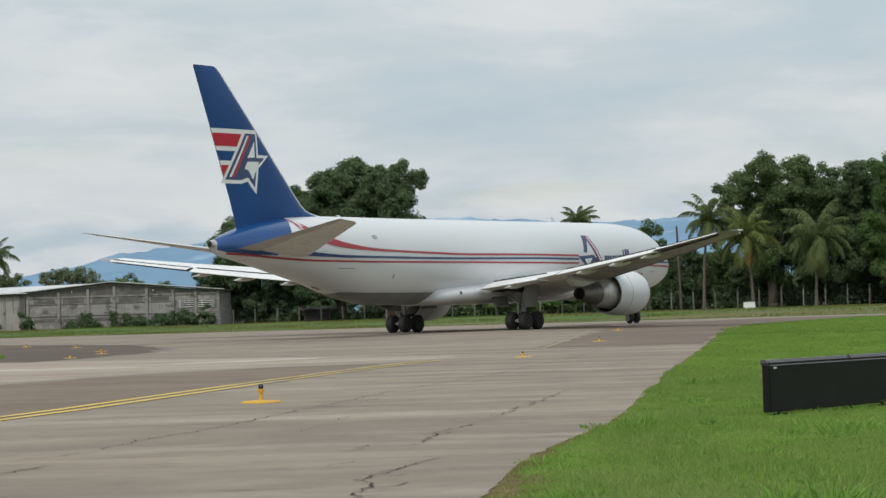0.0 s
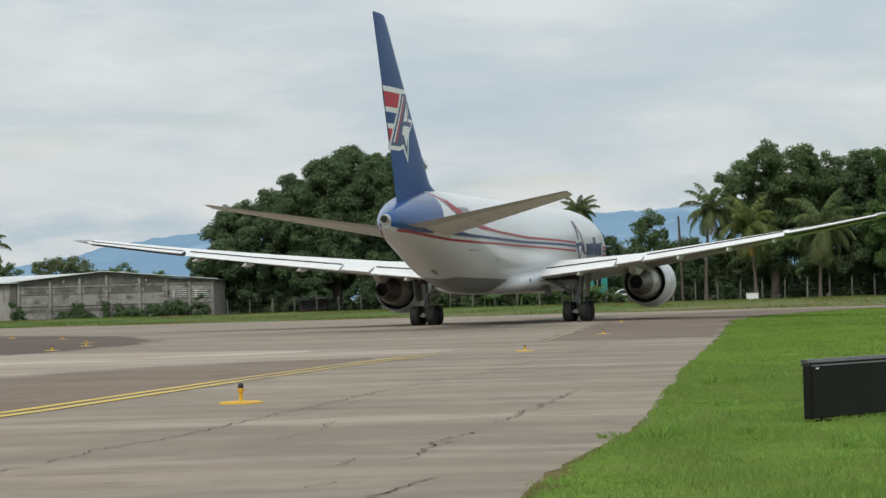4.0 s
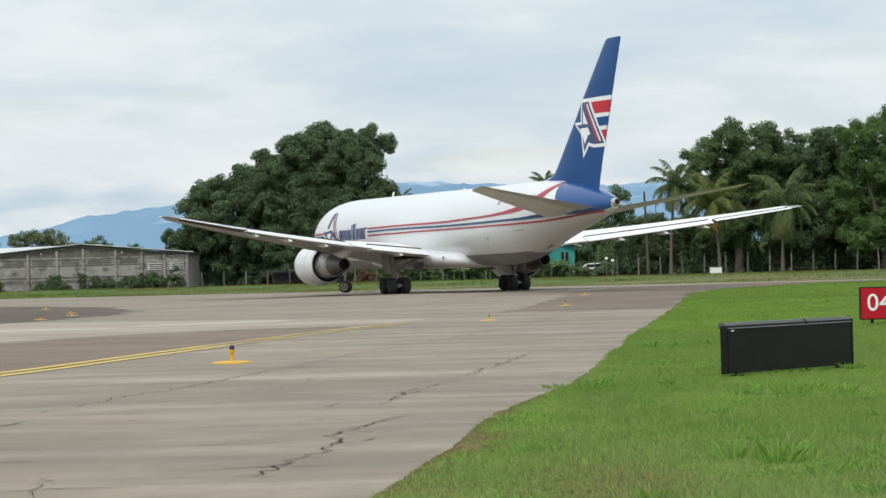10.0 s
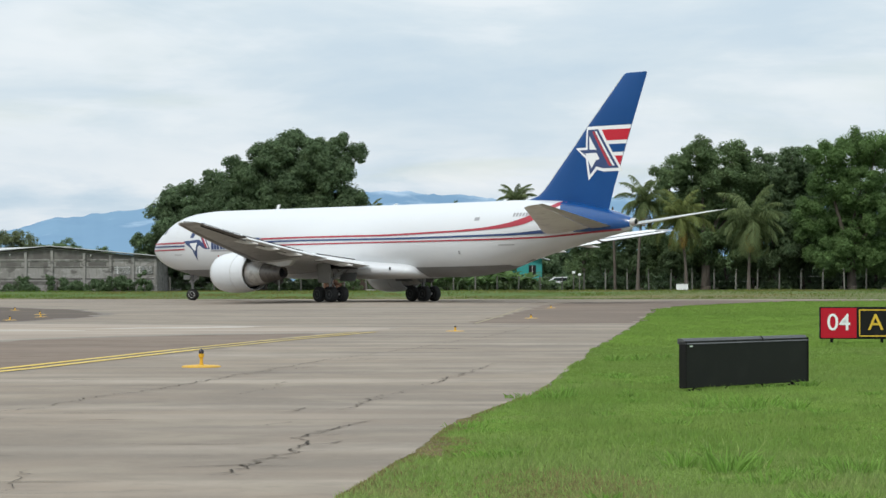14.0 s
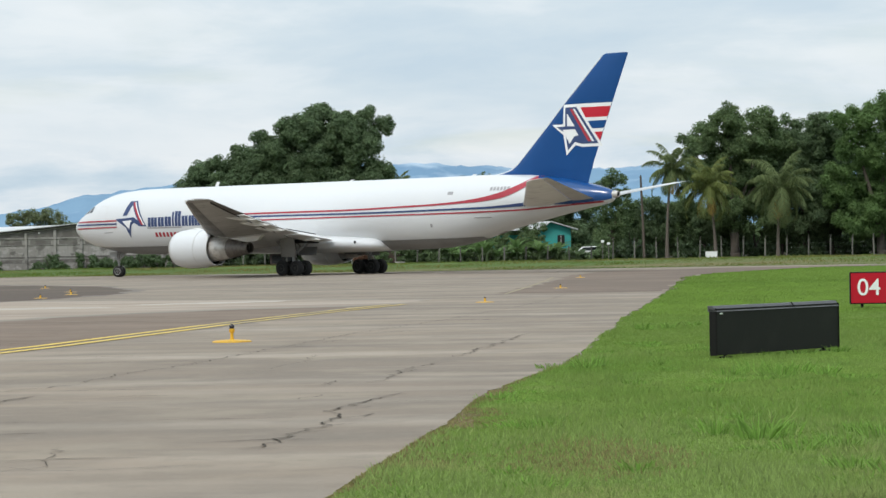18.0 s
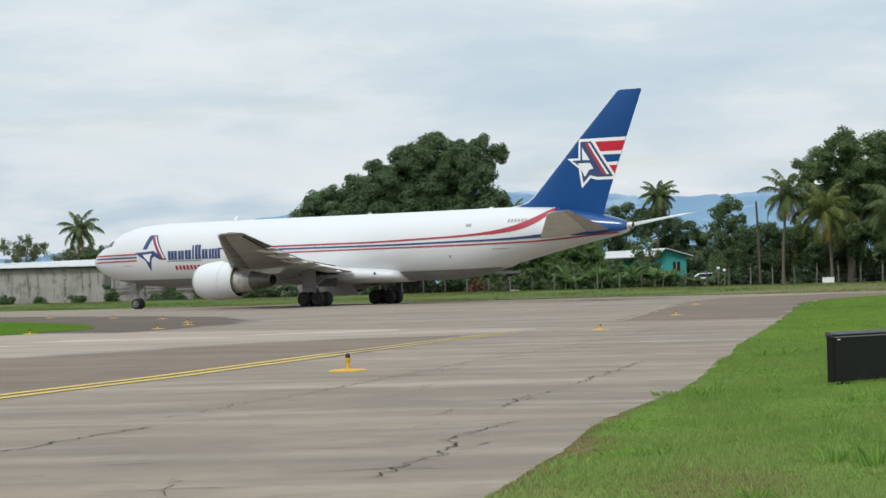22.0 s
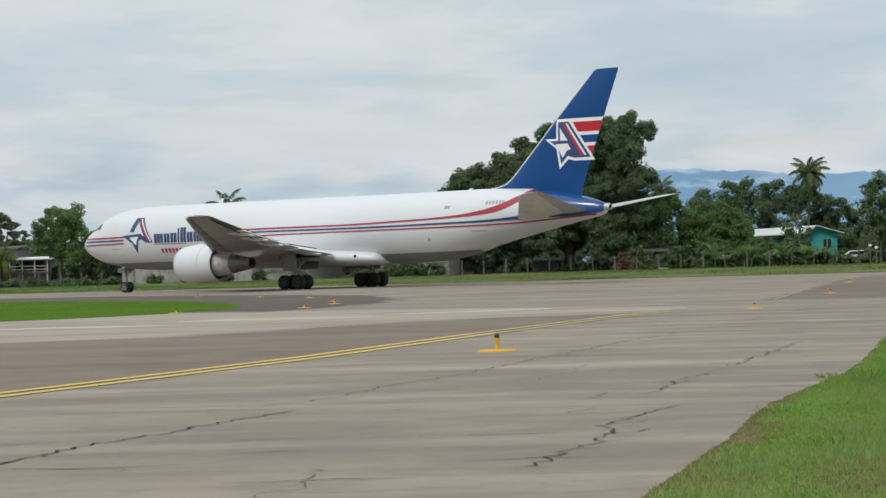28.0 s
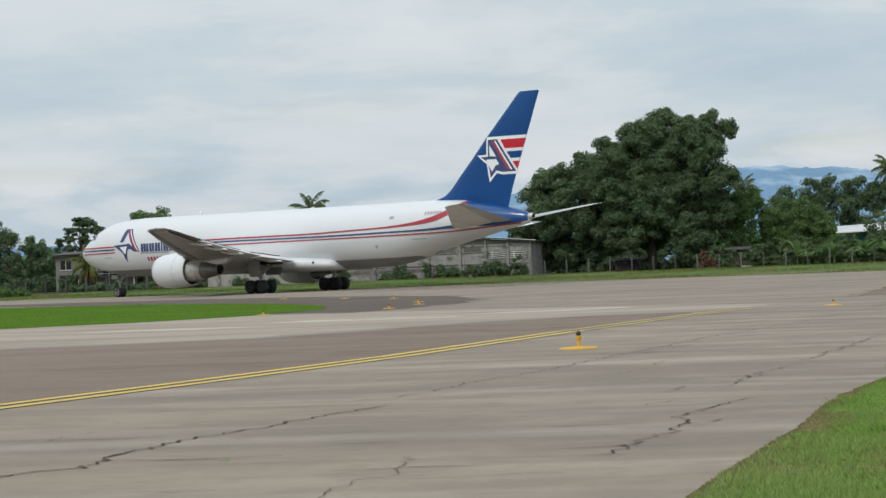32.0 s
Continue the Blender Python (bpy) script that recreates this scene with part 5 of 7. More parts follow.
def black_sign():
    a, b = Vector((3.46, 38.3, 0)), Vector((5.62, 40.75, 0))
    L, ang = (b - a).length, math.atan2(b.y - a.y, b.x - a.x)
    t = thing("sign_board", "back of a black metal airfield sign on short legs", "sign", pose(a.x, a.y, -0.012, 0, 0, math.degrees(ang)))
    part("panel", box(L, 0.12, 0.70, L / 2, 0.0, 0.045, 0.012), M_SIGNBLACK, t, "matt black back panel")
    # sloped lid, its colour lightened for the sky it faces
    lid = loft([[(q, -0.075, 0.70), (q, 0.0, 0.785), (q, 0.09, 0.785), (q, 0.09, 0.70)] for q in (-0.015, L * 0.62, L + 0.015)])
    part("top_lid", lid, M_LID, t, "black sloped top lid with sky light put into its grey")
    part("lid_joint", box(0.012, 0.012, 0.1, L * 0.62, -0.045, 0.705, 0, None, Matrix.Rotation(radians(-41), 3, "X")), M_BLACK, t)
    part("end_cap", box(0.03, 0.14, 0.71, 0.0, 0.0, 0.04, 0.01), M_SIGNBLACK, t)
    part("end_cap", box(0.03, 0.14, 0.71, L, 0.0, 0.04, 0.01), M_SIGNBLACK, t)
    part("maker_plate", box(0.07, 0.006, 0.022, 0.12, -0.063, 0.66), M_MARKWHITE, t, "small white plate")
    for q in (0.3, 1.18, 2.1, L - 0.35):
        part("leg", tube([(q, 0.0, 0.0), (q, 0.0, 0.1)], 0.035, 8), M_SIGNBLACK, t)
        part("foot", box(0.14, 0.14, 0.02, q, 0.0, 0.0), M_SIGNBLACK, t)
    return t


black_sign()


def text_mesh(txt, size, name, mat, parent, m, label=""):
    cu = bpy.data.curves.new(name, "FONT")
    cu.body, cu.size, cu.align_x, cu.align_y, cu.extrude, cu.offset = txt, size, "CENTER", "CENTER", 0.004, 0.003
    tmp = bpy.data.objects.new("tmp", cu)
    scene.collection.objects.link(tmp)
    bpy.context.view_layer.update()
    me = bpy.data.meshes.new_from_object(tmp.evaluated_get(bpy.context.evaluated_depsgraph_get()))
    bpy.data.objects.remove(tmp)
    me.materials.clear()
    me.materials.append(mat)
    me.name = name
    return part(name, me, mat, parent, label, m=m)


def runway_sign():
    t = thing("runway_sign", "red and black airfield sign reading 04 and A on short legs", "sign", pose(9.65, 67, -0.012, 0, 0, -5))
    part("cabinet", box(1.94, 0.25, 0.84, 0.95, 0.14, 0.1, 0.015), M_SIGNBLACK, t, "black sign cabinet")
    part("red_face", box(0.92, 0.012, 0.78, 0.475, 0.008, 0.13), M_SIGNRED, t, "red sign face")
    part("black_face", box(0.92, 0.012, 0.78, 1.43, 0.008, 0.13), M_SIGNBLACK, t, "black sign face")
    for x, y, sx, sz in ((1.43, 0.165, 0.86, 0.03), (1.43, 0.845, 0.86, 0.03), (1.015, 0.165, 0.03, 0.71), (1.845, 0.165, 0.03, 0.71)):
        part("yellow_border", box(sx, 0.006, sz, x, -0.002, y), M_SIGNGOLD, t, "yellow border")
    text_mesh("04", 0.62, "numerals", M_SIGNWHITE, t, pose(0.475, -0.006, 0.52, 90), "white numerals 04")
    text_mesh("A", 0.60, "letter", M_SIGNGOLD, t, pose(1.43, -0.006, 0.52, 90), "yellow letter A")
    for q in (0.3, 1.6):
        part("leg", tube([(q, 0.14, 0), (q, 0.14, 0.12)], 0.04, 8), M_SIGNBLACK, t)


runway_sign()


# ---- vegetation ----
def leaf_cloud(rng, centres, radii, counts, size, flat=0.75):
    """Vertices and faces of many small folded leaves in clumps."""
    V, Fc = [], []
    k = 0
    for c, r, n in zip(centres, radii, counts):
        d = rng.normal(size=(n, 3))
        d /= np.linalg.norm(d, axis=1)[:, None] + 1e-9
        rad = r * rng.uniform(0.45, 1.05, (n, 1)) ** 0.6
        p = np.asarray(c) + d * rad * np.array([1, 1, flat])
        nrm = d * 1.15 + rng.normal(size=(n, 3)) * 0.42 + np.array([0, 0, 0.45])
        nrm /= np.linalg.norm(nrm, axis=1)[:, None] + 1e-9
        u = np.cross(nrm, rng.normal(size=(n, 3)))
        u /= np.linalg.norm(u, axis=1)[:, None] + 1e-9
        w = np.cross(nrm, u)
        s = size * rng.uniform(0.6, 1.35, (n, 1))
        q = np.stack([p - u * s * 0.8 - w * s * 0.46, p - u * s * 0.6 + w * s * 0.46, p + u * s * 1.1 - nrm * s * 0.2], 1)
        V.append(q.reshape(-1, 3))
        ids = np.arange(n) * 3 + k
        Fc.append(np.stack([ids, ids + 1, ids + 2], 1))
        k += 3 * n
    return np.concatenate(V), np.concatenate(Fc)


def leaf_mesh(name, V, Fc, mat):
    me = bpy.data.meshes.new(name)
    me.vertices.add(len(V))
    me.vertices.foreach_set("co", V.astype(np.float32).ravel())
    k = Fc.shape[1]
    me.loops.add(k * len(Fc))
    me.loops.foreach_set("vertex_index", Fc.astype(np.int32).ravel())
    me.polygons.add(len(Fc))
    me.polygons.foreach_set("loop_start", np.arange(0, k * len(Fc), k, dtype=np.int32))
    me.update(calc_edges=True)
    me.materials.append(mat)
    return me


def crown(name, blobs, parent, mat, seed, size=0.34, dens=1.0, clump=1.15, label="", inner=True, fine=0.48, flat=0.75):
    """blobs: (x, y, z, r) in the tree's space. Each is broken into clumps on its shell, with gaps between."""
    rng = np.random.default_rng(seed)
    size, many = size * fine, 0.85 / fine**2
    C, R, N = [], [], []
    more = []
    for x, y, z, r in blobs:
        for _ in range(8 if r > 1.0 else 2):
            v = rng.normal(size=3)
            v[1] -= 0.3
            v /= np.linalg.norm(v)
            q = r * rng.uniform(0.75, 1.02)
            more.append((x + v[0] * q, y + v[1] * q, z + v[2] * q * 0.9, r * rng.uniform(0.2, 0.5)))
    for x, y, z, r in list(blobs) + more:
        k = int(6 + 7.5 * r * r * dens / clump)
        d = rng.normal(size=(k, 3))
        d /= np.linalg.norm(d, axis=1)[:, None]
        r = r * 0.76
        for v in d:
            q = r * rng.uniform(0.62, 1.0)
            if r > 1.2 and noise.noise(((x + v[0] * q) * 1.0, (y + v[1] * q) * 0.3, (z + v[2] * q) * 1.0 + seed)) < -0.27:
                continue
            rr = clump * rng.uniform(0.45, 1.0) * min(1.0, 0.5 + r / 4)
            C.append((x + v[0] * q, y + v[1] * q, z + v[2] * q * 0.9))
            R.append(rr)
            N.append(max(8, int(62 * rr * rr * dens * many * (0.4 if v[1] > 0.3 else 0.85))))
        if inner:
            C.append((x, y, z))
            R.append(r * 0.75)
            N.append(int(14 * r * r))
    V, Fc = leaf_cloud(rng, C, R, N, size, flat)
    return part(name, leaf_mesh(name, V, Fc, mat), mat, parent, label)


def limbs(blobs, parent, trunk_r, height, seed, lean=(0, 0)):
    rnd = random.Random(seed)
    top = (lean[0] + rnd.uniform(-0.3, 0.3), lean[1], height)
    part("trunk", tube([(0, 0, -0.3), (0.05, 0, 0.4), (lean[0] * 0.4, lean[1] * 0.4, height * 0.5), top], [trunk_r * 1.5, trunk_r * 1.1, trunk_r, trunk_r * 0.75], 10), M_BARK, parent, "brown bark trunk", True)
    for i, (x, y, z, r) in enumerate(blobs):
        if i % 2 and len(blobs) > 8:
            continue
        mid = ((top[0] + x) / 2 + rnd.uniform(-0.5, 0.5), (top[1] + y) / 2, max(top[2] * 0.8, (top[2] + z) / 2 - 0.6))
        part("limb", tube([(top[0] * 0.95, top[1] * 0.95, top[2] - 0.3), mid, (x, y, z)], [trunk_r * 0.55, trunk_r * 0.36, trunk_r * 0.12], 7), M_BARK, parent, smooth=True)


def tree(name, x, y, blobs, mat, seed, label, trunk_r=0.35, trunk_h=3.0, size=0.34, dens=1.0, clump=1.15, cat="tree", group="", flat=0.75):
    """blobs in world x, height and depth offset: (x, z, r[, dy])."""
    gz = ground_z(x, y)
    t = thing(name, label, cat, pose(x, y, gz), group)
    loc = [(b[0] - x, b[3] if len(b) > 3 else 0.0, b[1] - gz, b[2]) for b in blobs]
    limbs(loc, t, trunk_r, trunk_h, seed)
    crown("crown", loc, t, mat, seed, size, dens, clump, flat=flat)
    return t


def palm(x, y, top, seed, length=3.2, n=20, dry=3, lean=0.6, label="tall coconut palm with drooping green fronds", mat=None, low=-0.75):
    rnd = random.Random(seed)
    gz = ground_z(x, y)
    t = thing("palm_tree", label, "palm", pose(x, y, gz), "palms along the fence")
    H = top - gz
    pts = [(lean * (s ** 2), 0, H * s) for s in (0, 0.05, 0.25, 0.5, 0.75, 1.0)]
    part("trunk", tube([(p[0], p[1], p[2] - (0.3 if i == 0 else 0)) for i, p in enumerate(pts)], [0.3, 0.21, 0.16, 0.14, 0.13, 0.15], 10), M_PALMTRUNK, t, "grey ringed palm trunk", True)
    for i in range(n + dry):
        old = i >= n
        az = i * 2.399 + rnd.uniform(-0.3, 0.3)
        rise = -0.9 if old else 1.45 - (1.45 - low) * (i / n) + rnd.uniform(-0.15, 0.15)
        L = length * rnd.uniform(0.85, 1.1) * (0.8 if old else 1)
        d = Vector((math.cos(az), math.sin(az), 0))
        p, a, verts, faces, spine = Vector((lean, 0, H)), rise, [], [], []
        m = 14
        for k in range(m + 1):
            spine.append(p.copy())
            step = d * math.cos(a) + Vector((0, 0, math.sin(a)))
            p = p + step * (L / m)
            a -= ((0.11 + 0.045 * i / n) if not old else 0.07) * (0.4 + 1.2 * k / m)
        sidev = Vector((-d.y, d.x, 0))
        for k in range(1, m + 1):
            s = k / m
            ll = L * 0.21 * (math.sin(math.pi * min(1, s * 0.86 + 0.1)) ** 0.7)
            for sg in (1, -1):
                for half in (0.0, 0.25, 0.5, 0.75):
                    b0 = spine[k - 1].lerp(spine[k], half)
                    tang = (spine[k] - spine[k - 1]).normalized()
                    tip = b0 + sidev * sg * ll * 0.8 + tang * ll * 0.45 + Vector((0, 0, -ll * (0.5 + 0.8 * rnd.random())))
                    q = len(verts)
                    w = tang * 0.027
                    mid = b0.lerp(tip, 0.5) + Vector((0, 0, ll * 0.12))
                    verts += [b0 - w, b0 + w, mid + w * 1.3, tip, mid - w * 1.3]
                    faces.append((q, q + 1, q + 2, q + 3, q + 4))
        for k in range(m):
            q = len(verts)
            w = sidev * 0.05 * (1 - k / m)
            verts += [spine[k] - w, spine[k] + w, spine[k + 1] + w, spine[k + 1] - w]
            faces.append((q, q + 1, q + 2, q + 3))
        part("frond", raw("frond", verts, faces, M_DEADFROND if old else (mat or M_PALM)), M_PALM, t, "dry yellow frond" if old else "")
    return t


rb = random.Random(7)
BIG = [(-26.8, 10.7, 1.5), (-23.8, 11.5, 1.6), (-21.0, 12.8, 1.5), (-18.0, 15.0, 1.4), (-29.6, 10.3, 1.2), (-13.9, 15.6, 1.1), (-14.0, 14.0, 1.9), (-17.9, 14.4, 1.7), (-13.8, 12.2, 2.0), (-14.2, 15.4, 1.19), (-28.4, 2.5, 1.8), (-30.3, 3.0, 1.5), (-26.4, 2.4, 1.8), (-31.6, 2.0, 1.1), (-16.1, 15.5, 2.2), (-19.8, 14.3, 1.9), (-11.8, 14.9, 2.2), (-22.3, 12.5, 2.2), (-12.5, 12.2, 2.4), (-16.7, 12.2, 2.9), (-19.8, 10.8, 2.9), (-25.2, 11.2, 2.2), (-28.3, 10.4, 2.2), (-30.6, 9.3, 1.6), (-11.2, 9.7, 1.9), (-14.8, 9.7, 2.4), (-23.2, 8.9, 3.0), (-26.6, 7.9, 3.0), (-29.5, 6.5, 2.9), (-32.4, 5.5, 1.6), (-31.3, 4.3, 2.1), (-26.7, 5.0, 3.2), (-23.0, 5.4, 3.0), (-19.3, 6.8, 3.0), (-15.8, 6.7, 2.6), (-12.4, 6.7, 2.4), (-18.5, 4.4, 2.2), (-14.5, 4.3, 2.2)]
tree("broadleaf_tree", -18.5, 273, [b + (rb.uniform(-3, 3),) for b in BIG if b[0] > -23.1 and b[1] > 3] + [(-19.5, 8.5, 2.3, -2.6), (-21.6, 6.5, 2.2, -2.4), (-17.6, 6.2, 2.2, -2.6), (-20.2, 11.2, 2.0, -2.6), (-16.4, 9.2, 2.2, -2.8), (-20.6, 4.2, 2.0, -2.2), (-17.2, 11.8, 1.9, -2.8), (-22.4, 9.4, 2.0, -2.4)], M_LEAF, 101, "huge dark green broadleaf tree with dense lumpy crown", 0.5, 4.5, 0.36, 1.0, 1.25)
tree("broadleaf_tree", -27.5, 275, [b + (rb.uniform(-2.5, 2.5),) for b in BIG if b[0] <= -23.1], M_LEAF, 102, "wide dark green broadleaf tree with low crown", 0.6, 3.2, 0.36, 1.0, 1.2)
tree("broadleaf_tree", -3.4, 277, [(-5.2, 5.6, 1.9, 0), (-2.9, 6.3, 1.7, 0), (-1.0, 5.2, 1.7, 0), (-3.6, 3.4, 1.9, -1), (-0.2, 3.6, 1.5, -1), (-5.6, 3.0, 1.6, -1)], M_LEAF3, 118, "light green leafy tree among banana plants", 0.25, 2.0, 0.3, 1.0, 0.9)
tree("broadleaf_tree", 5.6, 279, [(4.6, 4.4, 1.0, 0), (5.7, 5.4, 0.9, 0), (6.3, 4.0, 0.9, 0), (5.4, 2.8, 1.2, 0)], M_LEAF2, 119, "small green tree before a house", 0.14, 1.8, 0.26, 1.0, 0.7)
tree("broadleaf_tree", -9.0, 277, [(-11.4, 4.8, 2.1, 1), (-9.8, 7.0, 1.9, 0), (-7.6, 6.0, 2.1, -1), (-6.2, 3.4, 1.7, -1), (-9.2, 3.2, 2.0, -2), (-11.8, 2.6, 1.6, -1), (-12.7, 6.2, 1.9, 0), (-11.2, 7.6, 1.4, 0), (-8.2, 7.6, 1.6, 0), (-5.6, 5.4, 1.9, 0), (-13.4, 4.2, 1.7, 0)], M_LEAF3, 103, "light green spreading tree beside the fence", 0.3, 2.2, 0.3, 1.0, 0.9)
tree("broadleaf_tree", -2.2, 297, [(-4.6, 7.6, 1.9, 0), (-1.6, 8.9, 1.9, 1), (1.2, 9.0, 1.9, 0), (3.8, 8.3, 1.8, 1), (-3.5, 5.6, 2.1, -1), (0.5, 6.6, 2.3, -1), (3.6, 5.9, 2.1, 0), (5.8, 7.4, 1.7, 0), (-3.8, 3.4, 2.0, -1), (-0.5, 4.0, 2.2, -1), (2.8, 3.6, 2.0, 0), (7.4, 8.0, 1.8, 0), (9.4, 7.2, 1.7, 0)], M_LEAF, 104, "dark round-topped tree behind the teal house", 0.4, 3.0, 0.32, 1.0, 1.0)
tree("broadleaf_tree", 10.8, 298, [(9.2, 5.6, 1.5, 0), (11.4, 6.1, 1.6, 0), (13.0, 4.8, 1.5, 0), (10.6, 4.0, 1.7, -1), (7.8, 4.8, 1.2, 1)], M_LEAF, 105, "low dark green tree behind the house", 0.3, 2.2, 0.3, 1.0, 0.9)
tree("broadleaf_tree", 14.1, 274, [(14.6, 9.0, 1.15, 0), (13.8, 7.6, 1.5, 0), (15.2, 6.8, 1.3, 0), (13.2, 5.6, 1.5, 0), (15.2, 4.6, 1.6, 0), (13.4, 3.2, 1.7, 0), (12.3, 6.8, 0.8, 0)], M_LEAF2, 106, "slim upright green tree behind the fence", 0.22, 3.0, 0.28, 1.0, 0.8)
RIGHT = [(26.9, 15.2, 2.0), (24.7, 13.6, 2.2), (30.7, 15.7, 1.5), (29.0, 13.3, 2.6), (32.2, 12.6, 2.3), (27.4, 11.6, 2.6), (23.1, 12.4, 1.5), (27.5, 5.2, 2.6), (24.4, 9.4, 2.3), (30.2, 9.2, 2.5), (26.8, 8.0, 2.4), (31, 5.6, 2.2)]
tree("broadleaf_tree", 27.6, 278, [b + (rb.uniform(-2, 2),) for b in RIGHT], M_LEAF2, 107, "tall rounded green tree behind palms", 0.5, 4.5, 0.34, 0.95, 1.15)
RIGHT2 = [(34.1, 14.0, 2.1), (37.1, 14.3, 1.8), (36.0, 11.5, 2.6), (33.6, 10.2, 2.2), (36.9, 5.0, 2.6), (34.2, 3.6, 2.1), (35.2, 8.0, 2.5), (38.4, 9.2, 2.2), (37.6, 12.0, 2.2), (38.8, 13.4, 1.8), (38.6, 6.6, 2.2)]
tree("broadleaf_tree", 35.6, 280, [b + (rb.uniform(-2, 2),) for b in RIGHT2], M_LEAF, 108, "tall dark green broadleaf tree behind the fence", 0.45, 4.5, 0.34, 0.95, 1.15)
RIGHT3 = [(39.8, 14.9, 2.1), (43.1, 15.6, 2.3), (45.6, 15.6, 2.4), (40.6, 11.7, 2.8), (43.8, 11.1, 3.0), (38.9, 8.2, 2.6), (42.9, 7.0, 3.0), (41.0, 4.2, 2.7), (44.8, 4.0, 2.7), (46.6, 8.5, 2.8), (48.5, 13, 2.8), (48.6, 5.5, 2.6)]
tree("broadleaf_tree", 42.8, 274, [b + (rb.uniform(-2, 2),) for b in RIGHT3], M_LEAF3, 109, "tall green leafy tree behind the fence", 0.5, 4.0, 0.33, 1.0, 1.1)
tree("broadleaf_tree", 54, 277, [(51.5, 12.5, 2.6, 0), (54.5, 14.2, 2.6, 1), (57.5, 12.5, 2.6, 0), (53, 8.8, 2.9, 0), (56.8, 8.5, 2.9, 0), (52, 4.6, 2.6, 0), (56, 4.4, 2.6, 0)], M_LEAF2, 110, "tall green tree at the end of the row", 0.5, 4.0, 0.34, 0.9, 1.2)
tree("broadleaf_tree", 34, 292, [(31.5, 11.0, 2.6, 0), (34.5, 12.0, 2.6, 0), (33, 8.0, 2.8, 0), (36.5, 9.0, 2.6, 0), (30, 7.6, 2.4, 0)], M_LEAF, 125, "dark green tree standing behind taller ones", 0.4, 4.0, 0.34, 0.8, 1.2)
tree("broadleaf_tree", 43, 292, [(39.5, 10.6, 2.8, 0), (43.0, 10.2, 2.8, 0), (46.5, 10.8, 2.8, 0), (41, 7.0, 2.8, 0), (45, 7.0, 2.8, 0), (49, 9.0, 2.6, 0)], M_LEAF, 126, "dark green tree standing behind taller ones", 0.4, 4.0, 0.34, 0.8, 1.2)
# undergrowth trees that close the view under the crowns
for k, (x, z, r) in enumerate(((19.2, 4.6, 2.1), (22.4, 4.4, 2.2), (17.0, 3.4, 1.8), (33.2, 2.8, 1.7), (38.6, 2.8, 1.8), (20.6, 2.6, 1.7), (24.6, 3.0, 1.8), (30.5, 6.2, 2.3), (35.0, 6.6, 2.4), (39.5, 6.0, 2.4), (46.5, 5.4, 2.4), (51, 5.6, 2.5), (43, 3.0, 2.0), (27.6, 3.2, 2.0))):
    tree("understory_tree", x, 281 + (k % 2), [(x - 0.8, z + 0.6, r, 0), (x + 1.0, z, r * 0.9, 0), (x, z + 1.6, r * 0.8, 0)], (M_LEAF, M_LEAF2)[k % 2], 130 + k, "low dark green tree under taller trees", 0.16, 1.4, 0.3, 0.9, 0.9, group="understory")
# left side
tree("broadleaf_tree", -73.4, 271, [(-75.4, 7.0, 1.2, 0), (-73.8, 7.9, 1.3, 0), (-72.0, 7.6, 1.3, 0), (-74.8, 5.7, 1.3, 0), (-72.6, 6.1, 1.5, 0), (-71.0, 5.6, 1.3, 0), (-76.2, 5.6, 1.0, 0), (-73.6, 4.6, 1.2, 0), (-71.4, 4.0, 1.2, -1), (-75.2, 4.4, 0.8, -1)], M_LEAF3, 111, "green tree with airy crown behind the sheds", 0.22, 3.4, 0.3, 0.75, 0.85)
tree("broadleaf_tree", -68.6, 273, [(-69.4, 5.4, 1.6, 0), (-67.0, 5.2, 1.6, 0), (-68.4, 3.6, 1.9, 0), (-66.0, 3.6, 1.5, 0), (-70.6, 3.4, 1.6, 0), (-67.6, 2.0, 1.5, 0), (-71.4, 1.9, 1.3, 0)], M_LEAF, 112, "rounded dark green tree beside the warehouse", 0.3, 2.5, 0.3, 1.0, 0.9)
tree("broadleaf_tree", -68.5, 304, [(-70.0, 7.0, 1.4, 0), (-68.0, 7.3, 1.4, 0), (-66.4, 6.4, 1.2, 0), (-68.8, 5.4, 1.6, 0)], M_LEAF4, 113, "pale yellowish green tree behind the warehouse", 0.25, 3.5, 0.28, 0.8, 0.8)
tree("broadleaf_tree", -81, 302, [(-82.0, 8.9, 1.3, 0), (-79.6, 9.1, 1.3, 0), (-80.8, 7.4, 1.9, 0), (-81, 5.4, 2.2, 0)], M_LEAF3, 114, "light green tree top behind the huts", 0.25, 3.5, 0.28, 0.8, 0.8)
tree("layered_tree", -86.2, 291, [(-86.2 + dx * w, z + 0.1 * ((k * 7) % 3 - 1), 0.62, dy) for z, w in ((8.6, 0.6), (7.6, 2.0), (6.5, 3.1), (5.4, 3.3), (4.3, 2.6)) for k, (dx, dy) in enumerate(((-1, 0), (-0.7, 1.0), (-0.4, -1.0), (-0.1, 0.4), (0.2, -0.9), (0.5, 0.8), (0.75, -0.5), (1.0, 0.1)))], M_LEAF, 115, "dark tree with flat layered branches behind a hut", 0.25, 3.5, 0.28, 1.5, 0.75, flat=0.3)
tree("broadleaf_tree", -93.5, 287, [(-97.5, 8.2, 2.0, 0), (-94.6, 6.6, 1.8, 0), (-91.2, 5.4, 1.7, 0), (-96.5, 4.6, 2.4, 0), (-92.8, 3.4, 2.1, 0), (-89.6, 3.6, 1.7, 0)], M_LEAF, 116, "dense dark green tree at the field's edge", 0.4, 2.5, 0.31, 1.0, 1.0)
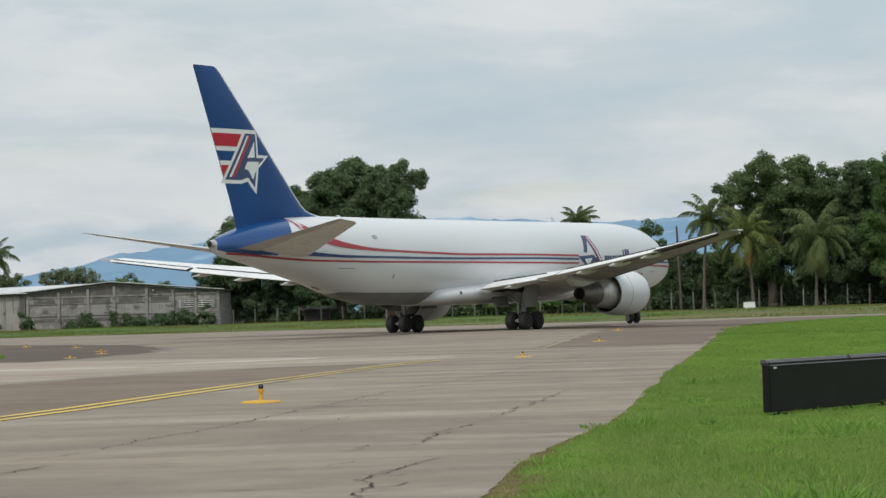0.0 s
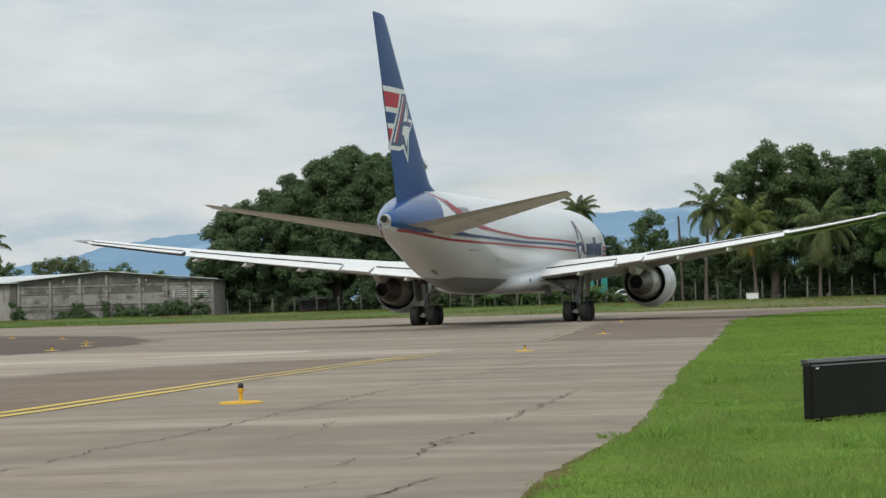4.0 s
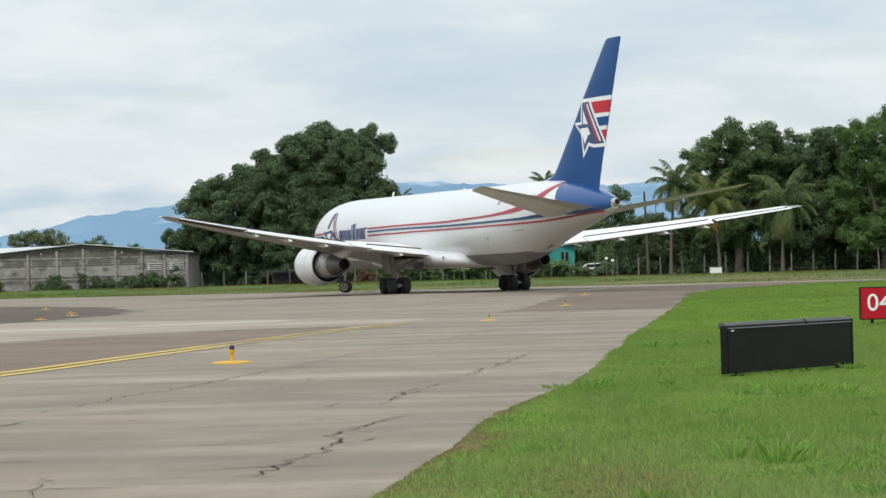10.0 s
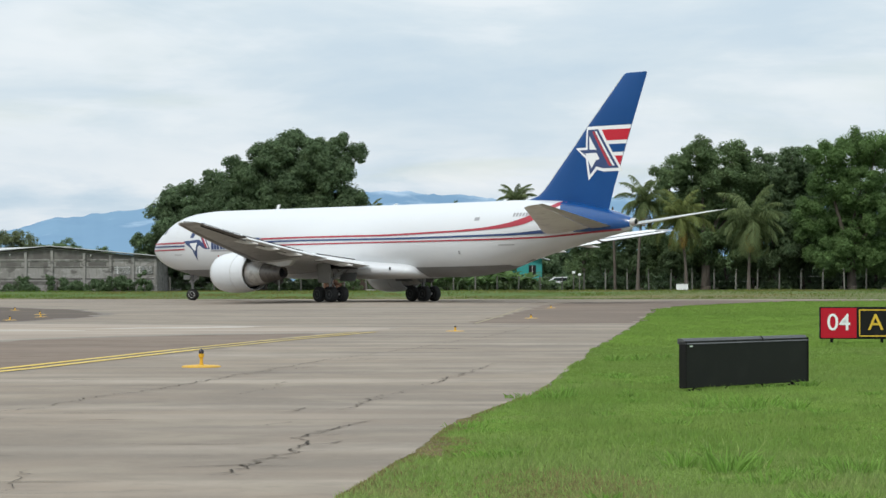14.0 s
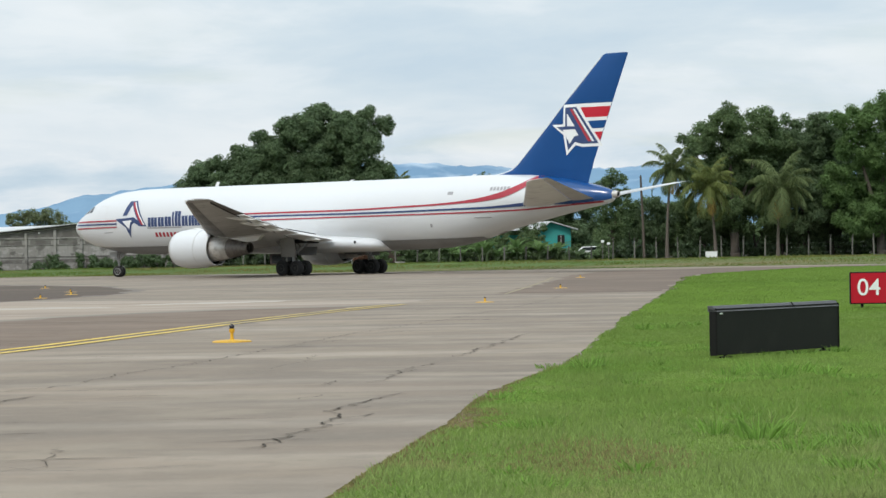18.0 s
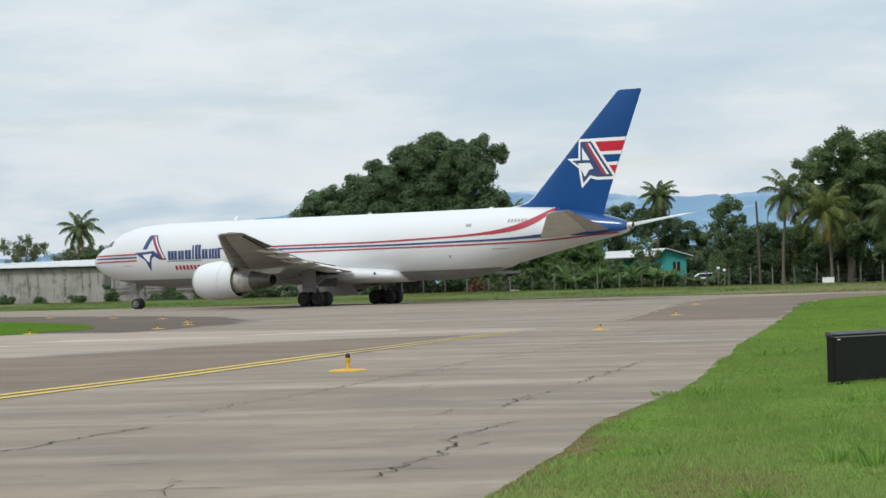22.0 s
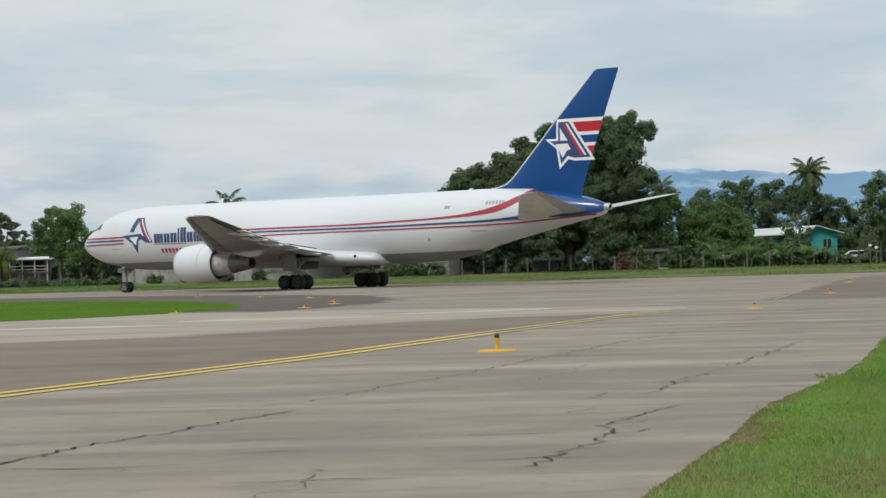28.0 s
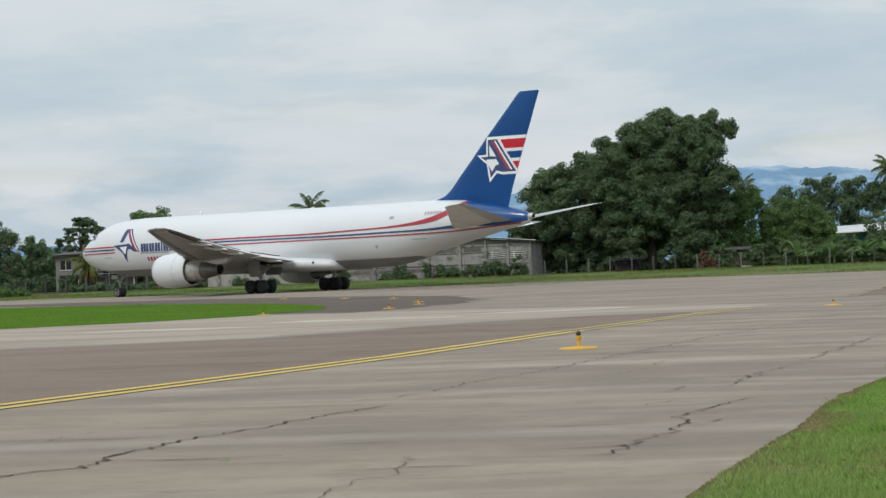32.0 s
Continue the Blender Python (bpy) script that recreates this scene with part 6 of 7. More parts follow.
tree("broadleaf_tree", -102, 290, [(-100.5, 8.6, 2.4, 0), (-104, 8.4, 2.5, 0), (-102, 5.0, 2.8, 0), (-106, 4.6, 2.6, 0)], M_LEAF2, 117, "large green tree at the field's edge", 0.4, 3.0, 0.33, 0.9, 1.1)
for k, (x, z, r, mt) in enumerate(((-57.3, 6.4, 1.4, M_LEAF4), (-54.2, 6.6, 1.4, M_LEAF4), (-48.3, 5.2, 1.3, M_LEAF2), (-63.5, 6.0, 1.4, M_LEAF2), (-66.2, 5.8, 1.5, M_LEAF4), (-43.8, 4.4, 0.9, M_LEAF2))):
    tree("distant_tree", x, 322, [(x - 1.2, z, r, 0), (x + 1.2, z - 0.2, r, 0), (x, z + 0.7, r * 0.9, 0), (x, z - 2.2, r * 1.2, 0)], mt, 140 + k, "small green tree behind the warehouse roof", 0.2, 3.0, 0.3, 0.7, 0.8, group="trees behind the warehouse")
# far belt of trees that closes the horizon
far = [(x, 340 + rb.uniform(-6, 6), 3.2 + rb.uniform(-1.0, 1.4), rb.uniform(2.2, 3.4)) for x in np.arange(-150, 95, 4.2)]
belt = thing("tree_belt", "far belt of mixed green trees", "trees", pose(0, 0, 0), kind="stuff")
crown("crowns", far, belt, M_LEAF2, 150, 0.5, 0.4, 1.6, fine=0.75)

hedge = thing("hedge", "dense dark undergrowth behind the boundary fence", "undergrowth", pose(0, 0, 0), kind="stuff")
rh = random.Random(12)
crown("foliage", [(x + rh.uniform(-0.6, 0.6), 287 + rh.uniform(-2, 2) + (6 if 0 < x < 12 else 0), 1.4 + rh.uniform(-0.5, 1.0), rh.uniform(1.2, 1.9)) for x in np.arange(-29, 62, 1.7)] + [(x + rh.uniform(-0.6, 0.6), 296 + rh.uniform(-2, 2), 1.8 + rh.uniform(-0.5, 1.2), rh.uniform(1.4, 2.0)) for x in np.arange(-118, -66, 1.9)], hedge, M_LEAF, 170, 0.4, 0.6, 1.0, fine=0.62)
palm(19.6, 269, 9.9, 201, 3.8, 23, 2, 0.6)
palm(24.6, 268, 8.0, 202, 4.3, 22, 4, -0.7, "coconut palm with yellowing lower fronds", M_PALMY)
palm(31.0, 267, 7.8, 203, 4.8, 27, 3, 0.4, low=-1.0)
palm(7.3, 296, 10.8, 204, 2.9, 26, 1, 0.2, low=-0.8)
palm(-9.2, 283, 8.6, 205, 2.8, 16, 2, 0.1, "small coconut palm among light green trees")
palm(-61.0, 300, 9.0, 206, 3.2, 18, 2, 0.1, "palm with full crown behind the warehouse")
palm(-80.4, 272, 3.5, 207, 2.7, 14, 5, 0.2, "short palm with yellowing fronds beside the hut", M_PALMY)


def shrubs(name, label, spots, mat, seed, size, cat="shrub", group="", dens=1.0, clump=0.55):
    for k, (x, y, r, h) in enumerate(spots):
        gz = ground_z(x, y)
        t = thing(name, label, cat, pose(x, y, gz), group)
        rnd = random.Random(seed + k)
        bl = [(rnd.uniform(-r, r) * 0.95, rnd.uniform(-0.4, 0.4), h * rnd.uniform(0.08, 0.95) * rnd.uniform(0.5, 1.0), max(0.2, r * rnd.uniform(0.2, 0.5))) for _ in range(14)]
        crown("foliage", bl, t, mat, seed + k, size, dens, clump, fine=0.62)
        part("stem", tube([(0, 0, -0.2), (0.05, 0, h * 0.5)], [0.05, 0.03], 6), M_BARK, t)


shrubs("climbing_bush", "dark green creeper bush growing against a block wall", [(-44.2, 260.7, 1.3, 2.3), (-42.9, 260.6, 0.8, 1.0), (-40.2, 260.7, 0.9, 2.2), (-38.9, 260.6, 0.9, 1.1), (-37.4, 260.6, 1.0, 0.9), (-35.9, 260.6, 1.0, 1.2), (-34.4, 260.7, 1.0, 1.9), (-33.0, 260.6, 1.0, 1.7), (-31.3, 260.5, 0.7, 2.4), (-49.6, 260.6, 0.6, 1.9), (-53.2, 260.5, 0.8, 0.9), (-57, 260.5, 0.6, 0.6), (-60.5, 260.5, 0.9, 0.9)], M_LEAF, 300, 0.2, group="bushes along the warehouse")
rs = random.Random(31)
shrubs("undergrowth_bush", "low dark bush in the shade of a big tree", [(-27 + i * 2.4 + rs.uniform(-0.6, 0.6), 273 + rs.uniform(-1, 3), rs.uniform(0.8, 1.2), rs.uniform(0.6, 1.1)) for i in range(6)], M_LEAF, 320, 0.26, group="fence undergrowth")
shrubs("undergrowth_bush", "leafy green bush behind a wire fence", [(-10.5 + i * 1.9 + rs.uniform(-0.6, 0.6), 266 + rs.uniform(-1, 4), rs.uniform(1.0, 1.6), rs.uniform(1.8, 3.4)) for i in range(9)], M_LEAF2, 330, 0.26, group="fence undergrowth")
shrubs("undergrowth_bush", "dark leafy bush behind a wire fence", [(13 + i * 2.3 + rs.uniform(-0.6, 0.6), 278 + rs.uniform(-2, 3), rs.uniform(1.2, 1.9), rs.uniform(0.8, 1.8)) for i in range(0, 18, 2)] + [(-100 + i * 2.4 + rs.uniform(-0.6, 0.6), 276 + rs.uniform(-2, 3), rs.uniform(1.0, 1.7), rs.uniform(1.2, 2.4)) for i in range(14)], M_LEAF, 360, 0.28, group="fence undergrowth")


def banana(x, y, h, seed):
    rnd = random.Random(seed)
    gz = ground_z(x, y)
    t = thing("banana_plant", "green banana plant with long arching leaves", "plant", pose(x, y, gz), "banana plants")
    part("stem", tube([(0, 0, -0.2), (0.05, 0, h * 0.4)], [0.11, 0.07], 8), M_LEAF2, t, "green stem")
    for i in range(9):
        az, a, L = i * 2.4 + rnd.random(), rnd.uniform(0.6, 1.5), h * rnd.uniform(0.55, 0.95)
        d = Vector((math.cos(az), math.sin(az), 0))
        sd = Vector((-d.y, d.x, 0))
        p = Vector((0, 0, h * 0.36))
        verts, faces = [], []
        for k in range(8):
            w = 0.3 * math.sin(math.pi * min(0.97, 0.12 + k / 7 * 0.86)) + 0.02
            verts += [p - sd * w + Vector((0, 0, w * 0.35)), p, p + sd * w + Vector((0, 0, w * 0.35))]
            if k:
                q = 3 * k
                faces += [(q - 3, q - 2, q + 1, q), (q - 2, q - 1, q + 2, q + 1)]
            p = p + (d * math.cos(a) + Vector((0, 0, math.sin(a)))) * L / 7
            a -= rnd.uniform(0.08, 0.26)
        part("leaf", raw("leaf", verts, faces, M_LEAF3, True), M_LEAF3, t)


rn = random.Random(44)
for k, (x, y, h) in enumerate([(-3.0 + 0.76 * i + rn.uniform(-0.5, 0.5), 263.2 + rn.uniform(0, 3.5), rn.uniform(1.3, 2.7)) for i in range(15)]):
    banana(x, y, h, 400 + k)


# ---- fence ----
def fence():
    t = thing("fence", "weathered concrete post and wire boundary fence", "fence", pose(0, 0, 0), kind="structure")
    base = finish(box(0.12, 0.12, 1.6, 0, 0, -0.1, 0.012), "post", M_POST)
    bm = box(0.13, 0.13, 1.9, 0, 0, -0.1, 0.012)
    box(0.1, 0.1, 0.42, 0, -0.12, 1.74, 0.01, bm, Matrix.Rotation(radians(35), 3, "X"))
    crank = finish(bm, "post", M_POST)
    xs = list(np.arange(-112, 62, 2.2))
    rnd = random.Random(5)
    for i, x in enumerate(xs):
        y = 259.0 + 0.4 * math.sin(x * 0.05)
        if -64.5 < x < -30.0:
            continue
        z = ground_z(x, y)
        part("post", crank if x > 12 else base, M_POST, t, m=pose(x, y, z, rnd.uniform(-1.5, 1.5), rnd.uniform(-2, 2), rnd.uniform(-8, 8)))
    for run in ((-112, -65), (-29.6, 61)):
        for h in (0.4, 0.9, 1.35):
            pts = [(x, 258.92 + 0.4 * math.sin(x * 0.05), ground_z(x, 259) + h) for x in np.arange(run[0], run[1], 3.0)]
            part("wire", tube(pts, 0.003, 4), M_WIRE, t)
    return t


fence()


# ---- buildings ----
def warehouse():
    gz = 0.28
    t = thing("warehouse", "grey stained block warehouse with low gabled roof", "warehouse", pose(0, 0, gz), kind="")
    x0, xm, x1, y = -64.4, -50.0, -30.1, 262.0
    he, hp, xp = 3.95, 4.75, -41.2
    bm = bmesh.new()
    prof = [(xm, 0), (x1, 0), (x1, 3.75), (xp, hp), (xm, 3.95)]
    a = [bm.verts.new((x, y, z)) for x, z in prof]
    b = [bm.verts.new((x, y + 0.25, z)) for x, z in prof]
    bm.faces.new(a)
    bm.faces.new(b[::-1])
    for i in range(5):
        j = (i + 1) % 5
        bm.faces.new((a[j], a[i], b[i], b[j]))
    bmesh.ops.recalc_face_normals(bm, faces=bm.faces)
    part("gable_wall", bm, M_CONCWALL, t, "stained grey block gable wall")
    part("side_wall", box(0.25, 40, 3.75, x1 - 0.125, y + 20.3, 0), M_CONCWALL, t)
    part("low_wall", box(xm - x0, 0.25, 3.92, (x0 + xm) / 2, y + 0.1, 0), M_CONCPALE, t, "pale grey wall with dark drip streaks")
    part("side_wall", box(0.25, 40, 3.55, x0 + 0.125, y + 20.3, 0), M_CONCWALL, t)
    for x in (-49.8, -46.6, -43.6, -40.9, -37.6, -34.9, -32.6, -30.3):
        part("pilaster", box(0.28, 0.16, lerp([(xm, 3.9), (xp, 4.6), (x1, 3.7)], x) - 0.12, x, y - 0.08, 0, 0.02), M_CONCWALL, t, "concrete pilaster")
    for x in (-63.2, -60.4, -57.6, -54.8, -52.2):
        part("pilaster", box(0.25, 0.06, 3.8, x, y - 0.04, 0, 0.01), M_CONCWALL, t)
    part("dark_pilaster", box(0.6, 0.3, 3.85, -50.3, y - 0.05, 0, 0.03), M_DARKWALL, t, "dark stained corner column")
    # dark bands across the blocks between the pilasters
    for xa, xb in ((-49.3, -46.9), (-46.3, -43.9), (-43.3, -41.2), (-40.6, -37.9), (-37.3, -35.2)):
        for z, h in ((0.95, 0.35), (2.85, 0.42)):
            part("block_band", box(xb - xa - 0.25, 0.02, h, (xa + xb) / 2, y - 0.008, z, 0.004), M_DARKWALL, t, "dark band of blocks")
    part("ring_beam", box(x1 - xm, 0.1, 0.16, (x1 + xm) / 2, y - 0.045, 3.4, 0.02), M_CONCWALL, t)
    for xa, xb in ((-34.5, -32.85), (-32.25, -30.6)):
        w = part("louvre_window", box(xb - xa, 0.04, 0.78, (xa + xb) / 2, y - 0.018, 2.05), M_BLACK, t, "dark louvred opening")
        for k in range(4):
            part("louvre_slat", box(xb - xa, 0.1, 0.085, (xa + xb) / 2, y - 0.07, 2.1 + k * 0.2, 0.01), M_LOUVRE, w, "white louvre slat")
        part("louvre_post", box(0.08, 0.11, 0.78, xa + 0.3, y - 0.08, 2.06), M_LOUVRE, w)
    # darker panel of the gable, above the ring beam
    bm = bmesh.new()
    prof = [(xm + 0.2, 3.57), (x1 - 0.3, 3.57), (x1 - 0.3, 3.72), (xp, 4.66), (xm + 0.2, 3.86)]
    a = [bm.verts.new((x, y - 0.012, z)) for x, z in prof]
    b = [bm.verts.new((x, y + 0.05, z)) for x, z in prof]
    bm.faces.new(a)
    bm.faces.new(b[::-1])
    for i in range(5):
        j = (i + 1) % 5
        bm.faces.new((a[j], a[i], b[i], b[j]))
    bmesh.ops.recalc_face_normals(bm, faces=bm.faces)
    part("gable_panel", bm, M_DARKWALL, t, "dark gable panel")
    for z, h in ((1.5, 0.1), (2.72, 0.07)):
        part("wall_ledge", box(x1 - xm - 0.4, 0.05, h, (x1 + xm) / 2, y - 0.03, z, 0.01), M_DARKWALL, t, "dark ledge")
    for xa, za, xb, zb in ((xm - 0.5, 4.06, xp, hp + 0.16), (xp, hp + 0.16, x1 + 0.5, 3.82)):
        ln, an = math.hypot(xb - xa, zb - za), math.atan2(zb - za, xb - xa)
        part("roof_trim", box(ln, 0.08, 0.07, (xa + xb) / 2, y - 0.48, (za + zb) / 2, 0, None, Matrix.Rotation(-an, 3, "Y")), M_ROOFSHEET, t, "pale metal roof edge")
    # roofs
    for xa, za, xb, zb in ((xm - 0.5, 3.95, xp, hp + 0.06), (xp, hp + 0.06, x1 + 0.5, 3.72)):
        bm = bmesh.new()
        v = [bm.verts.new(p) for p in ((xa, y - 0.45, za + 0.02), (xb, y - 0.45, zb), (xb, y + 42, zb), (xa, y + 42, za + 0.02))]
        f = bm.faces.new(v)
        r = bmesh.ops.extrude_face_region(bm, geom=[f])
        bmesh.ops.translate(bm, vec=(0, 0, 0.09), verts=[q for q in r["geom"] if isinstance(q, bmesh.types.BMVert)])
        bmesh.ops.recalc_face_normals(bm, faces=bm.faces)
        part("roof", bm, M_DARKROOF, t, "weathered sheet roof edge")
    bm = bmesh.new()
    v = [bm.verts.new(p) for p in ((x0 - 0.6, y - 0.5, 3.95), (xm + 0.2, y - 0.5, 3.98), (xp + 0.2, y + 14, 4.98), (x0 - 0.6, y + 14, 4.6))]
    f = bm.faces.new(v)
    r = bmesh.ops.extrude_face_region(bm, geom=[f])
    bmesh.ops.translate(bm, vec=(0, 0, 0.08), verts=[q for q in r["geom"] if isinstance(q, bmesh.types.BMVert)])
    bmesh.ops.recalc_face_normals(bm, faces=bm.faces)
    part("lean_to_roof", bm, M_ROOFSHEET, t, "pale metal sheet roof")
    for x in np.arange(x0, xm, 1.1):
        part("roof_rib", box(0.05, 14.6, 0.05, float(x), y + 6.8, 4.37 + 0.007 * (float(x) - x0), 0, rot=Matrix.Rotation(math.atan2(0.72 + 0.006 * (float(x) - x0), 14.5), 3, "X")), M_ROOFSHEET, t)
    # eave board with the roof edge's shadow put into its black
    part("fascia", box(xm - x0 + 0.7, 0.06, 0.16, (x0 + xm) / 2 - 0.2, y - 0.44, 3.81), M_BLACK, t, "eave board, black for the shadow under the roof edge")
    part("lamp_bracket", box(0.12, 0.3, 0.16, -45.2, y - 0.2, 3.95, 0.02), M_LOUVRE, t, "small white lamp")
    part("lamp_bracket", box(0.12, 0.3, 0.16, -36.9, y - 0.2, 3.85, 0.02), M_LOUVRE, t, "small white lamp")
    return t


warehouse()


def hut(name, label, x0, x1, y, h, wall, roof, roofz, openings, depth=6.0, base=0.6, over=0.5):
    frame_mat = M_BROWNWALL if wall is M_BROWNWALL else M_LOUVRE
    t = thing(name, label, "house", pose(0, 0, base))
    part("wall", box(x1 - x0, depth, h, (x0 + x1) / 2, y + depth / 2, 0, 0.02), wall, t)
    bm = bmesh.new()
    r = [(x0 - over, y - over, h - 0.05), (x1 + over, y - over, h - 0.05 + roofz[0]), (x1 + over, y + depth + over, h + roofz[1] + roofz[0]), (x0 - over, y + depth + over, h + roofz[1])]
    f = bm.faces.new([bm.verts.new(p) for p in r])
    q = bmesh.ops.extrude_face_region(bm, geom=[f])
    bmesh.ops.translate(bm, vec=(0, 0, 0.1), verts=[k for k in q["geom"] if isinstance(k, bmesh.types.BMVert)])
    bmesh.ops.recalc_face_normals(bm, faces=bm.faces)
    part("roof", bm, roof, t, "sheet metal roof")
    for xa, xb, za, zb in openings:
        w = part("window", box(xb - xa, 0.06, zb - za, (xa + xb) / 2, y - 0.012, za), M_BLACK, t, "dark window opening")
        part("window_frame", box(xb - xa + 0.16, 0.08, 0.08, (xa + xb) / 2, y - 0.03, za - 0.06), frame_mat, w)
        part("window_bar", box(0.06, 0.08, zb - za, (xa + xb) / 2, y - 0.03, za), frame_mat, w)
    return t


# teal house with two roof slopes and a gable to the side
def teal_house():
    t = thing("house", "teal painted house with pale sheet metal roof among plants", "house", pose(0, 0, 0.65))
    part("wall", box(3.2, 7, 3.3, 8.5, 288.2, 0, 0.02), M_TEAL, t, "teal painted wall")
    part("side_wall", box(5.6, 6, 2.7, 4.1, 288.6, 0, 0.02), M_TEAL, t, "teal painted wall")
    bm = bmesh.new()
    gab = [bm.verts.new(q) for q in ((6.9, 284.69, 3.3), (10.1, 284.69, 3.3), (7.9, 284.69, 4.0))]
    bm.faces.new(gab)
    r = bmesh.ops.extrude_face_region(bm, geom=list(bm.faces))
    bmesh.ops.translate(bm, vec=(0, 6.9, 0), verts=[k for k in r["geom"] if isinstance(k, bmesh.types.BMVert)])
    bmesh.ops.recalc_face_normals(bm, faces=bm.faces)
    part("gable", bm, M_TEAL, t)
    for quad in (((1.0, 284.0, 3.1), (7.2, 284.0, 3.25), (7.9, 288.5, 4.1), (1.0, 288.5, 3.85)), ((6.6, 284.0, 3.2), (7.9, 284.0, 4.08), (7.9, 292.4, 4.08), (6.6, 292.4, 3.2)), ((7.9, 284.0, 4.08), (10.9, 284.0, 3.15), (10.9, 292.4, 3.15), (7.9, 292.4, 4.08))):
        bm = bmesh.new()
        f = bm.faces.new([bm.verts.new(q) for q in quad])
        r = bmesh.ops.extrude_face_region(bm, geom=[f])
        bmesh.ops.translate(bm, vec=(0, 0, 0.1), verts=[k for k in r["geom"] if isinstance(k, bmesh.types.BMVert)])
        bmesh.ops.recalc_face_normals(bm, faces=bm.faces)
        part("roof", bm, M_ROOFSHEET, t, "pale sheet metal roof")
    for xa, xb in ((8.6, 9.4),):
        w = part("window", box(xb - xa, 0.06, 1.1, (xa + xb) / 2, 284.68, 1.5), M_BLACK, t, "dark window")
        part("window_bar", box(0.05, 0.08, 1.1, (xa + xb) / 2, 284.66, 1.5), M_LOUVRE, w)
        part("window_sill", box(xb - xa + 0.2, 0.12, 0.07, (xa + xb) / 2, 284.64, 1.42), M_LOUVRE, w)


teal_house()
hut("hut", "two-storey bare rendered hut with dark windows", -85.2, -79.9, 276, 4.0, M_HUTWALL, M_DARKROOF, (0.15, 0.3), ((-84.6, -83.4, 2.35, 3.4), (-82.4, -81.2, 2.4, 3.4), (-84.8, -80.4, 0.15, 1.75)))
shack = thing("shack", "pale shack with railed porch behind the fence", "house", pose(0, 0, 0.6))
part("wall", box(4.4, 3.0, 2.9, -77.9, 276.5, 0, 0.02), M_HUTWALL, shack)
part("roof", box(5.4, 4.2, 0.09, -77.9, 276.2, 2.95, 0.02, rot=Matrix.Rotation(radians(4), 3, "X")), M_ROOFSHEET, shack, "pale sheet metal roof")
for k in range(4):
    part("porch_post", box(0.1, 0.1, 2.9, -80.0 + k * 1.4, 274.4, 0), M_LOUVRE, shack, "white porch post")
part("porch_floor", box(4.6, 1.2, 0.14, -77.9, 274.8, 1.35), M_POST, shack)
for h in (1.75, 2.1):
    part("porch_rail", box(4.4, 0.06, 0.07, -77.9, 274.35, h), M_LOUVRE, shack, "white porch rail")
part("opening", box(3.2, 0.06, 1.1, -77.9, 274.98, 1.6), M_BLACK, shack, "dark opening")
hut("shed", "brown timber shed under the trees", -11.9, -8.4, 270, 1.8, M_BROWNWALL, M_DARKROOF, (0.0, 0.3), ((-10.2, -9.7, 0.1, 1.5),), 4, 0.6)
hut("shed", "small dark shelter under the big tree", -22.4, -19.6, 272, 1.15, M_BROWNWALL, M_DARKROOF, (0.0, 0.15), ((-22.2, -19.8, 0.1, 0.95),), 3, 0.6)


def parked_car(x, y, label, mat):
    t = thing("car", label, "car", pose(x, y, ground_z(x, y)))
    prof = [(-2.1, 0.35), (-2.15, 0.75), (-1.3, 0.9), (-0.7, 1.38), (0.9, 1.42), (1.6, 0.98), (2.1, 0.9), (2.15, 0.35)]
    bm = loft([[(px, s, pz) for px, pz in prof] for s in (-0.8, 0.8)])
    bmesh.ops.bevel(bm, geom=list(bm.edges), offset=0.06, segments=2, affect="EDGES")
    part("body", bm, mat, t)
    for s in (-0.81, 0.81):
        part("window", raw("window", [(-1.1, s, 0.95), (1.35, s, 1.0), (0.85, s, 1.34), (-0.62, s, 1.3)], [(0, 1, 2, 3)], M_GLASS), M_GLASS, t)
    for wx in (-1.35, 1.35):
        for s in (-0.72, 0.72):
            w = part("wheel", lathe([(-0.1, 0.2), (-0.1, 0.29), (-0.05, 0.32), (0.05, 0.32), (0.1, 0.29), (0.1, 0.2)], 18), M_TYRE, t, m=pose(wx, s, 0.32))
            part("rim", lathe([(-0.09, 0.02), (-0.09, 0.2), (0.09, 0.2), (0.09, 0.02)], 14), M_RIM, w)


parked_car(11.6, 272.5, "white parked car half hidden behind the fence", M_MARKWHITE)
shrubs("house_bush", "green bush growing before a teal house", [(7.4, 282.6, 1.3, 2.3), (9.7, 282.6, 1.0, 1.5), (8.6, 283.0, 1.0, 1.4), (5.6, 283, 1.4, 2.7), (3.8, 283, 1.3, 2.4), (10.6, 283, 0.9, 1.6)], M_LEAF2, 590, 0.24, group="bushes before the house")
shrubs("undergrowth_bush", "leafy bush before a parked car", [(9.4, 265.5, 0.8, 0.9), (12.2, 265.2, 1.0, 1.6), (13.4, 266, 1.0, 1.8), (7.2, 265.2, 0.9, 1.5), (5.8, 265.5, 1.0, 1.9), (5.0, 271, 1.3, 2.9), (3.2, 272, 1.4, 3.0), (1.4, 271, 1.4, 3.0), (-0.4, 272, 1.4, 3.2), (6.4, 270, 1.0, 2.4), (-2.4, 272, 1.5, 3.4)], M_LEAF2, 500, 0.26, group="fence undergrowth")
shrubs("verge_weeds", "tall green weeds growing on the verge", [(-93 + i * 1.3, 255.5 + (i * 5 % 3) * 0.5, 0.9, 0.75 + 0.2 * (i % 2)) for i in range(9)], M_LEAF3, 560, 0.2, cat="weeds", group="verge weeds")
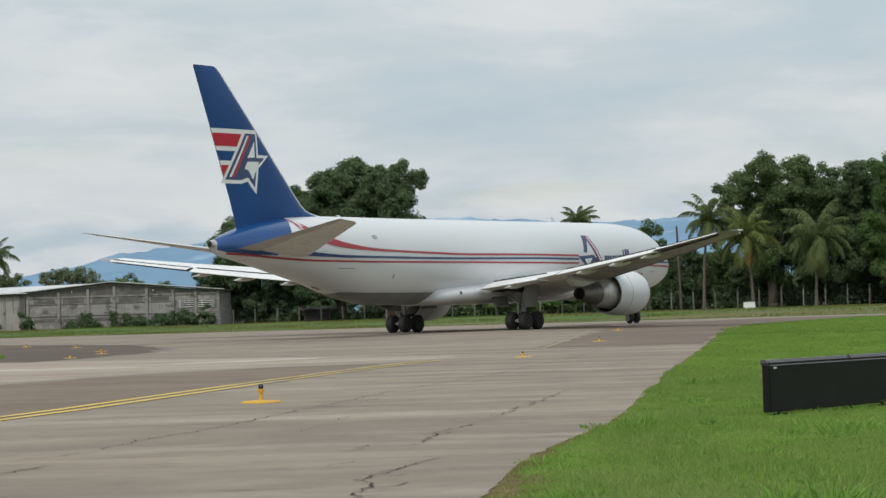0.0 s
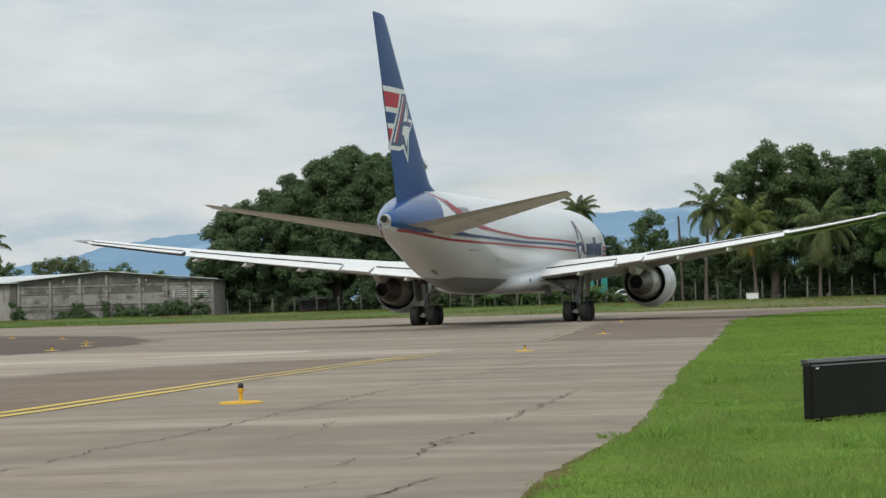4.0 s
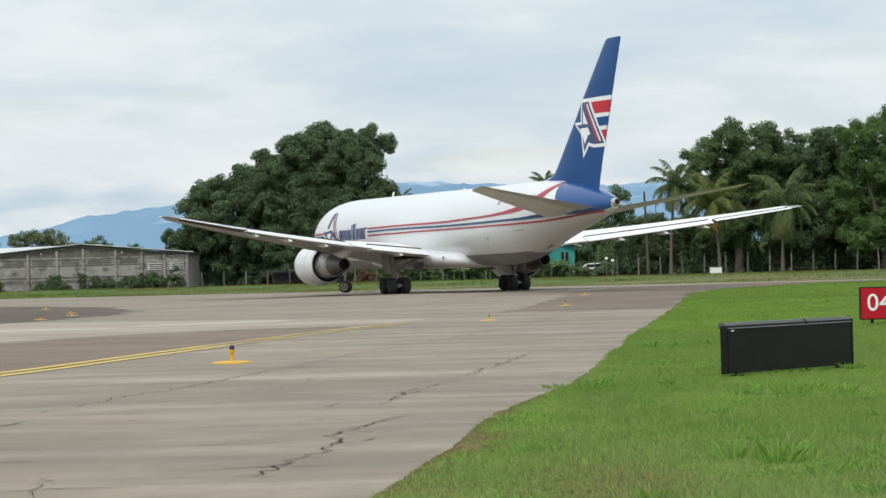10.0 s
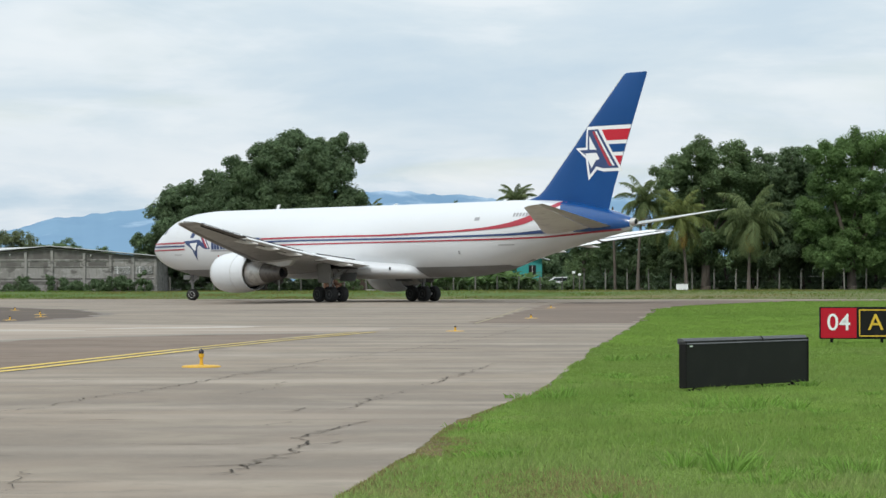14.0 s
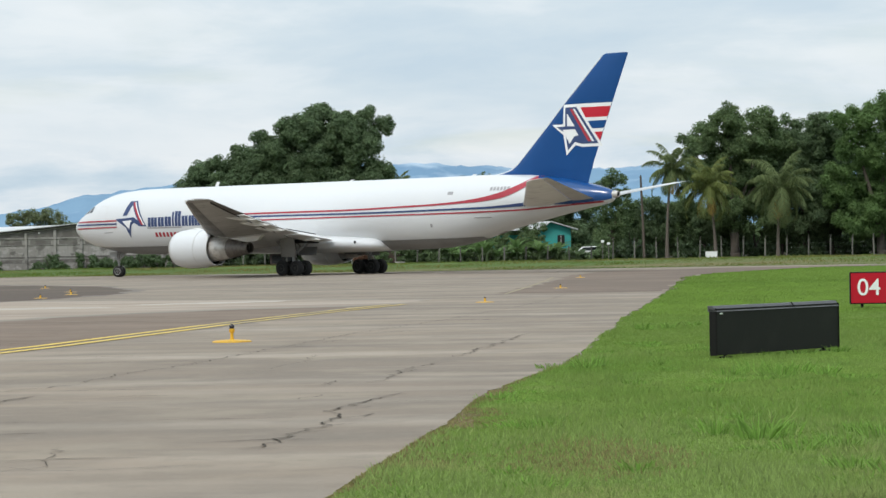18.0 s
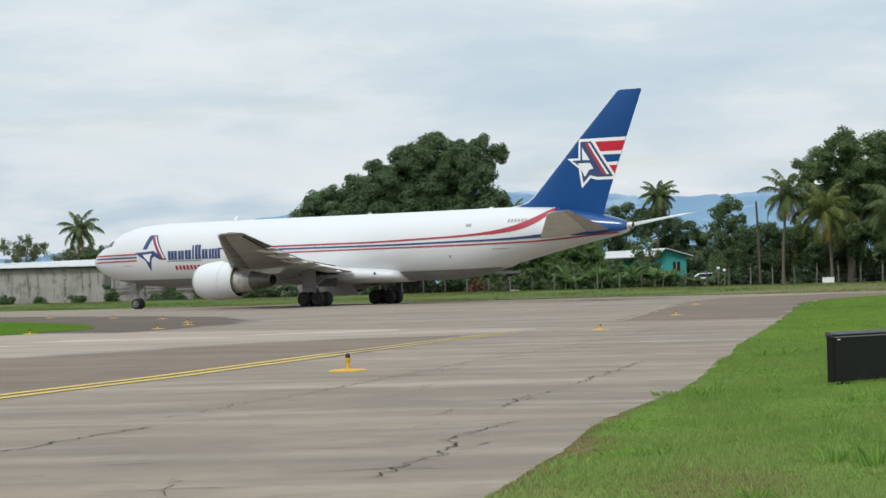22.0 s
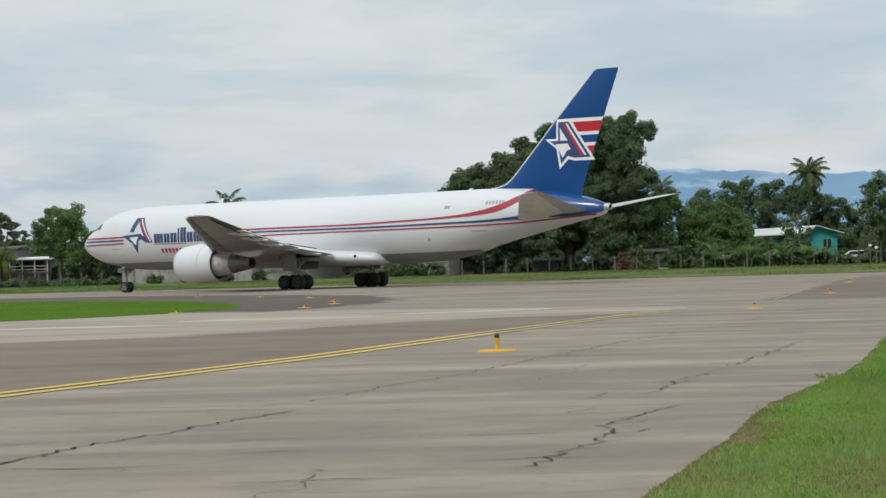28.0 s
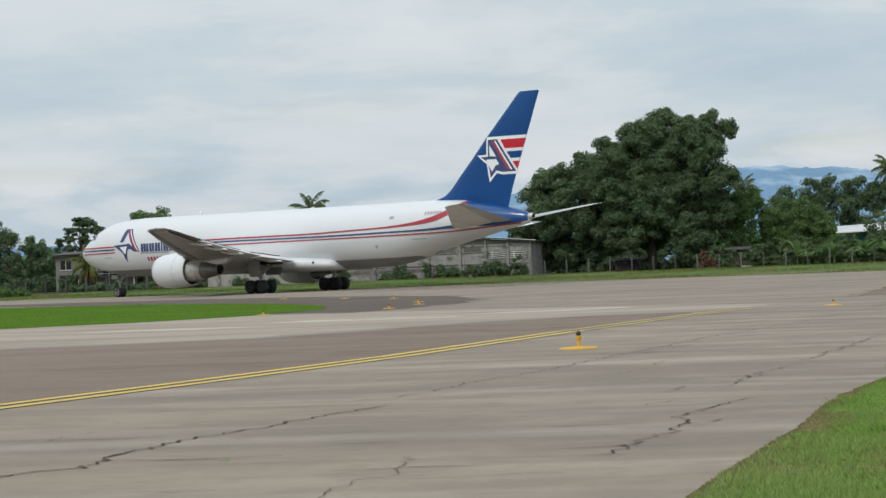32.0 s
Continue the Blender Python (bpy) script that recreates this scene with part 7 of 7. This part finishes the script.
shrubs("undergrowth_bush", "dark leafy bush behind a wire fence", [(-79 + i * 1.5, 264 + (i % 3), 1.0, 0.55 + 0.25 * (i % 2)) for i in range(10)] + [(10.6, 268.5, 1.0, 1.1), (12.6, 269, 1.1, 1.5)], M_LEAF, 530, 0.26, group="fence undergrowth")


shrubs("dry_bush", "reddish brown dried bush behind a wire fence", [(-12.1, 262.5, 0.8, 1.9)], M_DEADLEAF, 620, 0.22, dens=0.6)


def small_things():
    t = thing("concrete_block", "low pale concrete block on the verge", "block", pose(-8.1, 258.0, ground_z(-8.1, 258.0) - 0.03))
    part("block", box(1.0, 0.4, 0.22, 0, 0, 0, 0.03), M_CONCPALE, t)
    t = thing("utility_box", "white metal utility box on the verge", "box", pose(23.2, 257.5, ground_z(23.2, 257.5) - 0.03))
    part("cabinet", box(1.15, 0.6, 0.62, 0, 0, 0, 0.02), M_MARKWHITE, t)
    part("cabinet_lid", box(1.2, 0.66, 0.05, 0, 0, 0.62, 0.01), M_LOUVRE, t)
    t = thing("utility_pole", "dark wooden utility pole behind the fence", "pole", pose(17.4, 272, ground_z(17, 272)))
    part("pole", tube([(0, 0, -0.4), (-0.1, 0, 4.5), (-0.25, 0, 8.7)], [0.16, 0.14, 0.11], 10), M_BARK, t)
    part("insulator", box(0.1, 0.1, 0.2, -0.25, 0, 8.65, 0.02), M_POST, t)
    for x, h in ((12.3, 1.78), (12.9, 1.55)):
        t = thing("floodlight", "small white floodlight on a thin post", "lamp", pose(x, 257.6, ground_z(x, 257.6)))
        part("post", tube([(0, 0, -0.1), (0, 0, h)], 0.04, 8), M_POST, t)
        part("lamp_head", box(0.32, 0.2, 0.24, 0, 0, h - 0.03, 0.03), M_MARKWHITE, t, "white lamp head")


def fallen_leaf():
    t = thing("fallen_leaf", "pale green fallen leaf lying on concrete", "leaf", pose(-5.4, 22.4, 0.004) @ Matrix.Scale(0.5, 4))
    me = raw("blade", [(-0.08, -0.02, 0.0), (0.0, -0.05, 0.02), (0.09, -0.01, 0.004), (0.02, 0.06, 0.03), (0, 0, 0.012)], [(0, 1, 4), (1, 2, 4), (2, 3, 4), (3, 0, 4)], M_TUSS)
    part("blade", me, M_TUSS, t)
    part("stalk", tube([(-0.08, -0.02, 0.003), (-0.12, -0.03, 0.008)], 0.004, 5), M_TUSS, t)


small_things()
fallen_leaf()


# ---- hills far behind ----
def hills():
    prof = [(-60, 0.6), (-40, 0.7), (-24, 0.85), (-18, 0.8), (-14, 0.75), (-11.6, 0.85), (-10.2, 1.06), (-9.2, 1.28), (-8.1, 1.46), (-6.8, 1.6), (-5.2, 1.78), (-3.6, 1.9), (-2, 1.99), (-0.4, 1.93), (0.8, 1.83), (2.5, 1.77), (3.9, 1.87), (6, 2.0), (9, 1.8), (14, 1.5), (25, 1.2), (40, 0.8), (60, 0.6)]
    verts, faces, n = [], [], 0
    az = np.arange(-60, 60.01, 0.1)
    for i, a in enumerate(az):
        e = smooth_lerp(prof, float(a)) + 0.06 * noise.noise((a * 1.3, 0, 0)) + 0.04 * noise.noise((a * 3.7, 3, 0)) + 0.02 * noise.noise((a * 9.1, 7, 0))
        for d, k in ((3300, 0.0), (3600, 0.55), (3900, 1.0), (4500, 0.2)):
            q = d * math.tan(radians(e * k)) + (1.7 if k else -2)
            w = 60 * noise.noise((a * 0.8, d * 0.01, 5)) * (k == 0.55)
            verts.append((d * math.sin(radians(a)), d * math.cos(radians(a)), q + w * 0.3))
        if i:
            for j in range(3):
                b = i * 4 + j
                faces.append((b - 4, b, b + 1, b - 3))
    tagged(new("backdrop", raw("backdrop", verts, faces, M_HILL, True)), "blue mountain ridge with haze and low cloud painted in its colour", "mountains", kind="structure")


hills()


# ---- grass blades near the camera ----
def soft_normals(me, N):
    """Blades shade like the lie of the turf, not one by one."""
    for p in me.polygons:
        p.use_smooth = True
    me.normals_split_custom_set_from_vertices((N / np.linalg.norm(N, axis=1)[:, None]).tolist())


def blades():
    rng = np.random.default_rng(77)

    def field(name, n, x0, x1, y0, y1, hmin, hmax, wid, mat, keep, label):
        y = y0 + (y1 - y0) * rng.uniform(0, 1, n) ** 1.7
        x = x0 + (x1 - x0) * rng.uniform(0, 1, n)
        edge = np.interp(y, [e[0] for e in GRASS_EDGE], [e[1] for e in GRASS_EDGE])
        x = edge + x
        ok = keep(x, y, x - edge)
        x, y = x[ok], y[ok]
        n = len(x)
        az, lean = rng.uniform(0, 2 * np.pi, n), rng.uniform(0.1, 0.9, n)
        patch = 0.65 + 0.5 * np.sin(x * 1.9 + np.sin(y * 0.7)) * np.sin(y * 0.55 + x)
        hgt = (hmin + (hmax - hmin) * rng.uniform(0, 1, n) ** 2) * np.clip(patch, 0.35, 1.3)
        fa = rng.uniform(-0.9, 0.9, n)
        wv = np.stack([np.cos(fa), np.sin(fa), 0 * fa], 1) * (wid * rng.uniform(0.6, 1.3, n))[:, None]
        b = np.stack([x, y, np.full(n, -0.016)], 1)
        tip = b + np.stack([np.cos(az) * lean * hgt, np.sin(az) * lean * hgt, hgt], 1)
        mid = (b + tip) / 2 + np.stack([0 * x, 0 * x, hgt * 0.12], 1)
        V = np.stack([b - wv, b + wv, mid + wv * 0.8, tip, mid - wv * 0.8], 1).reshape(-1, 3)
        ids = np.arange(n) * 5
        me = bpy.data.meshes.new(name)
        me.vertices.add(len(V))
        me.vertices.foreach_set("co", V.astype(np.float32).ravel())
        F = np.stack([ids, ids + 1, ids + 2, ids + 3, ids + 4], 1).astype(np.int32)
        me.loops.add(5 * n)
        me.loops.foreach_set("vertex_index", F.ravel())
        me.polygons.add(n)
        me.polygons.foreach_set("loop_start", np.arange(0, 5 * n, 5, dtype=np.int32))
        me.update(calc_edges=True)
        lie = np.stack([rng.normal(0, 0.22, n), rng.normal(-0.1, 0.22, n), np.ones(n)], 1)
        soft_normals(me, np.repeat(lie, 5, 0))
        me.materials.append(mat)
        tagged(new(name, me), label, "grass", kind="stuff")

    field("grass", 310000, -0.06, 10.5, 15, 62, 0.02, 0.085, 0.0075, M_BLADE, lambda x, y, e: (x < 0.2 * y + 0.6) & (e > dry_width(y) * rng.uniform(0.2, 1.5, len(x)) - 0.03), "short green grass blades beside the taxiway")
    field("grass", 115000, 0.0, 24.0, 44, 125, 0.03, 0.085, 0.014, M_FIELD, lambda x, y, e: x < 0.21 * y, "green grass blades farther off")
    field("grass", 45000, 0.0, 36.0, 118, 205, 0.03, 0.10, 0.032, M_FIELD, lambda x, y, e: x < 0.21 * y, "green grass blades in the distance")
    field("grass", 46000, 0.3, 8.0, 17, 46, 0.06, 0.16, 0.0055, M_BLADE, lambda x, y, e: (x < 0.2 * y + 0.3) & (np.sin(x * 2.3 + 1.7 * np.sin(y * 0.8)) * np.sin(y * 1.1 + 0.6 * x) > 0.15), "longer loose grass blades in the turf")

    def fringe(x, y, e):
        r = rng.uniform(0, 1, len(x))
        return ((e < (0.01 + dry_width(y) * 2.2) * r) & (y < 60)) | ((((x - 0.9) / 1.1) ** 2 + ((y - 20.3) / 2.4) ** 2 < r) & (r < 0.7))
    field("grass", 60000, 0.05, 4.6, 16.5, 27, 0.05, 0.15, 0.0042, M_STALK, lambda x, y, e: (x < 0.2 * y + 0.3) & (rng.uniform(0, 1, len(x)) < np.clip((24.5 - y) / 5, 0.05, 0.8)), "thin straw-green grass stalks beside the taxiway")
    field("dry_grass", 160000, -0.02, 0.6, 15, 40, 0.012, 0.06, 0.0085, M_BLADE_DRY, fringe, "dry brown grass along the pavement edge")
    field("dry_grass", 80000, 0.5, 2.8, 15, 26, 0.03, 0.12, 0.006, M_BLADE_DRY, fringe, "dry brown grass patch in the turf")


def verge():
    """Rough taller grass on the far bank, in front of the fence."""
    rng = np.random.default_rng(3)
    n = 55000
    x = rng.uniform(-112, 62, n)
    far = np.interp(x, [e[0] for e in FAR_EDGE], [e[1] for e in FAR_EDGE])
    y = far + 0.3 + (259.5 - far) * rng.uniform(0, 1, n)
    s = np.clip((y - far - 1.0) / 26.0, 0, 1)
    z = -0.06 + BANK * s * s * (3 - 2 * s)
    h = rng.uniform(0.05, 0.2, n) * np.clip(0.8 + 0.5 * np.sin(x * 0.35) * np.sin(y * 0.4 + x * 0.1), 0.3, 1.4)
    az, lean = rng.uniform(0, 2 * np.pi, n), rng.uniform(0.1, 0.9, n)
    w = rng.uniform(0.02, 0.05, n)
    b = np.stack([x, y, z], 1)
    tip = b + np.stack([np.cos(az) * lean * h, np.sin(az) * lean * h, h], 1)
    wv = np.stack([w, 0 * w, 0 * w], 1)
    V = np.stack([b - wv, b + wv, tip + wv * 0.3, tip - wv * 0.3], 1).reshape(-1, 3)
    ids = np.arange(n) * 4
    me = leaf_mesh("verge_grass", V, np.stack([ids, ids + 1, ids + 2, ids + 3], 1), M_VERGE)
    soft_normals(me, np.repeat(np.stack([rng.normal(0, 0.25, n), rng.normal(-0.35, 0.25, n), np.ones(n)], 1), 4, 0))
    tagged(new("verge_grass", me), "rough green and straw-coloured grass on the far bank", "grass", kind="stuff")


def island_blades():
    """Short blades on the grass island, as far as the walk shows it."""
    rng = np.random.default_rng(21)
    n = 16000
    x, y = rng.uniform(-68, -22.0, n), rng.uniform(77, 172, n)
    inside = np.zeros(n, bool)
    for (xa, ya), (xb, yb) in zip(ISLAND, ISLAND[1:] + ISLAND[:1]):
        cross = (ya > y) != (yb > y)
        inside ^= cross & (x < (xb - xa) * (y - ya) / (yb - ya + 1e-9) + xa)
    x, y = x[inside], y[inside]
    n = len(x)
    h = rng.uniform(0.02, 0.06, n)
    az, lean = rng.uniform(0, 2 * np.pi, n), rng.uniform(0.2, 1.0, n)
    w = rng.uniform(0.012, 0.03, n)
    b = np.stack([x, y, np.full(n, 0.018)], 1)
    tip = b + np.stack([np.cos(az) * lean * h, np.sin(az) * lean * h, h], 1)
    wv = np.stack([w, 0 * w, 0 * w], 1)
    V = np.stack([b - wv, b + wv, tip + wv * 0.3, tip - wv * 0.3], 1).reshape(-1, 3)
    ids = np.arange(n) * 4
    me = leaf_mesh("island_grass", V, np.stack([ids, ids + 1, ids + 2, ids + 3], 1), M_ISLAND)
    soft_normals(me, np.repeat(np.stack([rng.normal(0, 0.2, n), rng.normal(0, 0.2, n), np.ones(n)], 1), 4, 0))
    tagged(new("island_grass", me), "short green grass blades on the taxiway island", "grass", kind="stuff")


blades()
island_blades()
verge()


def tussocks():
    rng = np.random.default_rng(5)
    spots = [(1.35, 36.2, 0.16), (1.6, 36.5, 0.15), (1.1, 35.9, 0.12), (2.1, 22.5, 0.2), (2.3, 22.7, 0.21), (2.45, 22.4, 0.18), (3.2, 33.6, 0.16), (3.9, 33.3, 0.23), (4.15, 33.4, 0.24), (4.35, 33.5, 0.2), (3.7, 33.5, 0.18),
             (2.7, 20.4, 0.17), (3.0, 20.7, 0.16), (3.3, 21.9, 0.18), (3.5, 22.1, 0.17), (2.5, 17.5, 0.16), (2.9, 18.2, 0.17), (0.4, 24.2, 0.12), (0.55, 24.4, 0.11), (3.4, 52.6, 0.17), (3.8, 52.9, 0.16), (4.3, 53, 0.15), (5.6, 39.9, 0.12), (4.4, 39.0, 0.1), (4.9, 39.4, 0.11)]
    allv = []
    # a loose patch of coarse clumps, and low ones here and there
    spots += [(rng.uniform(2.4, 4.2), rng.uniform(18.0, 22.4), rng.uniform(0.07, 0.15)) for _ in range(24)]
    for _ in range(70):
        y = rng.uniform(17.5, 46)
        e = float(np.interp(y, [g[0] for g in GRASS_EDGE], [g[1] for g in GRASS_EDGE]))
        spots.append((e + 0.25 + (0.19 * y - e) * rng.uniform(0, 1), y, rng.uniform(0.045, 0.1)))
    spots = [(x + rng.uniform(-0.12, 0.12), y + rng.uniform(-0.5, 0.5), h * rng.uniform(0.7, 1.15)) for x, y, h in spots]
    for x, y, h in spots:
        n = 62
        az, lean = rng.uniform(0, 2 * np.pi, n), rng.uniform(0.15, 1.5, n)
        hh = h * rng.uniform(0.3, 1.15, n) / np.sqrt(1 + 0.25 * lean**2)
        rad = rng.uniform(0, 1, n) ** 0.7 * rng.uniform(0.14, 0.32)
        b = np.stack([np.cos(az) * rad, np.sin(az) * rad, np.full(n, 0.0)], 1)
        tip = b + np.stack([np.cos(az) * lean * hh, np.sin(az) * lean * hh, hh], 1)
        mid = (b + tip) / 2 + np.stack([0 * az, 0 * az, hh * 0.18], 1)
        fa = rng.uniform(-0.9, 0.9, n)
        wv = np.stack([np.cos(fa), np.sin(fa), 0 * fa], 1) * rng.uniform(0.0035, 0.0095, (n, 1))
        V = np.stack([b - wv, b + wv, mid + wv, tip, mid - wv], 1).reshape(-1, 3)
        allv.append(V + np.array([x, y, -0.016]))
    V = np.concatenate(allv)
    me = raw("tall_grass", V, [(5 * i, 5 * i + 1, 5 * i + 2, 5 * i + 3, 5 * i + 4) for i in range(len(V) // 5)], M_TUSS)
    tagged(new("tall_grass", me), "tall coarse grass clumps in mown grass", "grass", kind="stuff")


tussocks()


# ---- what moves: the aircraft turns and taxis away; its wheels roll ----
TAXI = [
    (0, -3.49, 170.89, -30.79),
    (0.5, -3.24, 171.22, -28.78),
    (1, -2.96, 171.58, -26.73),
    (1.5, -2.68, 172.09, -24.52),
    (2, -2.19, 167.08, -22.22),
    (2.5, -1.58, 157.75, -19.88),
    (4.5, -0.79, 159.88, -9.09),
    (5, -0.71, 160.27, -6.28),
    (5.5, -0.75, 166.60, -3.41),
    (6, -0.88, 171.37, -0.51),
    (6.5, -0.88, 172.11, 2.32),
    (7, -0.92, 173.00, 5.15),
    (7.5, -0.99, 173.54, 8.00),
    (8, -1.07, 174.04, 10.91),
    (8.5, -1.20, 174.51, 13.93),
    (9, -1.36, 174.56, 16.93),
    (9.5, -1.63, 175.11, 19.87),
    (10, -2.08, 185.53, 22.73),
    (10.5, -2.46, 190.94, 25.49),
    (11, -2.78, 191.72, 28.16),
    (11.5, -3.15, 192.72, 30.76),
    (12, -3.56, 193.13, 33.27),
    (12.5, -4.01, 193.34, 35.70),
    (13, -4.50, 193.90, 38.00),
    (13.5, -5.05, 194.74, 40.21),
    (14, -5.63, 195.37, 42.33),
    (14.5, -6.26, 196.67, 44.30),
    (15, -6.92, 197.39, 46.11),
    (15.5, -7.62, 198.03, 47.72),
    (17.5, -10.80, 201.45, 52.42),
    (18, -11.69, 202.20, 53.27),
    (18.5, -12.61, 202.63, 54.04),
    (19, -13.57, 203.52, 54.73),
    (19.5, -14.58, 204.32, 55.33),
    (20, -15.62, 205.10, 55.82),
    (20.5, -16.71, 206.21, 56.22),
    (21, -17.78, 206.78, 56.59),
    (21.5, -18.83, 207.13, 56.94),
    (22, -19.92, 208.00, 57.23),
    (22.5, -21.03, 208.70, 57.47),
    (23, -22.15, 209.16, 57.68),
    (23.5, -23.33, 209.88, 57.84),
    (24, -23.70, 200.17, 58.07),
    (24.5, -24.28, 194.91, 58.22),
    (25, -25.37, 195.73, 58.31),
    (25.5, -26.49, 195.67, 58.46),
    (26, -28.49, 203.45, 58.49),
    (26.5, -30.72, 211.99, 58.45),
    (28.5, -34.83, 204.10, 58.25),
    (29, -37.77, 217.51, 57.97),
    (29.5, -39.18, 218.20, 57.88),
    (30, -40.65, 219.15, 57.78),
    (30.5, -42.11, 220.02, 57.69),
    (31, -43.57, 220.79, 57.59),
    (31.5, -45.08, 221.93, 57.48),
    (32, -46.54, 222.71, 57.38),
]


def motions():
    walk(aircraft, [(t, pose(x, y, 0, 0, 0, turn)) for t, x, y, turn in TAXI])
    # ground speed grows from a slow turn to a taxi
    speed = [(0, 1.0), (5, 1.5), (9, 1.6), (13, 2.0), (19, 2.6), (25, 2.9), (32, 3.4)]
    rolled, d, step = [], 0.0, 0.2
    for k in range(161):
        rolled.append((k * step, d))
        d += lerp(speed, k * step) * step
    # the nose wheels are steered hard over in the tight turn and straighten out
    steer = [(0, 52), (5, 57), (9, 56), (12, 48), (15, 36), (19, 18), (22, 8), (26, 2), (32, 0)]
    for ob, (x, y, z), r in WHEELS:
        if y > 10:
            rows = []
            for t, q in rolled:
                a = radians(lerp(steer, t))
                rows.append((t, pose(x * math.cos(a), y + x * math.sin(a), z, -math.degrees(q / r), 0, math.degrees(a))))
            walk(ob, rows)
        else:
            walk(ob, [(t, pose(x, y, z, -math.degrees(q / r))) for t, q in rolled])


motions()
